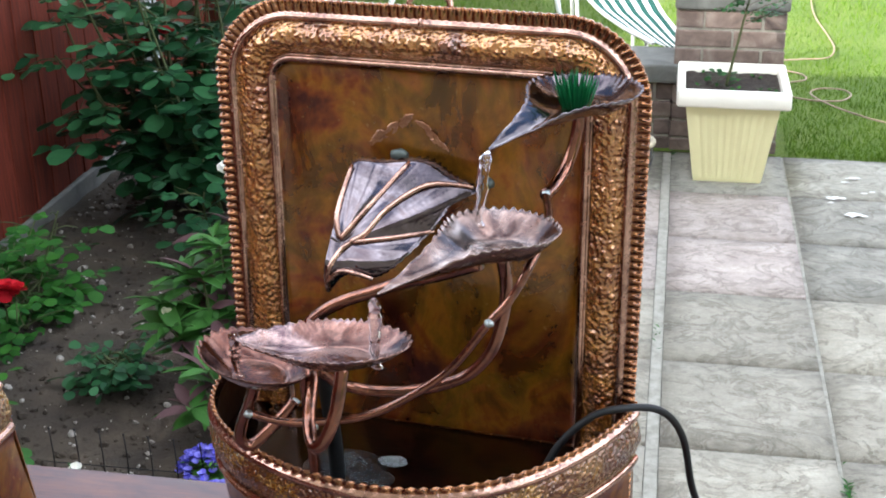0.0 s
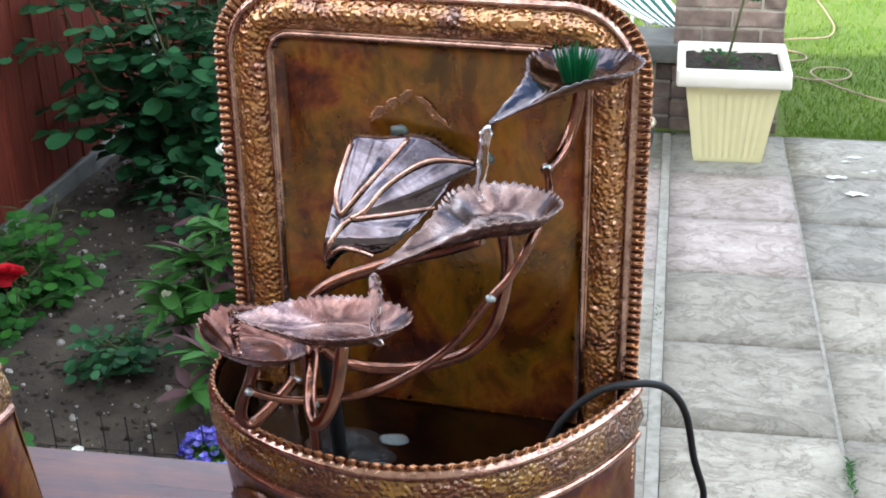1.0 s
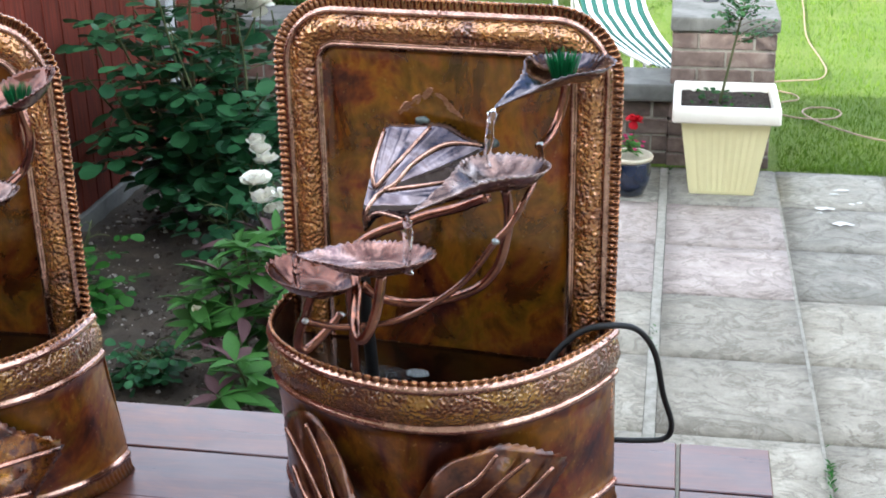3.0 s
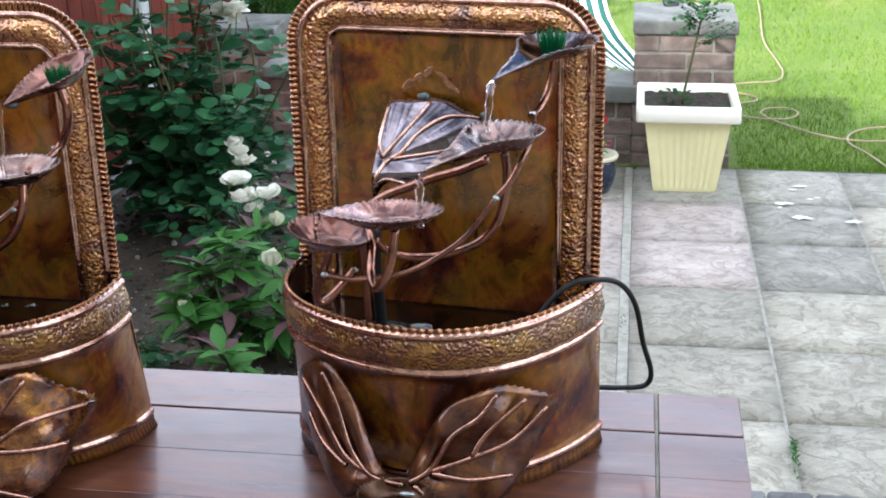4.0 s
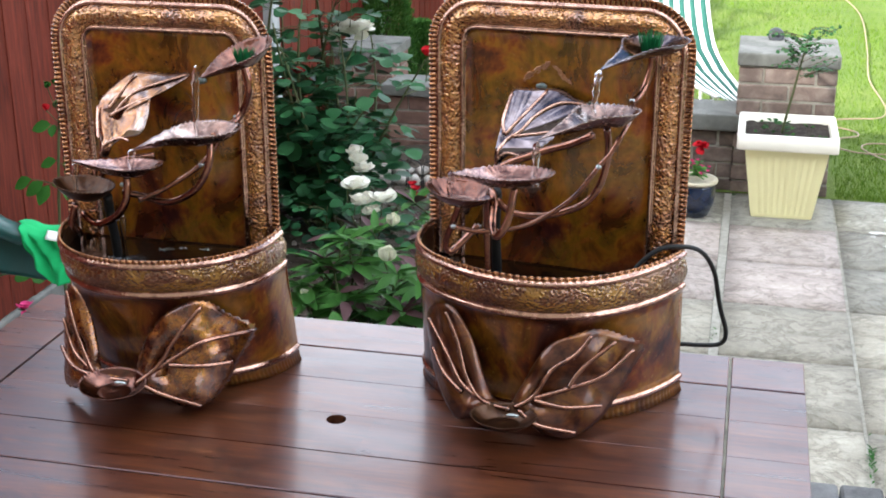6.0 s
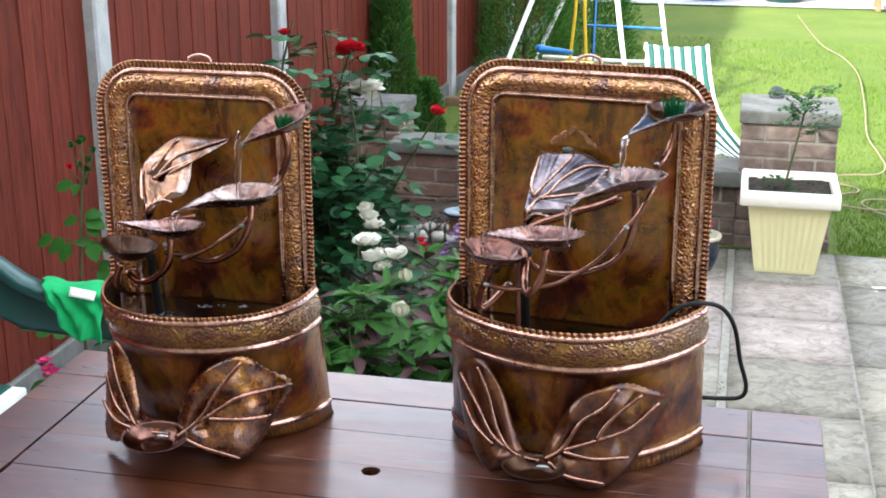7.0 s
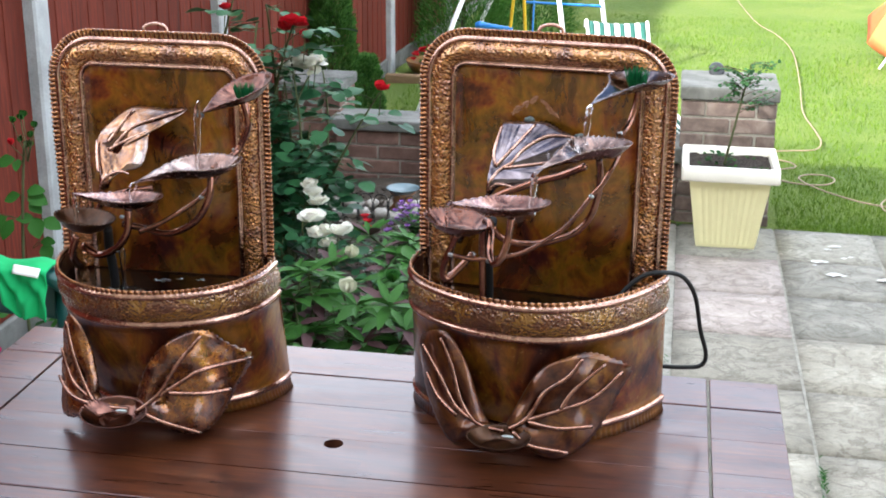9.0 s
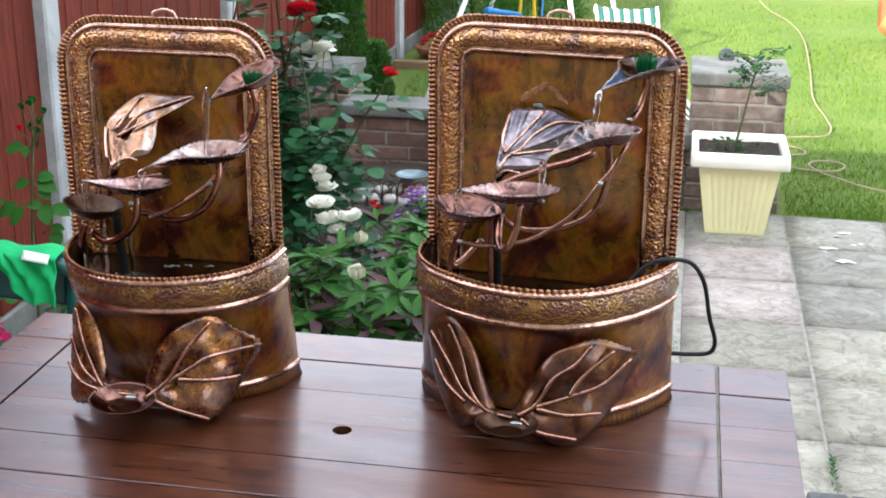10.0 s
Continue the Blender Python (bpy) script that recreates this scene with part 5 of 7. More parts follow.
F2 = dict(F1)
F2.update(
    hw=0.163, h=0.541, depth=0.176, rim=0.219, flare=0.008, seed=11, ring=0.0, foot_metal=LEAFCU, level=0.186, turn=-5,
    foot_depth=0.135, set_back=0.035, shoulder=(0.85, -0.12), foot_full=0.3, left=0.92, leaf_depth=0.147,
    dishes=[
        ("top_dish", (0.144, -0.085, 0.484), 0.041, 0.035, 220, 0.069, 0.016, (14, -15, 0), 0.004, "dull dark copper dish with a long pouring lip", DISH),
        ("middle_dish", (0.093, -0.118, 0.387), 0.052, 0.033, 185.5, 0.099, 0.017, (5, -2.8, 0), 0.026, "bright-rimmed copper dish with a long pouring lip", BRIGHTDISH),
        ("lower_dish", (-0.008, -0.12, 0.336), 0.043, 0.033, 179, 0.085, 0.014, (-2, -1, 0), -0.003, "pale copper dish with a folded lip", PINKDISH),
        ("lowest_dish", (-0.076, -0.118, 0.305), 0.042, 0.034, -7, 0.0, 0.018, (2, 6, 0), 0.0, "round dark crimped copper dish", DARKCU),
    ],
    stems=[
        ([(0.138, -0.07, 0.465), (0.145, -0.07, 0.43), (0.13, -0.06, 0.395), (0.115, -0.08, 0.38), (0.1, -0.1, 0.372)], 0.005),
        ([(0.1, -0.11, 0.372), (0.1, -0.12, 0.34), (0.08, -0.12, 0.305), (0.04, -0.11, 0.282), (0.0, -0.1, 0.285), (-0.03, -0.1, 0.29)], 0.005),
        ([(0.11, -0.1, 0.368), (0.085, -0.11, 0.335), (0.04, -0.12, 0.305), (0.0, -0.12, 0.285)], 0.0034),
        ([(-0.01, -0.13, 0.32), (-0.012, -0.135, 0.29), (-0.03, -0.13, 0.265), (-0.06, -0.12, 0.25), (-0.085, -0.11, 0.26)], 0.0052),
        ([(-0.085, -0.13, 0.28), (-0.095, -0.125, 0.25), (-0.09, -0.11, 0.23)], 0.005),
        ([(-0.1, -0.01, 0.27), (-0.075, -0.04, 0.305), (-0.04, -0.055, 0.322), (0.0, -0.05, 0.328)], 0.005),
    ],
    hose=[(-0.055, -0.07, 0.1), (-0.056, -0.075, 0.2), (-0.055, -0.09, 0.25), (-0.05, -0.105, 0.285)],
    solder=[(0.122, -0.062, 0.39), (0.086, -0.112, 0.336), (-0.03, -0.1, 0.3), (-0.03, -0.13, 0.262)],
    big=dict(
        origin=(-0.05, 0.382), slope=0.8, bulge=0.02, pleat=0.001, roll=0.352, metal=CURLLEAF,
        outline=[(-0.063, 0.332), (-0.066, 0.357), (-0.077, 0.394), (-0.058, 0.42), (-0.03, 0.437), (0.009, 0.434), (0.043, 0.433), (0.02, 0.417), (-0.002, 0.405), (-0.003, 0.384), (-0.009, 0.364), (-0.03, 0.358), (-0.045, 0.35), (-0.054, 0.334)],
        veins=[[(-0.061, 0.391), (-0.048, 0.408), (-0.03, 0.436)], [(-0.055, 0.383), (-0.028, 0.411), (0.006, 0.4235), (0.04, 0.432)], [(-0.059, 0.3816), (-0.033, 0.395), (-0.006, 0.407)], [(-0.066, 0.357), (-0.0727, 0.377), (-0.0755, 0.395)], [(-0.063, 0.332), (-0.0566, 0.349), (-0.038, 0.358), (-0.0217, 0.3563)]],
        studs=[(0.06, -0.012, 0.426)]),
    feet=[
        dict(origin=(0.03, 0.06), out=0.006, toe=0.028, belly=0.014, phase=1.0,
             outline=[(0.0, 0.046), (0.0, 0.08), (0.022, 0.122), (0.055, 0.15), (0.09, 0.153), (0.112, 0.132), (0.142, 0.098), (0.126, 0.062), (0.112, 0.032), (0.09, 0.012), (0.058, 0.012), (0.026, 0.03)],
             veins=[[(0.0, 0.046), (0.03, 0.07), (0.055, 0.11), (0.088, 0.15)], [(0.03, 0.068), (0.06, 0.085), (0.09, 0.1), (0.144, 0.097)], [(0.045, 0.072), (0.085, 0.066), (0.122, 0.064)], [(0.01, 0.046), (0.04, 0.032), (0.088, 0.014)]]),
        dict(origin=(-0.08, 0.06), out=0.006, toe=0.022, belly=0.012, phase=3.0,
             outline=[(-0.011, 0.049), (-0.054, 0.048), (-0.062, 0.08), (-0.072, 0.122), (-0.09, 0.155), (-0.11, 0.16), (-0.125, 0.12), (-0.132, 0.06), (-0.128, 0.014), (-0.09, 0.018), (-0.046, 0.038)],
             veins=[[(-0.012, 0.048), (-0.06, 0.05), (-0.085, 0.08), (-0.1, 0.12), (-0.107, 0.156)], [(-0.06, 0.05), (-0.1, 0.07), (-0.122, 0.11)], [(-0.05, 0.046), (-0.1, 0.05), (-0.13, 0.066)]]),
    ],
    splash=[(-0.04, -0.085, 0.03, 0.022, 0.004)],
    foam=[(0.0, -0.038, 0.012, 30), (0.056, -0.03, 0.007, 22), (-0.012, -0.085, 0.01, 18), (0.025, -0.03, 0.005, 8), (-0.05, -0.08, 0.02, 34)],
    streams=[((0.093, -0.126, 0.472), (0.088, -0.126, 0.37)), ((0.0, -0.127, 0.358), (-0.006, -0.125, 0.322)), ((-0.085, -0.12, 0.334), (-0.088, -0.12, 0.285)), ((-0.03, -0.11, 0.26), (-0.03, -0.11, 0.173))],
    tuft=(0.143, -0.082, 0.466), tuft_h=0.022,
)
fountain_two = fountain(pose(-0.63, 0.893, TOP, 0, 0, 5), F2, "brown copper leaf fountain with a curled bright leaf and running water")
lowest_bowl(fountain_two, (-0.025, -0.205, 0.055), 0.046, 0.035, 13, DISH)

# bare copper flakes where the lacquer lifted above the leaf, along two short arcs
rngf = random.Random(17)
for k in range(26):
    e = rngf.random()
    if k < 15:
        fx, fz = -0.043 + 0.032 * e, 0.436 + 0.021 * e ** 0.7
    else:
        fx, fz = -0.004 + 0.02 * e, 0.453 - 0.018 * e ** 1.6
    fx, fz = fx + rngf.gauss(0, 0.0012), fz + rngf.gauss(0, 0.0012)
    fr, lean = rngf.uniform(0.0012, 0.0036), (0.7 if k < 15 else -0.8) + rngf.uniform(-0.5, 0.5)
    ring = []
    for j in range(22):
        a = 2 * math.pi * j / 22
        r = fr * (1 + 0.9 * noise.noise(Vector((math.cos(a) * 2.4 + k * 9, math.sin(a) * 2.4, 4))))
        u, w = 1.9 * r * math.cos(a), 0.75 * r * math.sin(a)
        ring.append((u * math.cos(lean) - w * math.sin(lean), 0, u * math.sin(lean) + w * math.cos(lean)))
    faces = [tuple(22 + j for j in range(22))] + [(j, (j + 1) % 22, 22 + (j + 1) % 22, 22 + j) for j in range(22)]
    obj("bare_flake", mesh_of("bare_flake", ring + [(x * 0.85, -0.0003, z * 0.85) for x, _, z in ring], faces, BARE, smooth=False), fountain_one, "bare bright copper flake", pose(0, 0, 0, 0, 0, F1["turn"]) @ pose(fx, -0.0012, fz))

# power cable of the pump
cable_a = [(0.018, 0.872, 1.155), (0.035, 0.885, 1.185), (0.06, 0.895, 1.207), (0.085, 0.905, 1.211), (0.115, 0.925, 1.2), (0.135, 0.945, 1.165), (0.146, 0.958, 1.11), (0.157, 0.968, 1.068), (0.15, 0.97, 1.048), (0.12, 0.968, 1.044), (0.088, 0.966, 1.043), (0.02, 0.968, 1.03)]
tagged(tube("power_cable", cable_a, 0.0033, BLACK, sides=10), "black rubber cable looping over the trough rim", "cable")


# ---- garden things ----
def rect_ring(x0, x1, y0, y1, z, r, n=5):
    pts = []
    for cx, cy, a0 in ((x1 - r, y1 - r, 0), (x0 + r, y1 - r, 90), (x0 + r, y0 + r, 180), (x1 - r, y0 + r, 270)):
        for k in range(n):
            a = radians(a0 + 90 * k / (n - 1))
            pts.append((cx + r * math.cos(a), cy + r * math.sin(a), z))
    return pts


def loft(name, rings, material, parent, label="", cap=True, smooth=True):
    n = len(rings[0])
    verts = [p for r in rings for p in r]
    faces = [(i * n + k, i * n + (k + 1) % n, (i + 1) * n + (k + 1) % n, (i + 1) * n + k) for i in range(len(rings) - 1) for k in range(n)]
    if cap:
        faces += [tuple(range(n))[::-1], tuple((len(rings) - 1) * n + k for k in range(n))]
    return obj(name, mesh_of(name, verts, faces, material, smooth=smooth), parent, label)


# cream planter with a fluted front and a sapling
planter = thing("planter", pose(0.35, 4.87, 0), "square cream-yellow plastic planter with a white rim, by the pillar", "planter")


def fluted(half, z, flute):
    pts = []
    n = 36
    for side in range(4):
        for k in range(n):
            t = -1 + 2 * k / n
            d = half - (flute * (0.5 + 0.5 * math.cos(t * math.pi * 11)) if abs(t) < 0.86 else 0)
            c = half * t
            x, y = ((c, -d), (d, c), (-c, d), (-d, -c))[side]
            pts.append((x, y, z))
    return pts


loft("body", [fluted(0.124, 0, 0), fluted(0.127, 0.012, 0), fluted(0.13, 0.025, 0.004), fluted(0.148, 0.15, 0.004), fluted(0.166, 0.27, 0.004), fluted(0.168, 0.285, 0), fluted(0.172, 0.318, 0)], CREAM, planter, "pale yellow fluted plastic body", smooth=False)
rim_rings = [rect_ring(-a, a, -a, a, z, 0.012) for a, z in ((0.172, 0.312), (0.204, 0.314), (0.207, 0.32), (0.205, 0.372), (0.201, 0.377), (0.18, 0.377), (0.176, 0.372), (0.174, 0.33))]
loft("rim", rim_rings, RIMPLASTIC, planter, "white plastic rim", cap=False)
n = 22
verts = [(-0.174 + 0.348 * i / n, -0.174 + 0.348 * j / n, 0.345 + 0.006 * noise.noise(Vector((i * 0.5, j * 0.5, 2))) + 0.004 * noise.noise(Vector((i * 1.7, j * 1.7, 7)))) for j in range(n + 1) for i in range(n + 1)]
obj("potting_soil", mesh_of("potting_soil", verts, [(j * (n + 1) + i, j * (n + 1) + i + 1, (j + 1) * (n + 1) + i + 1, (j + 1) * (n + 1) + i) for j in range(n) for i in range(n)], POTSOIL), planter, "dark moist potting soil")

# grey disc leaning on the pillar cap
disc = thing("grey_disc", pose(0.28, 5.43, 0.618), "round grey rubber disc standing tilted on the pillar cap", "disc")
lathe("rim", [(0.0, -0.012), (0.026, -0.012), (0.036, -0.006), (0.038, 0.004), (0.032, 0.012), (0.024, 0.014), (0.0, 0.012)], GREYDISC, disc, m=pose(0, 0, 0.036, 62, 22, 0))
lathe("hub", [(0.0, 0.0), (0.012, 0.0), (0.012, 0.006), (0.0, 0.008)], GREYDISC, disc, "hub", m=pose(0.004, -0.012, 0.043, 62, 22, 0), steps=16)

# dark blue glazed pot with a red geranium
pot = thing("flower_pot", pose(-0.012, 4.72, 0), "dark blue glazed round pot with a pale rim beside the wall", "pot")
lathe("body", [(0.05, 0), (0.058, 0.005), (0.076, 0.05), (0.083, 0.09), (0.082, 0.135), (0.078, 0.146)], GLAZE, pot, steps=36)
lathe("rim", [(0.076, 0.145), (0.088, 0.147), (0.091, 0.155), (0.087, 0.163), (0.076, 0.163), (0.073, 0.15)], GLAZERIM, pot, "cream glazed rim", steps=36)
lathe("potting_soil", [(0.0, 0.146), (0.05, 0.148), (0.076, 0.144)], POTSOIL, pot, steps=24)


# garden hose on the lawn
def hose(points, label):
    pts = [(x, y, 0.01) for x, y in points]
    return tagged(tube("garden_hose", pts, 0.0042, HOSE, sides=8, samples=7), label, "hose")


hose([(0.62, 13.2), (0.77, 11.34), (0.92, 10.59), (0.99, 9.78), (0.95, 8.52), (0.9, 7.6), (0.93, 7.06), (0.94, 6.78), (0.89, 6.59), (0.76, 6.54), (0.66, 6.5), (0.6, 6.42), (0.66, 6.33), (0.74, 6.26), (0.75, 6.17), (0.66, 6.1), (0.62, 5.98), (0.67, 5.88), (0.77, 5.835), (0.88, 5.85), (0.935, 5.95), (0.9, 6.03), (0.8, 6.03), (0.755, 5.94), (0.82, 5.79), (0.92, 5.66), (1.04, 5.55), (1.2, 5.5), (1.5, 5.56), (2.2, 5.7)], "pale pink-brown garden hose snaking over the lawn")
hose([(1.22, 5.12), (1.17, 5.3), (1.11, 5.47), (1.14, 5.62), (1.25, 5.72), (1.4, 5.73), (1.7, 5.62), (2.3, 5.5)], "loose end of pale garden hose across the lawn edge")

# small folding chair with a striped canvas
chair = thing("deck_chair", pose(0, 0, 0), "green and white striped canvas deck chair behind the wall", "deck chair")
LINE = [(-0.4, -0.092, 6.42, 0.68), (-0.395, -0.09, 6.37, 0.72), (-0.385, -0.085, 6.3, 0.722), (-0.37, -0.075, 6.2, 0.675), (-0.345, -0.05, 6.05, 0.58), (-0.3, -0.012, 5.88, 0.49), (-0.2, 0.05, 5.72, 0.42), (-0.08, 0.115, 5.58, 0.375), (0.0, 0.145, 5.5, 0.355), (0.05, 0.165, 5.42, 0.352)]
STRIPES = 11
for s in range(STRIPES):
    verts, faces = [], []
    fine = []
    for (a0, b0, y0, z0), (a1, b1, y1, z1) in zip(LINE, LINE[1:]):
        for k in range(4):
            t = k / 4
            fine.append((a0 + (a1 - a0) * t, b0 + (b1 - b0) * t, y0 + (y1 - y0) * t, z0 + (z1 - z0) * t))
    fine.append(LINE[-1])
    for a, b, y, z in fine:
        for e in (s / STRIPES, (s + 1) / STRIPES):
            verts.append((a + (b - a) * e, y, z - 0.012 * math.sin(math.pi * e)))
    faces = [(2 * i, 2 * i + 1, 2 * i + 3, 2 * i + 2) for i in range(len(fine) - 1)]
    solid(obj("stripe", mesh_of("stripe", verts, faces, STRIPEGREEN if s % 2 == 0 else STRIPEWHITE), chair, "green canvas stripe" if s % 2 == 0 else "white canvas stripe"), 0.003)
for e in (0, 1):
    tube("frame_tube", [((b if e else a) + (0.012 if e else -0.012), y, z) for a, b, y, z in LINE], 0.009, WHITEMETAL, chair, "white metal frame tube")
    xx = -0.08 if e else -0.39
    tube("leg", [(xx, 6.25, 0.66), (xx, 6.5, 0.3), (xx, 6.62, 0.0)], 0.009, WHITEMETAL, chair, "white metal leg")
    tube("leg", [(xx + 0.05, 6.0, 0.55), (xx + 0.08, 5.9, 0.25), (xx + 0.1, 5.85, 0.0)], 0.009, WHITEMETAL, chair, "white metal leg")

# white garden swing frame with coloured seat and ropes
swing = thing("garden_swing", pose(0, 0, 0), "white tubular garden swing with blue bars and yellow ropes", "swing")
for pts in ([(-1.485, 7.1, 0), (-1.29, 7.45, 0.6), (-1.209, 7.596, 0.85)], [(-0.52, 7.35, 0), (-0.62, 7.5, 0.42), (-0.707, 7.703, 0.85)],
            [(-0.35, 8.3, 0), (-0.47, 8.6, 0.62), (-0.525, 8.736, 0.85)], [(-1.5, 9.0, 0), (-1.2, 9.1, 0.7), (-1.139, 9.127, 0.85)]):
    tube("frame_leg", pts, 0.016, WHITEMETAL, swing, "white steel leg tube", sides=12)
for pts in ([(-1.209, 7.596, 0.85), (-0.707, 7.703, 0.85)], [(-1.139, 9.127, 0.85), (-0.525, 8.736, 0.85)], [(-0.95, 7.651, 0.86), (-0.832, 8.931, 0.86)]):
    tube("top_bar", pts, 0.018, WHITEMETAL, swing, "white steel top bar")
tube("cross_bar", [(-1.22, 8.0, 0.36), (-0.62, 8.1, 0.33), (-0.4, 8.4, 0.3)], 0.014, WHITEMETAL, swing, "white steel cross bar")
tube("cross_bar", [(-1.38, 7.3, 0.29), (-0.57, 7.45, 0.27)], 0.014, BLUEPLASTIC, swing, "blue cross bar")
tube("cross_bar", [(-1.0, 8.5, 0.51), (-0.45, 8.5, 0.5)], 0.009, BLUEPLASTIC, swing, "blue cross bar")
tube("handle", [(-1.25, 7.9, 0.43), (-1.22, 7.9, 0.43), (-1.16, 7.9, 0.425), (-1.0, 7.9, 0.41)], [0.016, 0.03, 0.02, 0.016], BLUEPLASTIC, swing, "blue plastic grip", sides=12)
for k, x in enumerate((-0.99, -0.94)):
    tube("rope", [(x + 0.015 * k, 7.93, 0.85), (x + 0.01 * k, 7.9, 0.7), (x + (0.03 if k else -0.03), 7.9, 0.36)], 0.011, YELLOWPLASTIC, swing, "yellow rope arm")
tube("rope", [(-0.88, 8.13, 0.85), (-0.865, 7.9, 0.36)], 0.006, BLUEPLASTIC, swing, "blue rope")
part("seat", box_bm(-1.08, -0.86, 7.82, 7.98, 0.31, 0.345, 0.01, 2), YELLOWPLASTIC, swing, "yellow plastic seat")

# tipped-over orange parasol on the lawn
parasol = thing("small_parasol", pose(1.6, 9.3, 0), "orange-red child's parasol lying tilted on the lawn", "parasol")
NSEG = 8
apex, rr = Vector((0.1, 0.15, 0.5)), 0.34
axis_turn = Euler((radians(38), radians(-30), 0)).to_matrix()
for k in range(NSEG):
    a0, a1 = 2 * math.pi * k / NSEG, 2 * math.pi * (k + 1) / NSEG
    verts, faces = [], []
    for r in range(6):
        for c in range(5):
            t, a = r / 5, a0 + (a1 - a0) * c / 4
            sag = 0.03 * math.sin(math.pi * c / 4) * t
            verts.append(apex + axis_turn @ Vector((rr * t * math.cos(a) * (1 - 0.06 * math.sin(math.pi * c / 4) * t), rr * t * math.sin(a) * (1 - 0.06 * math.sin(math.pi * c / 4) * t), -0.3 * t ** 1.3 - sag)))
    faces = [(r * 5 + c, r * 5 + c + 1, (r + 1) * 5 + c + 1, (r + 1) * 5 + c) for r in range(5) for c in range(4)]
    solid(obj("panel", mesh_of("panel", verts, faces, PARASOL if k % 2 else PARASOL2), parasol), 0.003)
tube("pole", [apex + axis_turn @ Vector((0, 0, 0.05)), apex + axis_turn @ Vector((0, 0, -0.3)), Vector((-0.02, -0.05, 0.0))], 0.009, WHITEMETAL, parasol, "white pole")

# dark green plastic chair arm and a green garment hanging on it
gchair = thing("garden_chair", pose(0, 0, UP), "dark green moulded plastic garden chair beside the table", "chair")


def arm_loft(name, line, width, thick, parent, label=""):
    rings = []
    for i, p in enumerate(line):
        p = Vector(p)
        q = Vector(line[min(i + 1, len(line) - 1)]) - Vector(line[max(i - 1, 0)])
        q.normalize()
        s = q.cross(Vector((0, 0, 1))).normalized()
        u = s.cross(q)
        ring = []
        for k in range(12):
            a = 2 * math.pi * k / 12
            ring.append(tuple(p + s * width / 2 * math.copysign(abs(math.cos(a)) ** 0.5, math.cos(a)) + u * thick / 2 * math.copysign(abs(math.sin(a)) ** 0.5, math.sin(a))))
        rings.append(ring)
    return loft(name, rings, GREENPLASTIC, parent, label)


arm_loft("armrest", [(-1.9, 2.0, 0.62), (-1.8, 2.02, 0.585), (-1.72, 2.04, 0.535), (-1.66, 2.05, 0.488), (-1.6, 2.05, 0.468), (-1.5, 2.06, 0.462), (-1.42, 2.06, 0.458), (-1.375, 2.06, 0.43)], 0.07, 0.035, gchair, "curved dark green armrest")
arm_loft("side_panel", [(-1.88, 2.02, 0.53), (-1.76, 2.04, 0.47), (-1.66, 2.06, 0.41), (-1.55, 2.07, 0.4), (-1.39, 2.07, 0.395)], 0.016, 0.115, gchair, "dark green side panel")
arm_loft("leg", [(-1.4, 2.07, 0.44), (-1.4, 2.06, 0.2), (-1.4, 2.06, 0.0)], 0.045, 0.035, gchair)
arm_loft("leg", [(-1.86, 2.04, 0.5), (-1.87, 2.03, 0.2), (-1.88, 2.02, 0.0)], 0.045, 0.035, gchair)
part("seat", box_bm(-1.95, -1.52, 1.56, 1.98, 0.18, 0.205, 0.01, 2), GREENPLASTIC, gchair, "dark green plastic seat")
arm_loft("leg", [(-1.55, 1.6, 0.18), (-1.54, 1.58, 0.0)], 0.045, 0.035, gchair)
arm_loft("leg", [(-1.92, 1.6, 0.18), (-1.93, 1.58, 0.0)], 0.045, 0.035, gchair)

cushion = thing("seat_cushion", pose(-1.78, 1.8, UP + 0.206), "white and dark green striped cushion on the chair seat", "cushion")
for k in range(7):
    part("stripe", box_bm(-0.15 + 0.043 * k, -0.15 + 0.043 * (k + 1), -0.17, 0.17, 0.0, 0.034 - 0.008 * abs(k - 3) / 3, 0.004), STRIPEWHITE if k % 2 == 0 else STRIPEGREEN, cushion, "white cloth stripe" if k % 2 == 0 else "green cloth stripe")

cloth = thing("green_garment", pose(0, 0, UP), "bright green cloth garment draped over the chair arm", "garment")
nu, nv = 36, 34
verts = []
for j in range(nv + 1):
    for i in range(nu + 1):
        u, v = i / nu, j / nv
        x = -1.618 + 0.2 * u + 0.05 * v * (1 - u) * (1 if v > 0.3 else 0.4)
        s = v * (0.12 + 0.092 * min(1.0, u / 0.5) ** 0.8)
        if s < 0.085:
            y, z = 2.1 - s, 0.487 + 0.006 * math.sin(math.pi * s / 0.085)
        else:
            y, z = 2.012 - 0.12 * (s - 0.085), 0.487 - (s - 0.085) * 0.97
        k = min(1.0, max(0.0, (v - 0.25) * 2))
        fold = 0.009 * math.sin(u * 17 - v * 9 + 2 * math.sin(v * 6)) * k + 0.007 * noise.noise(Vector((u * 5, v * 5, 4))) + 0.004 * math.sin(u * 31 + v * 13) * k
        verts.append((x, y - fold, z + 0.005 * math.sin(u * 9 + 1)))
solid(obj("fabric", mesh_of("fabric", verts, [(j * (nu + 1) + i, j * (nu + 1) + i + 1, (j + 1) * (nu + 1) + i + 1, (j + 1) * (nu + 1) + i) for j in range(nv) for i in range(nu)], GREENCLOTH), cloth, "bright green folded fabric"), 0.003)
verts = [(-1.5 + 0.068 * i / 8, 2.012 - 0.0055 * j, 0.502 - 0.006 * j - 0.001 * i) for j in range(4) for i in range(9)]
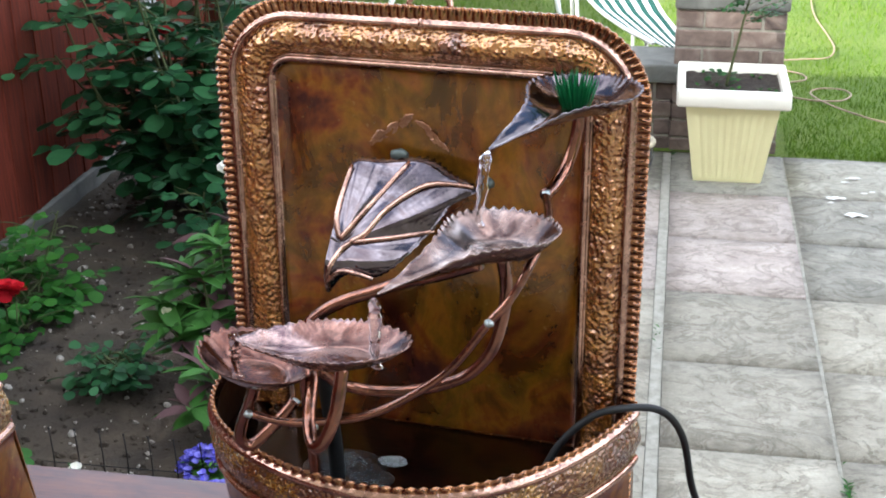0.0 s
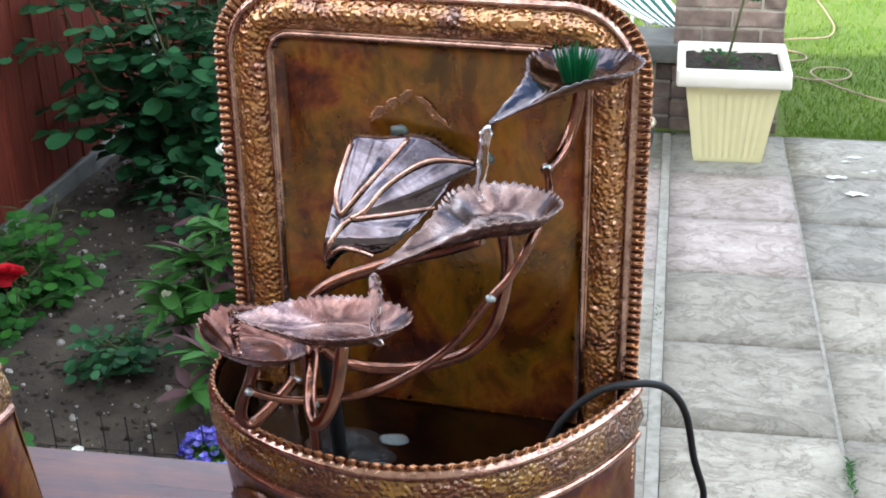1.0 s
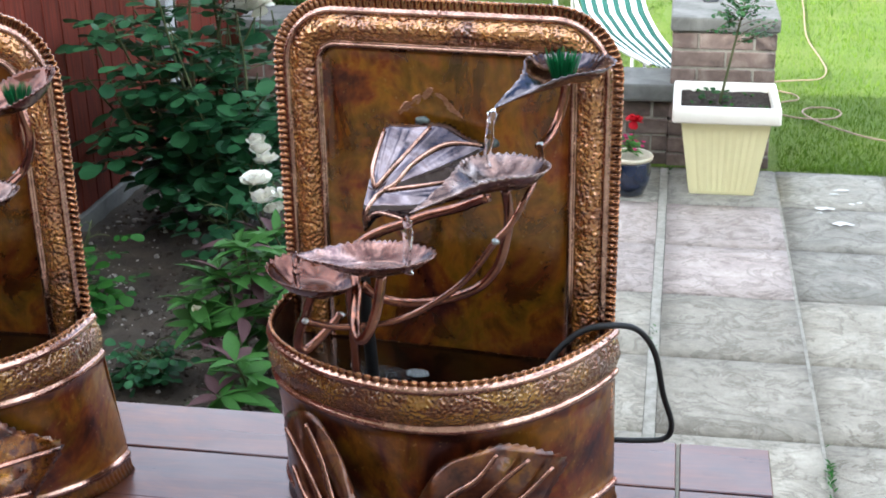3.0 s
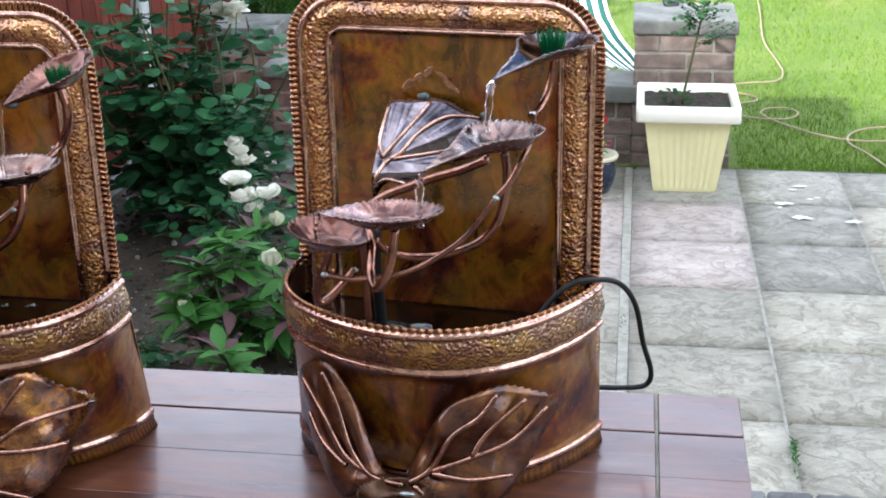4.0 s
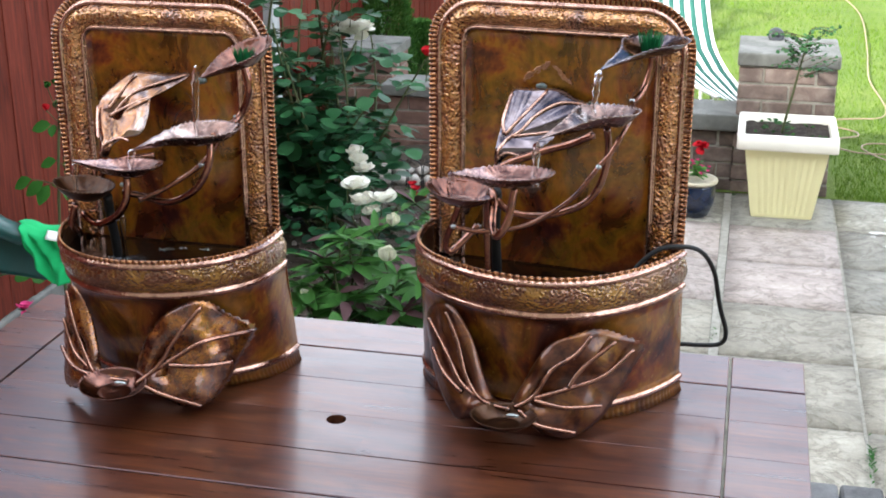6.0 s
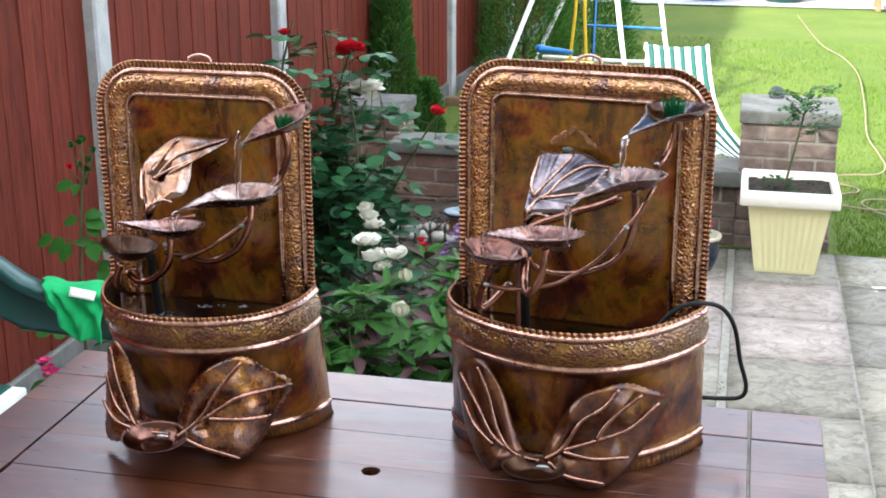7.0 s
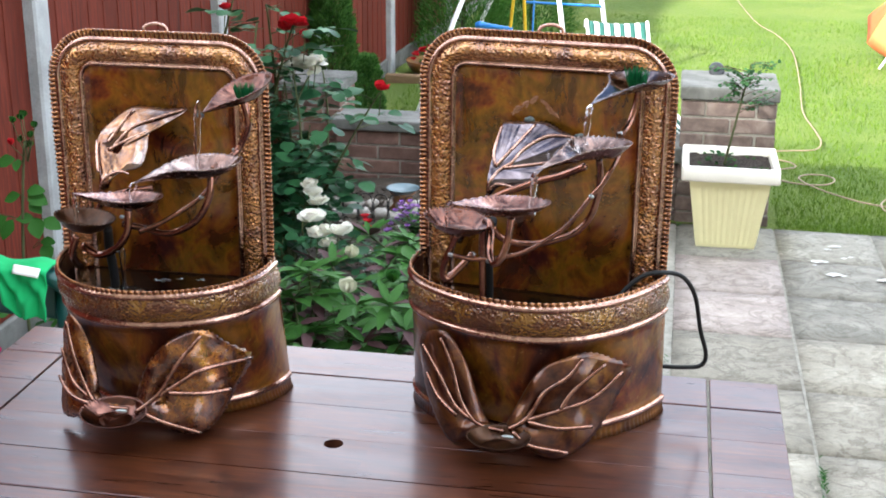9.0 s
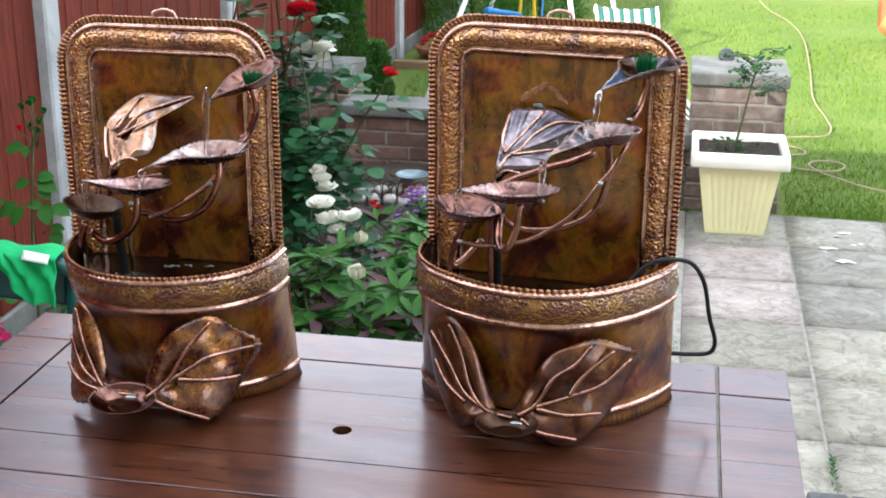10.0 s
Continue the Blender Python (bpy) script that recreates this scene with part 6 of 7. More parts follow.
solid(obj("white_patch", mesh_of("white_patch", verts, [(j * 9 + i, j * 9 + i + 1, (j + 1) * 9 + i + 1, (j + 1) * 9 + i) for j in range(3) for i in range(8)], WHITECLOTH), cloth, "white cloth label"), 0.004)

# low wire hoop edging in the bed
wire = thing("wire_edging", pose(0, 0, 0), "low black wire edging with upright prongs in the soil", "wire edging")
for k in range(12):
    x = -1.28 + 0.062 * k
    y = 2.42 + 0.004 * math.sin(k)
    tube("prong", [(x, y, 0.0), (x + 0.002, y, 0.08), (x - 0.001, y, 0.152)], 0.0016, WIRE, wire, sides=5, samples=2)
    blob("finial", (x - 0.001, y, 0.153), (0.003, 0.003, 0.004), WIRE, wire, subdiv=1)
tube("rail", [(-1.3, 2.42, 0.06), (-0.95, 2.424, 0.06), (-0.59, 2.42, 0.06)], 0.0014, WIRE, wire, sides=5)
wire2 = thing("wire_edging", pose(0, 0, 0), "low black wire hoops beside pale stones near the wall", "wire edging")
for k in range(7):
    x = -1.42 + 0.07 * k
    tube("hoop", [(x, 4.7, 0.03), (x, 4.7, 0.14), (x + 0.03, 4.7, 0.165), (x + 0.06, 4.7, 0.14), (x + 0.06, 4.7, 0.03)], 0.0025, WIRE, wire2, sides=5)

# pale stones and a shallow blue dish near the wall, brown bowl with a plant
rng = random.Random(5)
for k in range(16):
    tagged(blob("edging_stone", (-1.5 + 0.075 * (k % 8) + rng.uniform(-0.02, 0.02), 4.78 + 0.14 * (k // 8) + rng.uniform(-0.03, 0.03), 0.05), (rng.uniform(0.03, 0.055), rng.uniform(0.03, 0.05), rng.uniform(0.02, 0.035)), PEBBLE, rough=0.35, seed=k), "pale rounded edging stone lying on the soil", "stone", "edging stones")
stand = thing("bird_bath", pose(-1.13, 4.95, 0.03), "shallow blue-grey ceramic dish on a short brown stand", "bird bath")
lathe("stand", [(0.07, 0), (0.075, 0.01), (0.05, 0.03), (0.045, 0.06), (0.06, 0.075)], BROWNPOT, stand, "brown stand", steps=24)
lathe("dish", [(0.0, 0.075), (0.05, 0.078), (0.075, 0.095), (0.078, 0.1), (0.073, 0.098), (0.045, 0.086), (0.0, 0.083)], BLUEDISH, stand, "blue-grey glazed dish", steps=32)
bowl = thing("plant_trough", pose(-0.97, 5.28, 0.03), "sloping terracotta pot with a lime-green plant", "pot")
lathe("body", [(0.06, 0), (0.075, 0.05), (0.095, 0.13), (0.1, 0.135), (0.09, 0.135), (0.08, 0.11), (0.0, 0.11)], TERRACOTTA, bowl, "terracotta pot", steps=28)
bowl2 = thing("plant_bowl", pose(-1.62, 8.35, -0.02), "low brown glazed bowl with red flowers on the far lawn", "pot")
lathe("body", [(0.1, 0), (0.17, 0.06), (0.2, 0.12), (0.19, 0.12), (0.15, 0.08), (0.0, 0.08)], BROWNPOT, bowl2, "brown glazed bowl", steps=28)
log_edge = part("timber_edging", box_bm(-1.9, -1.2, 8.0, 8.06, -0.03, 0.05, 0.008), TIMBER, None)
tagged(log_edge, "weathered timber edging board at the lawn corner", "timber")

# pebbles in the soil
rng = random.Random(9)
bm = bmesh.new()
bmesh.ops.create_icosphere(bm, subdivisions=1, radius=1.0)
tpl = (np.array([v.co[:] for v in bm.verts]), [tuple(v.index for v in q.verts) for q in bm.faces])
bm.free()


def bed_height(x, y):
    return 0.035 + 0.035 * noise.noise(Vector((x * 2.2, y * 2.2, 0))) + 0.014 * noise.noise(Vector((x * 9, y * 9, 5)))


ms = []
for k in range(1500):
    x, y = rng.uniform(-1.95, -0.4), rng.uniform(2.1, 5.0)
    s = 0.0022 + 0.011 * rng.random() ** 4
    ms.append(pose(x, y, bed_height(x, y) + s * 0.2, rng.uniform(0, 360), rng.uniform(0, 360), 0) @ Matrix.Diagonal((s * rng.uniform(0.8, 1.5), s, s * rng.uniform(0.5, 0.9), 1)))
v, q = bulk(tpl, ms)
tagged(obj("pebbles", mesh_of("pebbles", v, q, PEBBLE, smooth=False)), "scattered pale pebbles and stones on the soil", "pebbles", kind="stuff")
ms = []
for k in range(5000):
    x, y = rng.uniform(-1.95, -0.4), rng.uniform(2.1, 5.2)
    s = 0.003 + 0.012 * rng.random() ** 3
    ms.append(pose(x, y, bed_height(x, y), rng.uniform(0, 360), rng.uniform(0, 360), 0) @ Matrix.Diagonal((s * rng.uniform(0.8, 1.5), s, s * rng.uniform(0.5, 0.9), 1)))
v, q = bulk(tpl, ms)
tagged(obj("soil_clods", mesh_of("soil_clods", v, q, SOIL, smooth=False)), "dark crumbly clods of soil", "soil", kind="stuff")


# far end of the garden: round tubs and a low play table on the paved strip
for tx, m, lab in ((-0.35, BLUEPLASTIC, "round blue plastic tub on the far paved strip"), (0.5, GREENPLASTIC, "round dark teal plastic tub on the far paved strip")):
    tub = thing("plastic_tub", pose(tx, 14.45, 0.006), lab, "tub", "far plastic tubs")
    lathe("body", [(0.2, 0), (0.215, 0.01), (0.25, 0.2), (0.265, 0.21), (0.262, 0.22), (0.24, 0.215), (0.2, 0.02), (0.0, 0.015)], m, tub, steps=36)
play = thing("play_table", pose(1.75, 13.95, -0.005), "low wooden play table with a blue plastic top", "play table")
part("top", box_bm(-0.33, 0.33, -0.2, 0.2, 0.13, 0.165, 0.01, 2), BLUEPLASTIC, play, "blue plastic top")
for lx in (-0.29, 0.29):
    for ly in (-0.16, 0.16):
        part("leg", box_bm(lx - 0.025, lx + 0.025, ly - 0.025, ly + 0.025, 0, 0.13, 0.004), TIMBER, play)


# ---- plants ----
def branch(a, b, rng, bow=0.12, n=5):
    a, b = Vector(a), Vector(b)
    off = Vector((rng.uniform(-1, 1), rng.uniform(-1, 1), rng.uniform(0, 0.6))) * (b - a).length * bow
    return [a.lerp(b, t) + off * math.sin(math.pi * t) for t in [k / (n - 1) for k in range(n)]]


def compound(place, way, size, rng, count=5):
    """The leaflets of one rose leaf along its stalk."""
    w = Vector(way).normalized()
    side = w.cross(Vector((0, 0, 1)))
    if side.length < 0.05:
        side = Vector((1, 0, 0))
    side.normalize()
    out = [leaf_at(Vector(place) + w * size * 1.5, w, Vector((0, 0, 1)) + side * rng.uniform(-0.4, 0.4), size * rng.uniform(1.0, 1.2), rng.uniform(-0.4, 0.4))]
    for k in range((count - 1) // 2):
        p = Vector(place) + w * size * (0.95 - 0.6 * k)
        for s in (1, -1):
            d = (w * 0.45 + side * s + Vector((0, 0, rng.uniform(-0.35, 0.15)))).normalized()
            out.append(leaf_at(p, d, Vector((0, 0, 1)) + w * rng.uniform(-0.4, 0.4), size * rng.uniform(0.8, 1.05) * (1 - 0.12 * k), rng.uniform(-0.5, 0.5)))
    return out


def rose_bush(name, place, canes, leaf_size, seed, label, leaf=None, per_cane=10, flowers=(), reach_by=1.0):
    """Canes from one root, each with compound leaves; flowers: (x, y, z, radius, material, open) in world metres."""
    rng = random.Random(seed)
    root = Vector(place)
    t = thing(name, pose(*place), label, "rose bush")
    ms, sv, sf = [], [], []

    def add_tube(pts, r, sv, sf):
        v, q = tube_data(pts, r, 5, 3)
        o = len(sv)
        sv.extend(v)
        sf.extend([tuple(o + k for k in f) for f in q])

    for tip in canes:
        sv, sf = [], []
        line = branch((rng.uniform(-0.05, 0.05), rng.uniform(-0.05, 0.05), -0.02), Vector(tip) - root, rng, 0.14, 7)
        length = (line[-1] - line[0]).length
        add_tube(line, [0.008 * max(length, 0.3) * (1 - 0.75 * k / 6) + 0.0015 for k in range(7)], sv, sf)
        for k in range(per_cane):
            s = 0.18 + 0.82 * (k + rng.random()) / per_cane
            i = min(int(s * 6), 5)
            p = line[i].lerp(line[i + 1], s * 6 - i)
            a = rng.uniform(0, 6.28)
            w = Vector((math.cos(a), math.sin(a), rng.uniform(-0.25, 0.55)))
            reach = rng.uniform(0.02, 0.09) if rng.random() < 0.7 else rng.uniform(0.09, 0.17)
            q = p + w.normalized() * reach * reach_by
            add_tube([p, p.lerp(q, 0.5) + Vector((0, 0, 0.01)), q], [0.0022, 0.0018, 0.0012], sv, sf)
            ms += compound(q, w + Vector((0, 0, -0.2)), leaf_size * rng.uniform(0.75, 1.2), rng, 5 if rng.random() < 0.75 else 3)
            if rng.random() < 0.55:
                ms += compound(p.lerp(q, 0.45), Vector((math.cos(a + 1.3), math.sin(a + 1.3), 0.1)), leaf_size * rng.uniform(0.6, 1.0), rng, 5)
        obj("cane", mesh_of("cane", sv, sf, STEM), t)
    v, q = bulk(BROAD, ms)
    tagged(obj("foliage", mesh_of("foliage", v, q, leaf or ROSELEAF), t, "dark glossy green leaves"), kind="stuff")
    for (x, y, z, r, m, op) in flowers:
        c = Vector((x, y, z)) - root
        v, q = bulk(ROUND, petals(c, r, 8, rng, 5, op))
        obj("flower", mesh_of("flower", v, q, m), t, "red rose bloom" if m == REDPETAL else "white rose bloom" if m == WHITEPETAL else "small bud")
        add = tube_data([c - Vector((0.01, 0, 0.1)), c - Vector((0.004, 0, 0.04)), c], 0.002, 5, 3)
        obj("flower_stalk", mesh_of("flower_stalk", *add, STEM), t)
    return t


rng0 = random.Random(21)
canes = [(-1.56 + rng0.uniform(-0.26, 0.24), 4.05 + rng0.uniform(-0.28, 0.35), rng0.uniform(0.3, 0.95)) for _ in range(24)]
canes += [(-1.46, 4.0, 1.1), (-1.36, 4.02, 1.03), (-1.62, 4.1, 1.12), (-1.5, 4.0, 1.03), (-1.4, 4.1, 0.88), (-1.02, 4.0, 0.78), (-1.85, 4.0, 0.78), (-1.84, 3.8, 0.66), (-1.2, 3.8, 0.5), (-1.22, 3.95, 0.62)]
rose_bush("rose_bush", (-1.45, 4.1, 0.04), canes, 0.07, 1, "tall dark-leaved rose bush with red and white blooms by the fence", per_cane=9, flowers=[
    (-1.354, 4.0, 1.025, 0.058, REDPETAL, 0.9), (-1.39, 4.02, 1.0, 0.046, REDPETAL, 0.6), (-1.31, 4.0, 0.985, 0.03, REDPETAL, 0.6), (-1.014, 4.0, 0.789, 0.034, REDPETAL, 0.6), (-1.66, 4.1, 1.06, 0.03, REDPETAL, 0.6),
    (-1.5, 3.9, 0.72, 0.03, REDPETAL, 0.7), (-1.6, 3.95, 0.66, 0.035, REDPETAL, 0.9), (-1.338, 4.148, 0.835, 0.075, WHITEPETAL, 0.9), (-1.4, 4.13, 0.83, 0.06, WHITEPETAL, 0.9), (-1.3, 4.1, 0.86, 0.05, WHITEPETAL, 1.1), (-1.44, 4.14, 0.8, 0.04, WHITEPETAL, 1.0)])
rose_bush("rose_bush", (-1.2, 3.75, 0.04), [(-1.25, 3.75, 0.4), (-1.12, 3.55, 0.38), (-1.15, 3.6, 0.3), (-1.3, 3.6, 0.3), (-1.05, 3.7, 0.3)], 0.05, 2, "small rose bush with clusters of white blooms", leaf=ROSELEAF, per_cane=6, flowers=[
    (-1.245, 3.78, 0.45, 0.04, WHITEPETAL, 0.7), (-1.225, 3.76, 0.425, 0.042, WHITEPETAL, 0.7), (-1.2, 3.74, 0.4, 0.04, WHITEPETAL, 0.8), (-1.15, 3.48, 0.415, 0.05, WHITEPETAL, 0.8), (-1.05, 3.46, 0.38, 0.05, WHITEPETAL, 0.8), (-1.12, 3.44, 0.37, 0.05, WHITEPETAL, 0.8), (-1.08, 3.42, 0.345, 0.04, WHITEPETAL, 0.7)])
rng0 = random.Random(22)
rose_bush("rose_bush", (-1.7, 3.16, 0.03), [(-1.7 + rng0.uniform(-0.26, 0.1), 3.14 + rng0.uniform(-0.28, 0.24), rng0.uniform(0.1, 0.36)) for _ in range(20)], 0.041, 3, "low leafy green rose plant with a red flower head", leaf=FRESHLEAF, per_cane=5, flowers=[(-1.58, 2.84, 0.3, 0.034, REDPETAL, 1.2), (-1.555, 2.845, 0.295, 0.03, REDPETAL, 1.2), (-1.61, 2.84, 0.3, 0.03, REDPETAL, 1.2)])
rng0 = random.Random(23)
rose_bush("small_rose_plant", (-1.29, 2.85, 0.03), [(-1.29 + rng0.uniform(-0.035, 0.035), 2.82 + rng0.uniform(-0.04, 0.04), rng0.uniform(0.09, 0.17)) for _ in range(9)], 0.036, 4, "small bushy blue-green rose plant in the soil", per_cane=3, reach_by=0.5)
rng0 = random.Random(24)
rose_bush("rose_bush", (-1.7, 2.2, 0.03), [(-1.7 + rng0.uniform(-0.18, 0.3), 2.4 + rng0.uniform(-0.2, 0.2), rng0.uniform(0.08, 0.22)) for _ in range(5)], 0.045, 5, "low green rose plant at the foot of the fence", leaf=FRESHLEAF, per_cane=4)


def sapling(name, place, top, leaf_size, seed, label, tiers, leaf=FRESHLEAF):
    rng = random.Random(seed)
    root = Vector(place)
    t = thing(name, pose(*place), label, "shrub")
    line = branch((0, 0, 0), Vector(top) - root, rng, 0.03, 6)
    tube("stem", line, [0.006, 0.0055, 0.005, 0.0045, 0.004, 0.003], STEM, t, "thin stem")
    ms = []
    for s, a, reach, n in tiers:
        i = min(int(s * 5), 4)
        p = line[i].lerp(line[i + 1], s * 5 - i)
        w = Vector((math.cos(a), math.sin(a), 0.1))
        q = p + w * reach
        tube("leaf_stalk", [p, p.lerp(q, 0.5) + Vector((0, 0, 0.015)), q], 0.0016, STEM, t, sides=5, samples=3)
        ms += compound(q, w + Vector((0, 0, -0.15)), leaf_size * rng.uniform(0.85, 1.15), rng, n)
    me = mesh_of("leaf", *[BROAD[0].tolist(), BROAD[1]], leaf)
    for m in ms:
        obj("leaf", me, t, m=m)
    return t


rose_stem = sapling("young_rose", (-1.585, 2.28, 0.05), (-1.575, 2.26, 0.98), 0.06, 31, "young rose stem with round green leaves and closed buds", [(0.3, 3.2, 0.03, 3), (0.4, 0.1, 0.03, 3), (0.5, 3.4, 0.03, 5)])
leaf_me = mesh_of("leaf", *[k if isinstance(k, list) else k.tolist() for k in leaf_template(0.74, 0.05, 0.22)], FRESHLEAF)
for dx, z, way, size in ((0.005, 0.848, (1, -0.1, 0.15), 0.05), (0.006, 0.838, (1, -0.3, -0.25), 0.062), (0.01, 0.82, (0.8, -0.4, -0.5), 0.048), (-0.015, 0.835, (-1, -0.3, -0.25), 0.048),
                         (0.018, 0.772, (-0.8, -0.4, 0.1), 0.046), (0.02, 0.774, (0.4, -0.7, -0.5), 0.066), (0.045, 0.772, (1, -0.3, -0.3), 0.056), (-0.045, 0.765, (-0.25, -0.6, -0.6), 0.06), (-0.06, 0.772, (-0.8, -0.5, -0.5), 0.06), (-0.095, 0.778, (-1, -0.3, -0.4), 0.056),
                         (0.045, 0.705, (0.3, -0.6, -0.6), 0.055), (0.03, 0.708, (1, -0.1, 0.1), 0.042), (-0.02, 0.932, (-1, -0.3, -0.15), 0.055), (-0.012, 0.932, (0.1, -0.7, -0.5), 0.036)):
    p = Vector((dx, -0.02, z - 0.05))
    obj("leaf", leaf_me, rose_stem, m=leaf_at(p, way, (0, -0.7, 0.7), size))
    tube("leaf_stalk", [(0.004, -0.015, z - 0.05 - 0.02), p * 0.6 + Vector((0.002, -0.006, (z - 0.06) * 0.4)), p], 0.0011, STEM, rose_stem, sides=5, samples=3)
rngb = random.Random(4)
for k in range(9):
    a, r = rngb.uniform(0, 6.28), rngb.uniform(0.02, 0.06)
    c = (0.025 + r * math.cos(a), -0.03 + r * math.sin(a) * 0.5, 0.93 + rngb.uniform(-0.04, 0.09))
    v, q = bulk(ROUND, petals(Vector(c), 0.017, 5, rngb, 2, 0.2))
    obj("bud", mesh_of("bud", v, q, REDPETAL if k == 2 else FRESHLEAF), rose_stem, "red opening bud" if k == 2 else "green bud")
    tube("bud_stalk", [(0.022, -0.03, 0.88), c], 0.0013, STEM, rose_stem, sides=5, samples=2)

tree = sapling("sapling", (0.325, 4.86, 0.34), (0.405, 4.86, 0.79), 0.024, 33, "thin young sapling with small feathery leaves in the planter", [], leaf=ROSELEAF)
rngt = random.Random(12)
ms, tw = [], []
for k in range(34):
    s = 0.52 + 0.48 * rngt.random()
    p = Vector((0.08 * s, 0, 0.45 * s))
    a = rngt.uniform(0, 6.28)
    q = p + Vector((0.01 + math.cos(a) * rngt.uniform(0.03, 0.19), math.sin(a) * rngt.uniform(0.03, 0.09), rngt.uniform(-0.01, 0.09)))
    tube("twig", [p, p.lerp(q, 0.5) + Vector((0, 0, 0.008)), q], 0.0012, WOODSTEM, tree, sides=5, samples=3)
    for j in range(9):
        d = (q - p).normalized()
        r = p.lerp(q, 0.35 + 0.08 * j)
        sd = d.cross(Vector((0, 0, 1))).normalized() * (1 if j % 2 else -1)
        ms.append(leaf_at(r, d * 0.6 + sd + Vector((0, 0, rngt.uniform(-0.7, 0.4))), (rngt.uniform(-0.5, 0.5), -0.4, 1), rngt.uniform(0.013, 0.023), rngt.uniform(-0.5, 0.5)))
for tip, n in (((0.2, 0, 0.33), 5), ((0.17, 0.02, 0.28), 6)):
    q = Vector(tip)
    tube("twig", [(0.075, 0, 0.255), (0.12, 0, 0.275), q], 0.0016, WOODSTEM, tree, sides=5, samples=3)
    for j in range(n):
        ms.append(leaf_at(Vector((0.1, 0, 0.268)).lerp(q, 0.3 + 0.14 * j), (0.5, (-1) ** j, 0.2), (0, 0, 1), 0.026))
for k in range(16):
    a = rngt.uniform(0, 6.28)
    ms.append(leaf_at((-0.02 + 0.035 * math.cos(a), 0.02 * math.sin(a), 0.005 + rngt.uniform(0, 0.05)), (math.cos(a), math.sin(a), 0.5), (0, 0, 1), 0.028))
v, q = bulk(BROAD, ms)
tagged(obj("foliage", mesh_of("foliage", v, q, SAPLEAF), tree, "small dark green leaflets"), kind="stuff")
weed_ms = []
for k in range(22):
    x, y = rngt.uniform(-0.16, 0.16), rngt.uniform(-0.14, 0.14)
    for j in range(3):
        a = rngt.uniform(0, 6.28)
        weed_ms.append(leaf_at((0.35 + x, 4.87 + y, 0.35), (math.cos(a), math.sin(a), 0.8), (0, 0, 1), rngt.uniform(0.01, 0.02)))
v, q = bulk(BROAD, weed_ms)
tagged(obj("seedlings", mesh_of("seedlings", v, q, FRESHLEAF)), "tiny green seedlings on the potting soil", "seedlings", kind="stuff")


def peony(place, shoots, size, seed, label, leafmat=PEONYLEAF, flowers=()):
    """A clump of shoots, each ending in a whorl of long pointed leaves; every leaf is a piece of its own."""
    rng = random.Random(seed)
    root = Vector(place)
    t = thing("peony_plant", pose(*place), label, "peony plant")
    lm = [mesh_of("leaf", tv.tolist(), tf, leafmat) for tv, tf in (leaf_template(0.32, 0.05, 0.2), leaf_template(0.38, 0.05, 0.3), leaf_template(0.27, 0.07, 0.12))]
    pm = mesh_of("leaf", SLIM[0].tolist(), SLIM[1], PURPLELEAF)
    for n, tip in enumerate(shoots):
        tip = Vector(tip) - root
        line = branch((rng.uniform(-0.05, 0.05), rng.uniform(-0.05, 0.05), -0.02), tip, rng, 0.1, 5)
        tube("stalk", line, [0.005, 0.0045, 0.004, 0.0035, 0.003], STEM, t, "green and reddish stalk", sides=6, samples=3)
        for level, count in ((1.0, 9), (0.78, 7), (0.5, 4)):
            i = min(int(level * 4), 3)
            p = line[i].lerp(line[i + 1], level * 4 - i)
            off = rng.uniform(0, 6.28)
            for k in range(count):
                a = off + 2 * math.pi * k / count + rng.uniform(-0.3, 0.3)
                el = rng.uniform(-0.25, 0.5) if level < 1 else rng.uniform(-0.1, 0.8)
                w = Vector((math.cos(a) * math.cos(el), math.sin(a) * math.cos(el), math.sin(el)))
                m = leaf_at(p, w, (0, 0, 1), size * rng.uniform(0.7, 1.15), rng.uniform(-0.5, 0.5))
                obj("leaf", pm if rng.random() < 0.16 else lm[rng.randrange(3)], t, m=m)
    for (x, y, z, r, m, op) in flowers:
        c = Vector((x, y, z)) - root
        v, q = bulk(ROUND, petals(c, r, 6, rng, 3, op))
        obj("bud", mesh_of("bud", v, q, m), t, "fat cream bud")
    return t


peony((-0.98, 2.78, 0.04), [(-1.12, 2.78, 0.32), (-1.09, 2.74, 0.27), (-1.04, 2.86, 0.36), (-0.955, 2.5, 0.19), (-0.93, 2.56, 0.26), (-1.1, 3.12, 0.36), (-0.97, 2.95, 0.4)], 0.105, 41, "green peony clump with long pointed leaves and purplish tips", flowers=[(-1.1, 2.75, 0.3, 0.022, BUDPETAL, 0.1)])
rng0 = random.Random(42)
peony((-0.88, 3.0, 0.04), [(-0.88 + rng0.uniform(-0.22, 0.26), 3.0 + rng0.uniform(-0.25, 0.3), rng0.uniform(0.2, 0.45)) for _ in range(19)], 0.112, 43, "wide leafy peony clump with pale fat buds", flowers=[(-0.852, 2.815, 0.41, 0.045, BUDPETAL, 0.1), (-0.9, 3.05, 0.44, 0.04, BUDPETAL, 0.1), (-0.72, 2.85, 0.44, 0.04, FRESHLEAF, 0.1)])
rng0 = random.Random(44)
peony((-0.75, 3.6, 0.04), [(-0.8 + rng0.uniform(-0.22, 0.3), 3.6 + rng0.uniform(-0.3, 0.3), rng0.uniform(0.12, 0.34)) for _ in range(12)], 0.105, 45, "leafy green perennial clump in the bed")


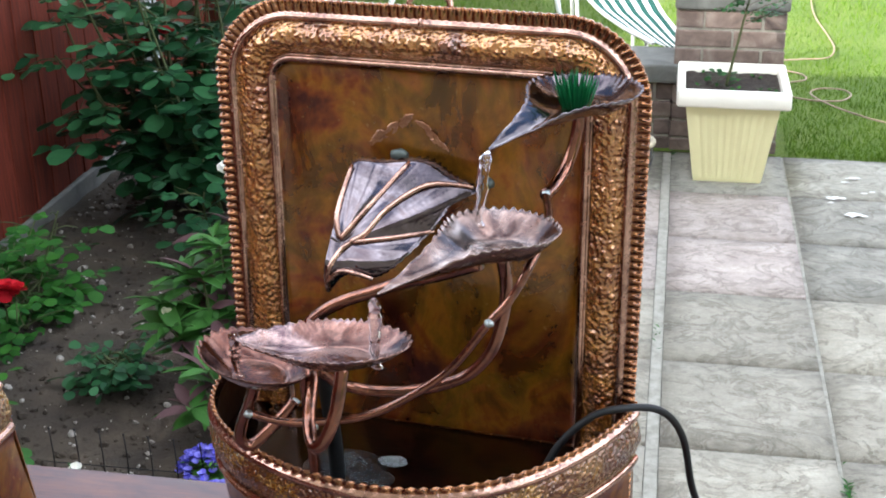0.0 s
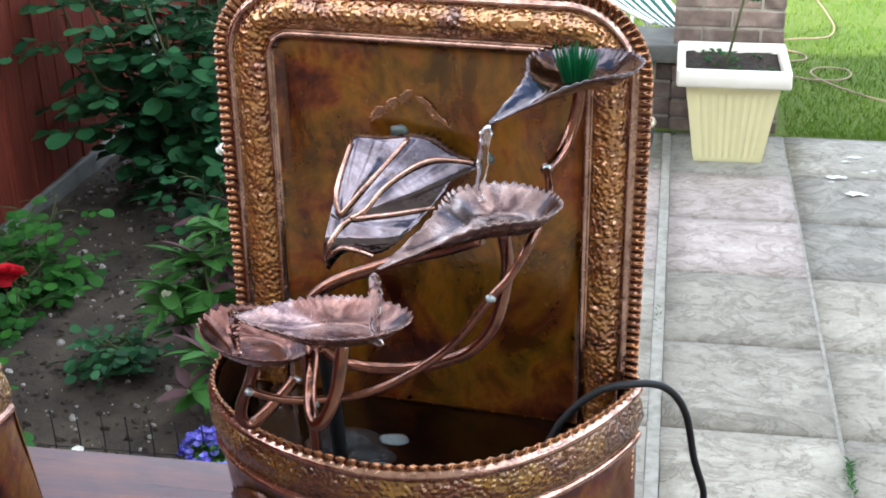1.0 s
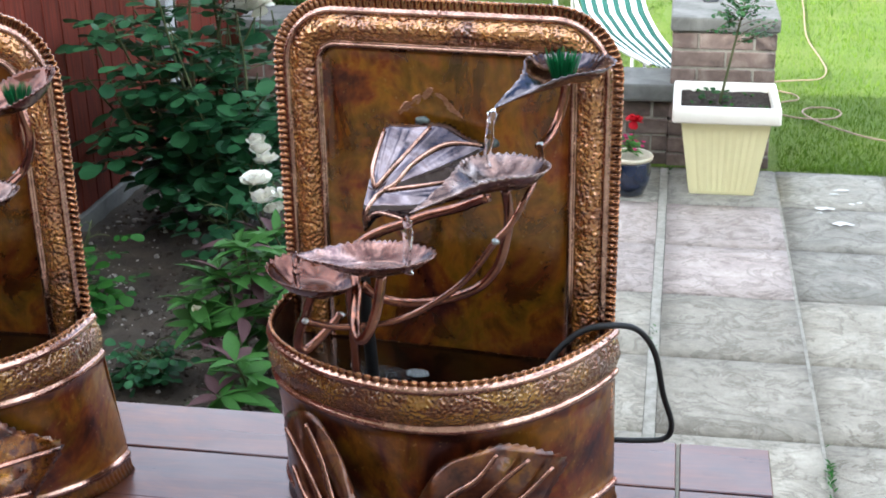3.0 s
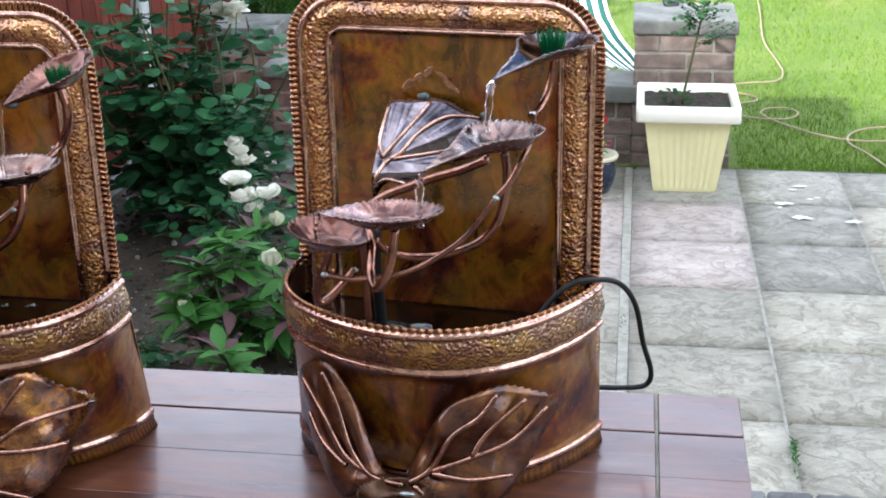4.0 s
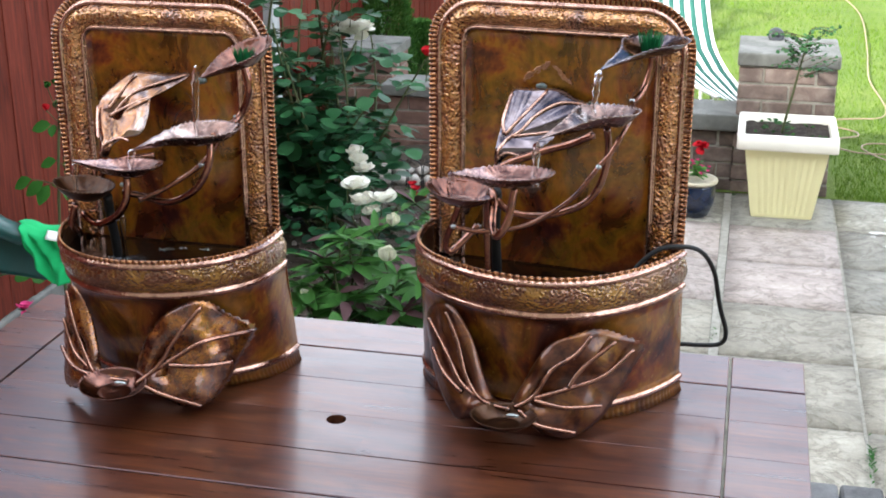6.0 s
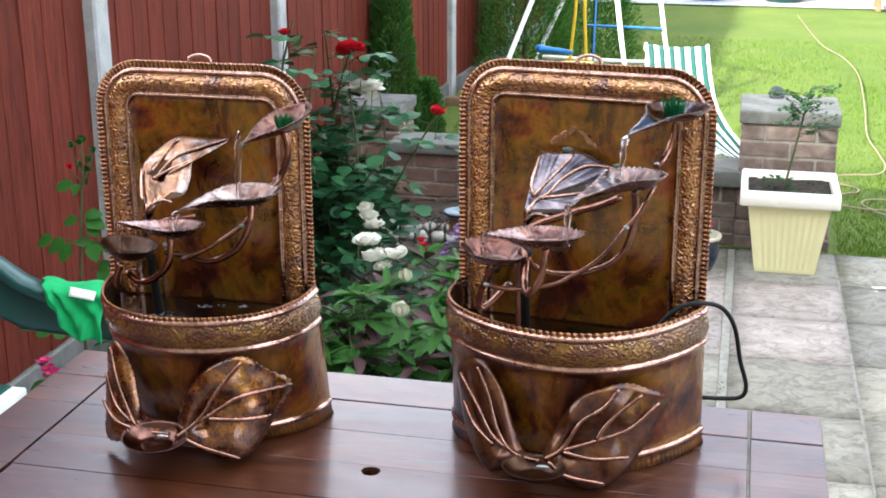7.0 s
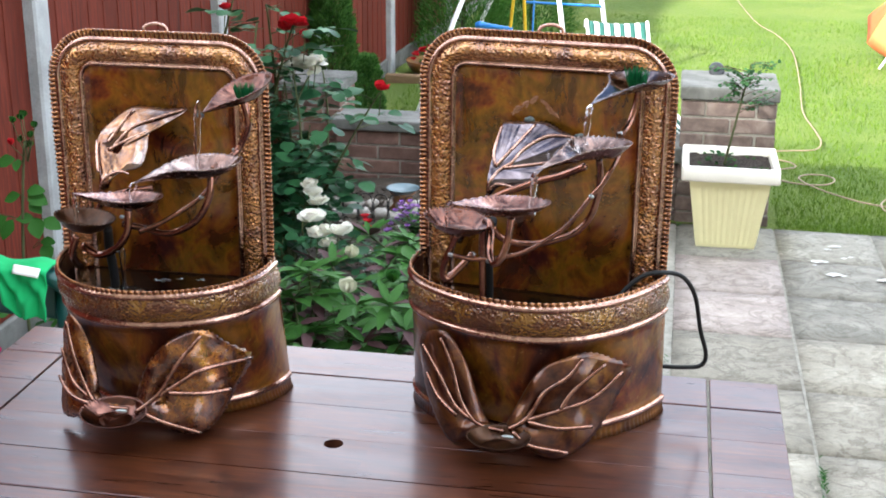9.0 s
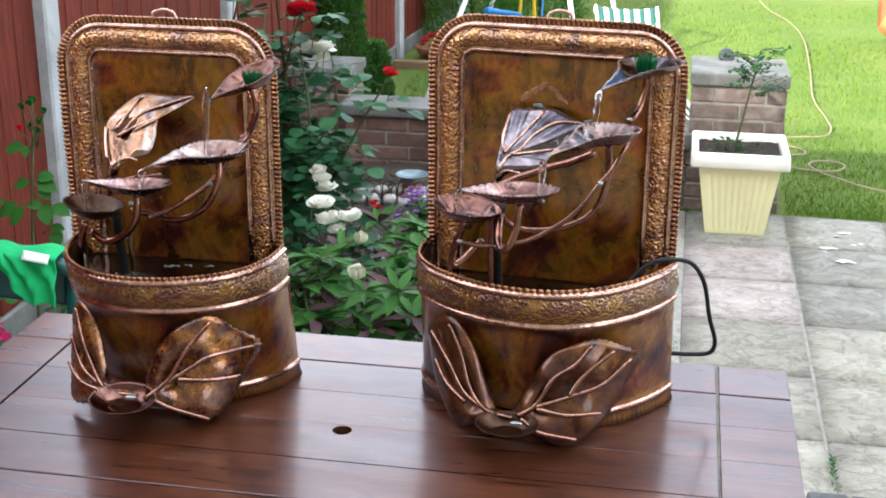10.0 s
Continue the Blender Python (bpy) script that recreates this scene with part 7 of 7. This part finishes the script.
def flower_mat(name, centre, rx, ry, height, count, petal, leaf, seed, label, category, psize=0.011, leaf_size=0.03):
    """A low cushion of small flowers over leaves."""
    rng = random.Random(seed)
    t = thing(name, pose(*centre), label, category)
    pm, lm = [], []
    for _ in range(count):
        a, r = rng.uniform(0, 6.28), math.sqrt(rng.random())
        p = Vector((rx * r * math.cos(a), ry * r * math.sin(a), height * (1 - 0.6 * r * r) * rng.uniform(0.6, 1.05)))
        for k in range(5):
            b = 2 * math.pi * k / 5 + rng.uniform(-0.3, 0.3)
            pm.append(leaf_at(p, (math.cos(b), math.sin(b), 0.3), (0, 0, 1), psize * rng.uniform(0.8, 1.3)))
        for k in range(3):
            b = rng.uniform(0, 6.28)
            lm.append(leaf_at(p * rng.uniform(0.3, 0.95), (math.cos(b), math.sin(b), rng.uniform(0, 0.8)), (0, 0, 1), leaf_size * rng.uniform(0.6, 1.2)))
    v, q = bulk(ROUND, pm)
    tagged(obj("blossom", mesh_of("blossom", v, q, petal), t), kind="stuff")
    v, q = bulk(SLIM, lm)
    tagged(obj("foliage", mesh_of("foliage", v, q, leaf), t), kind="stuff")
    return t


flower_mat("lobelia", (-0.855, 2.45, 0.03), 0.12, 0.08, 0.1, 170, BLUEPETAL, YEW, 51, "low cushion of bright blue lobelia flowers", "lobelia")
flower_mat("bedding_flower", (-1.2, 2.36, 0.04), 0.03, 0.02, 0.05, 7, WHITEPETAL, FRESHLEAF, 52, "small white bedding flowers in the soil", "flower", 0.014)
flower_mat("purple_flower", (-0.95, 4.4, 0.04), 0.16, 0.1, 0.2, 55, PURPLEPETAL, FRESHLEAF, 53, "mauve flower clump near the wall", "flower", 0.014, 0.05)
flower_mat("red_flower", (-1.15, 4.2, 0.04), 0.06, 0.05, 0.22, 5, REDPETAL, FRESHLEAF, 54, "small red flower in the bed", "flower", 0.022, 0.05)
flower_mat("pink_flower", (-1.79, 2.36, 0.04), 0.07, 0.06, 0.31, 60, PINKPETAL, FRESHLEAF, 55, "bright pink flowers by the foot of the fence", "flower", 0.022, 0.04)
flower_mat("white_flower", (-1.76, 2.3, 0.04), 0.05, 0.05, 0.29, 9, WHITEPETAL, FRESHLEAF, 56, "small white flowers by the foot of the fence", "flower", 0.018, 0.05)
geranium = flower_mat("geranium", (-0.012, 4.72, 0.15), 0.06, 0.06, 0.1, 20, PINKPETAL, YEW, 57, "leafy green plant with a pink-red flower in the pot", "geranium", 0.008, 0.05)
v, q = bulk(ROUND, petals(Vector((0.012, -0.02, 0.16)), 0.035, 8, random.Random(3), 3, 1.2))
obj("flower_head", mesh_of("flower_head", v, q, REDPETAL), geranium, "round red flower head")
tube("flower_stalk", [(0, 0, 0.02), (0.008, -0.012, 0.1), (0.012, -0.02, 0.16)], 0.002, STEM, geranium)
flower_mat("lime_plant", (-0.97, 5.28, 0.14), 0.1, 0.08, 0.2, 60, YEW, FRESHLEAF, 58, "lime-green bushy plant in the terracotta pot", "plant", 0.02, 0.05)
flower_mat("far_flower", (-1.62, 8.35, 0.06), 0.15, 0.12, 0.14, 26, REDPETAL, YEW, 59, "red flowers in the far bowl", "flower", 0.025, 0.05)


def conifer(place, radius, height, count, seed, label, material, shape=0.7):
    """A columnar evergreen: a trunk and many small upright sprays with an uneven outline."""
    rng = random.Random(seed)
    t = thing("conifer", pose(*place), label, "conifer")
    tube("trunk", [(0, 0, -0.02), (0.01, 0, height * 0.5), (0, 0.01, height * 0.93)], [0.02, 0.014, 0.004], WOODSTEM, t, "thin brown trunk")
    ms = []
    for _ in range(count):
        h = rng.random() ** 0.85
        a = rng.uniform(0, 6.28)
        lump = 1 + 0.34 * noise.noise(Vector((math.cos(a) * 2, math.sin(a) * 2, h * 7 + seed))) + 0.1 * noise.noise(Vector((math.cos(a) * 6, math.sin(a) * 6, h * 18 + seed)))
        r = radius * (1 - h ** 1.6 * shape) * min(1, 0.55 + h * 4) * lump * (0.72 + 0.3 * rng.random())
        p = (r * math.cos(a), r * math.sin(a), 0.02 + h * height)
        w = Vector((math.cos(a) * 0.7, math.sin(a) * 0.7, 0.9)) + Vector((rng.uniform(-0.4, 0.4), rng.uniform(-0.4, 0.4), rng.uniform(-0.3, 0.3)))
        ms.append(leaf_at(p, w, (-math.cos(a), -math.sin(a), 0.3), rng.uniform(0.018, 0.036), rng.uniform(-1, 1)))
    v, q = bulk(NEEDLE, ms)
    tagged(obj("crown", mesh_of("crown", v, q, material), t, "dense dark green sprays"), kind="stuff")
    return t


conifer((-1.86, 6.45, -0.02), 0.17, 1.15, 19000, 61, "dark green columnar conifer against the fence", CONIFER)
conifer((-1.72, 6.62, -0.02), 0.13, 0.42, 9000, 62, "short rounded green conifer beside the taller one", CONIFER, 0.5)
conifer((-1.55, 9.2, -0.02), 0.42, 0.95, 20000, 63, "spreading dark green shrub in the far corner", YEW, 0.55)
conifer((-1.1, 9.9, -0.02), 0.4, 0.8, 15000, 64, "bushy green shrub behind the swing", YEW, 0.55)

# lawn blades
rng = np.random.default_rng(7)
N = 60000
y = 5.1 + 6.5 * rng.random(N) ** 1.7
x = -1.7 + (3.6 + 0.25 * (y - 5)) * rng.random(N)
keep = ~((x < 0.6) & (y < 5.92) & (x > -2)) | (y > 5.95)
x, y = x[keep], y[keep]
n = len(x)
h = 0.01 + 0.016 * rng.random(n)
a, lx, ly = rng.uniform(0, np.pi, n), rng.normal(0, 0.012, n), rng.normal(0, 0.012, n)
w = 0.0022 + 0.002 * rng.random(n)
dx, dy = np.cos(a) * w, np.sin(a) * w
vv = np.empty((n, 3, 3))
vv[:, 0] = np.c_[x - dx, y - dy, np.full(n, -0.02)]
vv[:, 1] = np.c_[x + dx, y + dy, np.full(n, -0.02)]
vv[:, 2] = np.c_[x + lx, y + ly, h - 0.005]
me = bpy.data.meshes.new("grass_blades")
me.from_pydata(vv.reshape(-1, 3).tolist(), [], np.arange(3 * n).reshape(-1, 3).tolist())
me.materials.append(GRASS)
tagged(obj("grass_blades", me), "short mown green grass blades of the lawn", "grass", kind="stuff")
# weeds in the paving joints
ms = []
rngw = random.Random(8)
for (cx, cy, n2) in ((0.583, 2.68, 26), (0.12, 3.45, 10), (0.14, 5.07, 14), (0.3, 5.09, 12), (0.02, 5.09, 12), (0.577, 2.6, 16)):
    for k in range(n2):
        a = rngw.uniform(0, 6.28)
        ms.append(leaf_at((cx + rngw.gauss(0, 0.006), cy + rngw.gauss(0, 0.035), -0.006), (math.cos(a), math.sin(a), 0.9), (0, 0, 1), rngw.uniform(0.01, 0.022)))
v, q = bulk(SLIM, ms)
tagged(obj("joint_weeds", mesh_of("joint_weeds", v, q, FRESHLEAF)), "small green weeds growing in the paving joints", "weeds", kind="stuff")
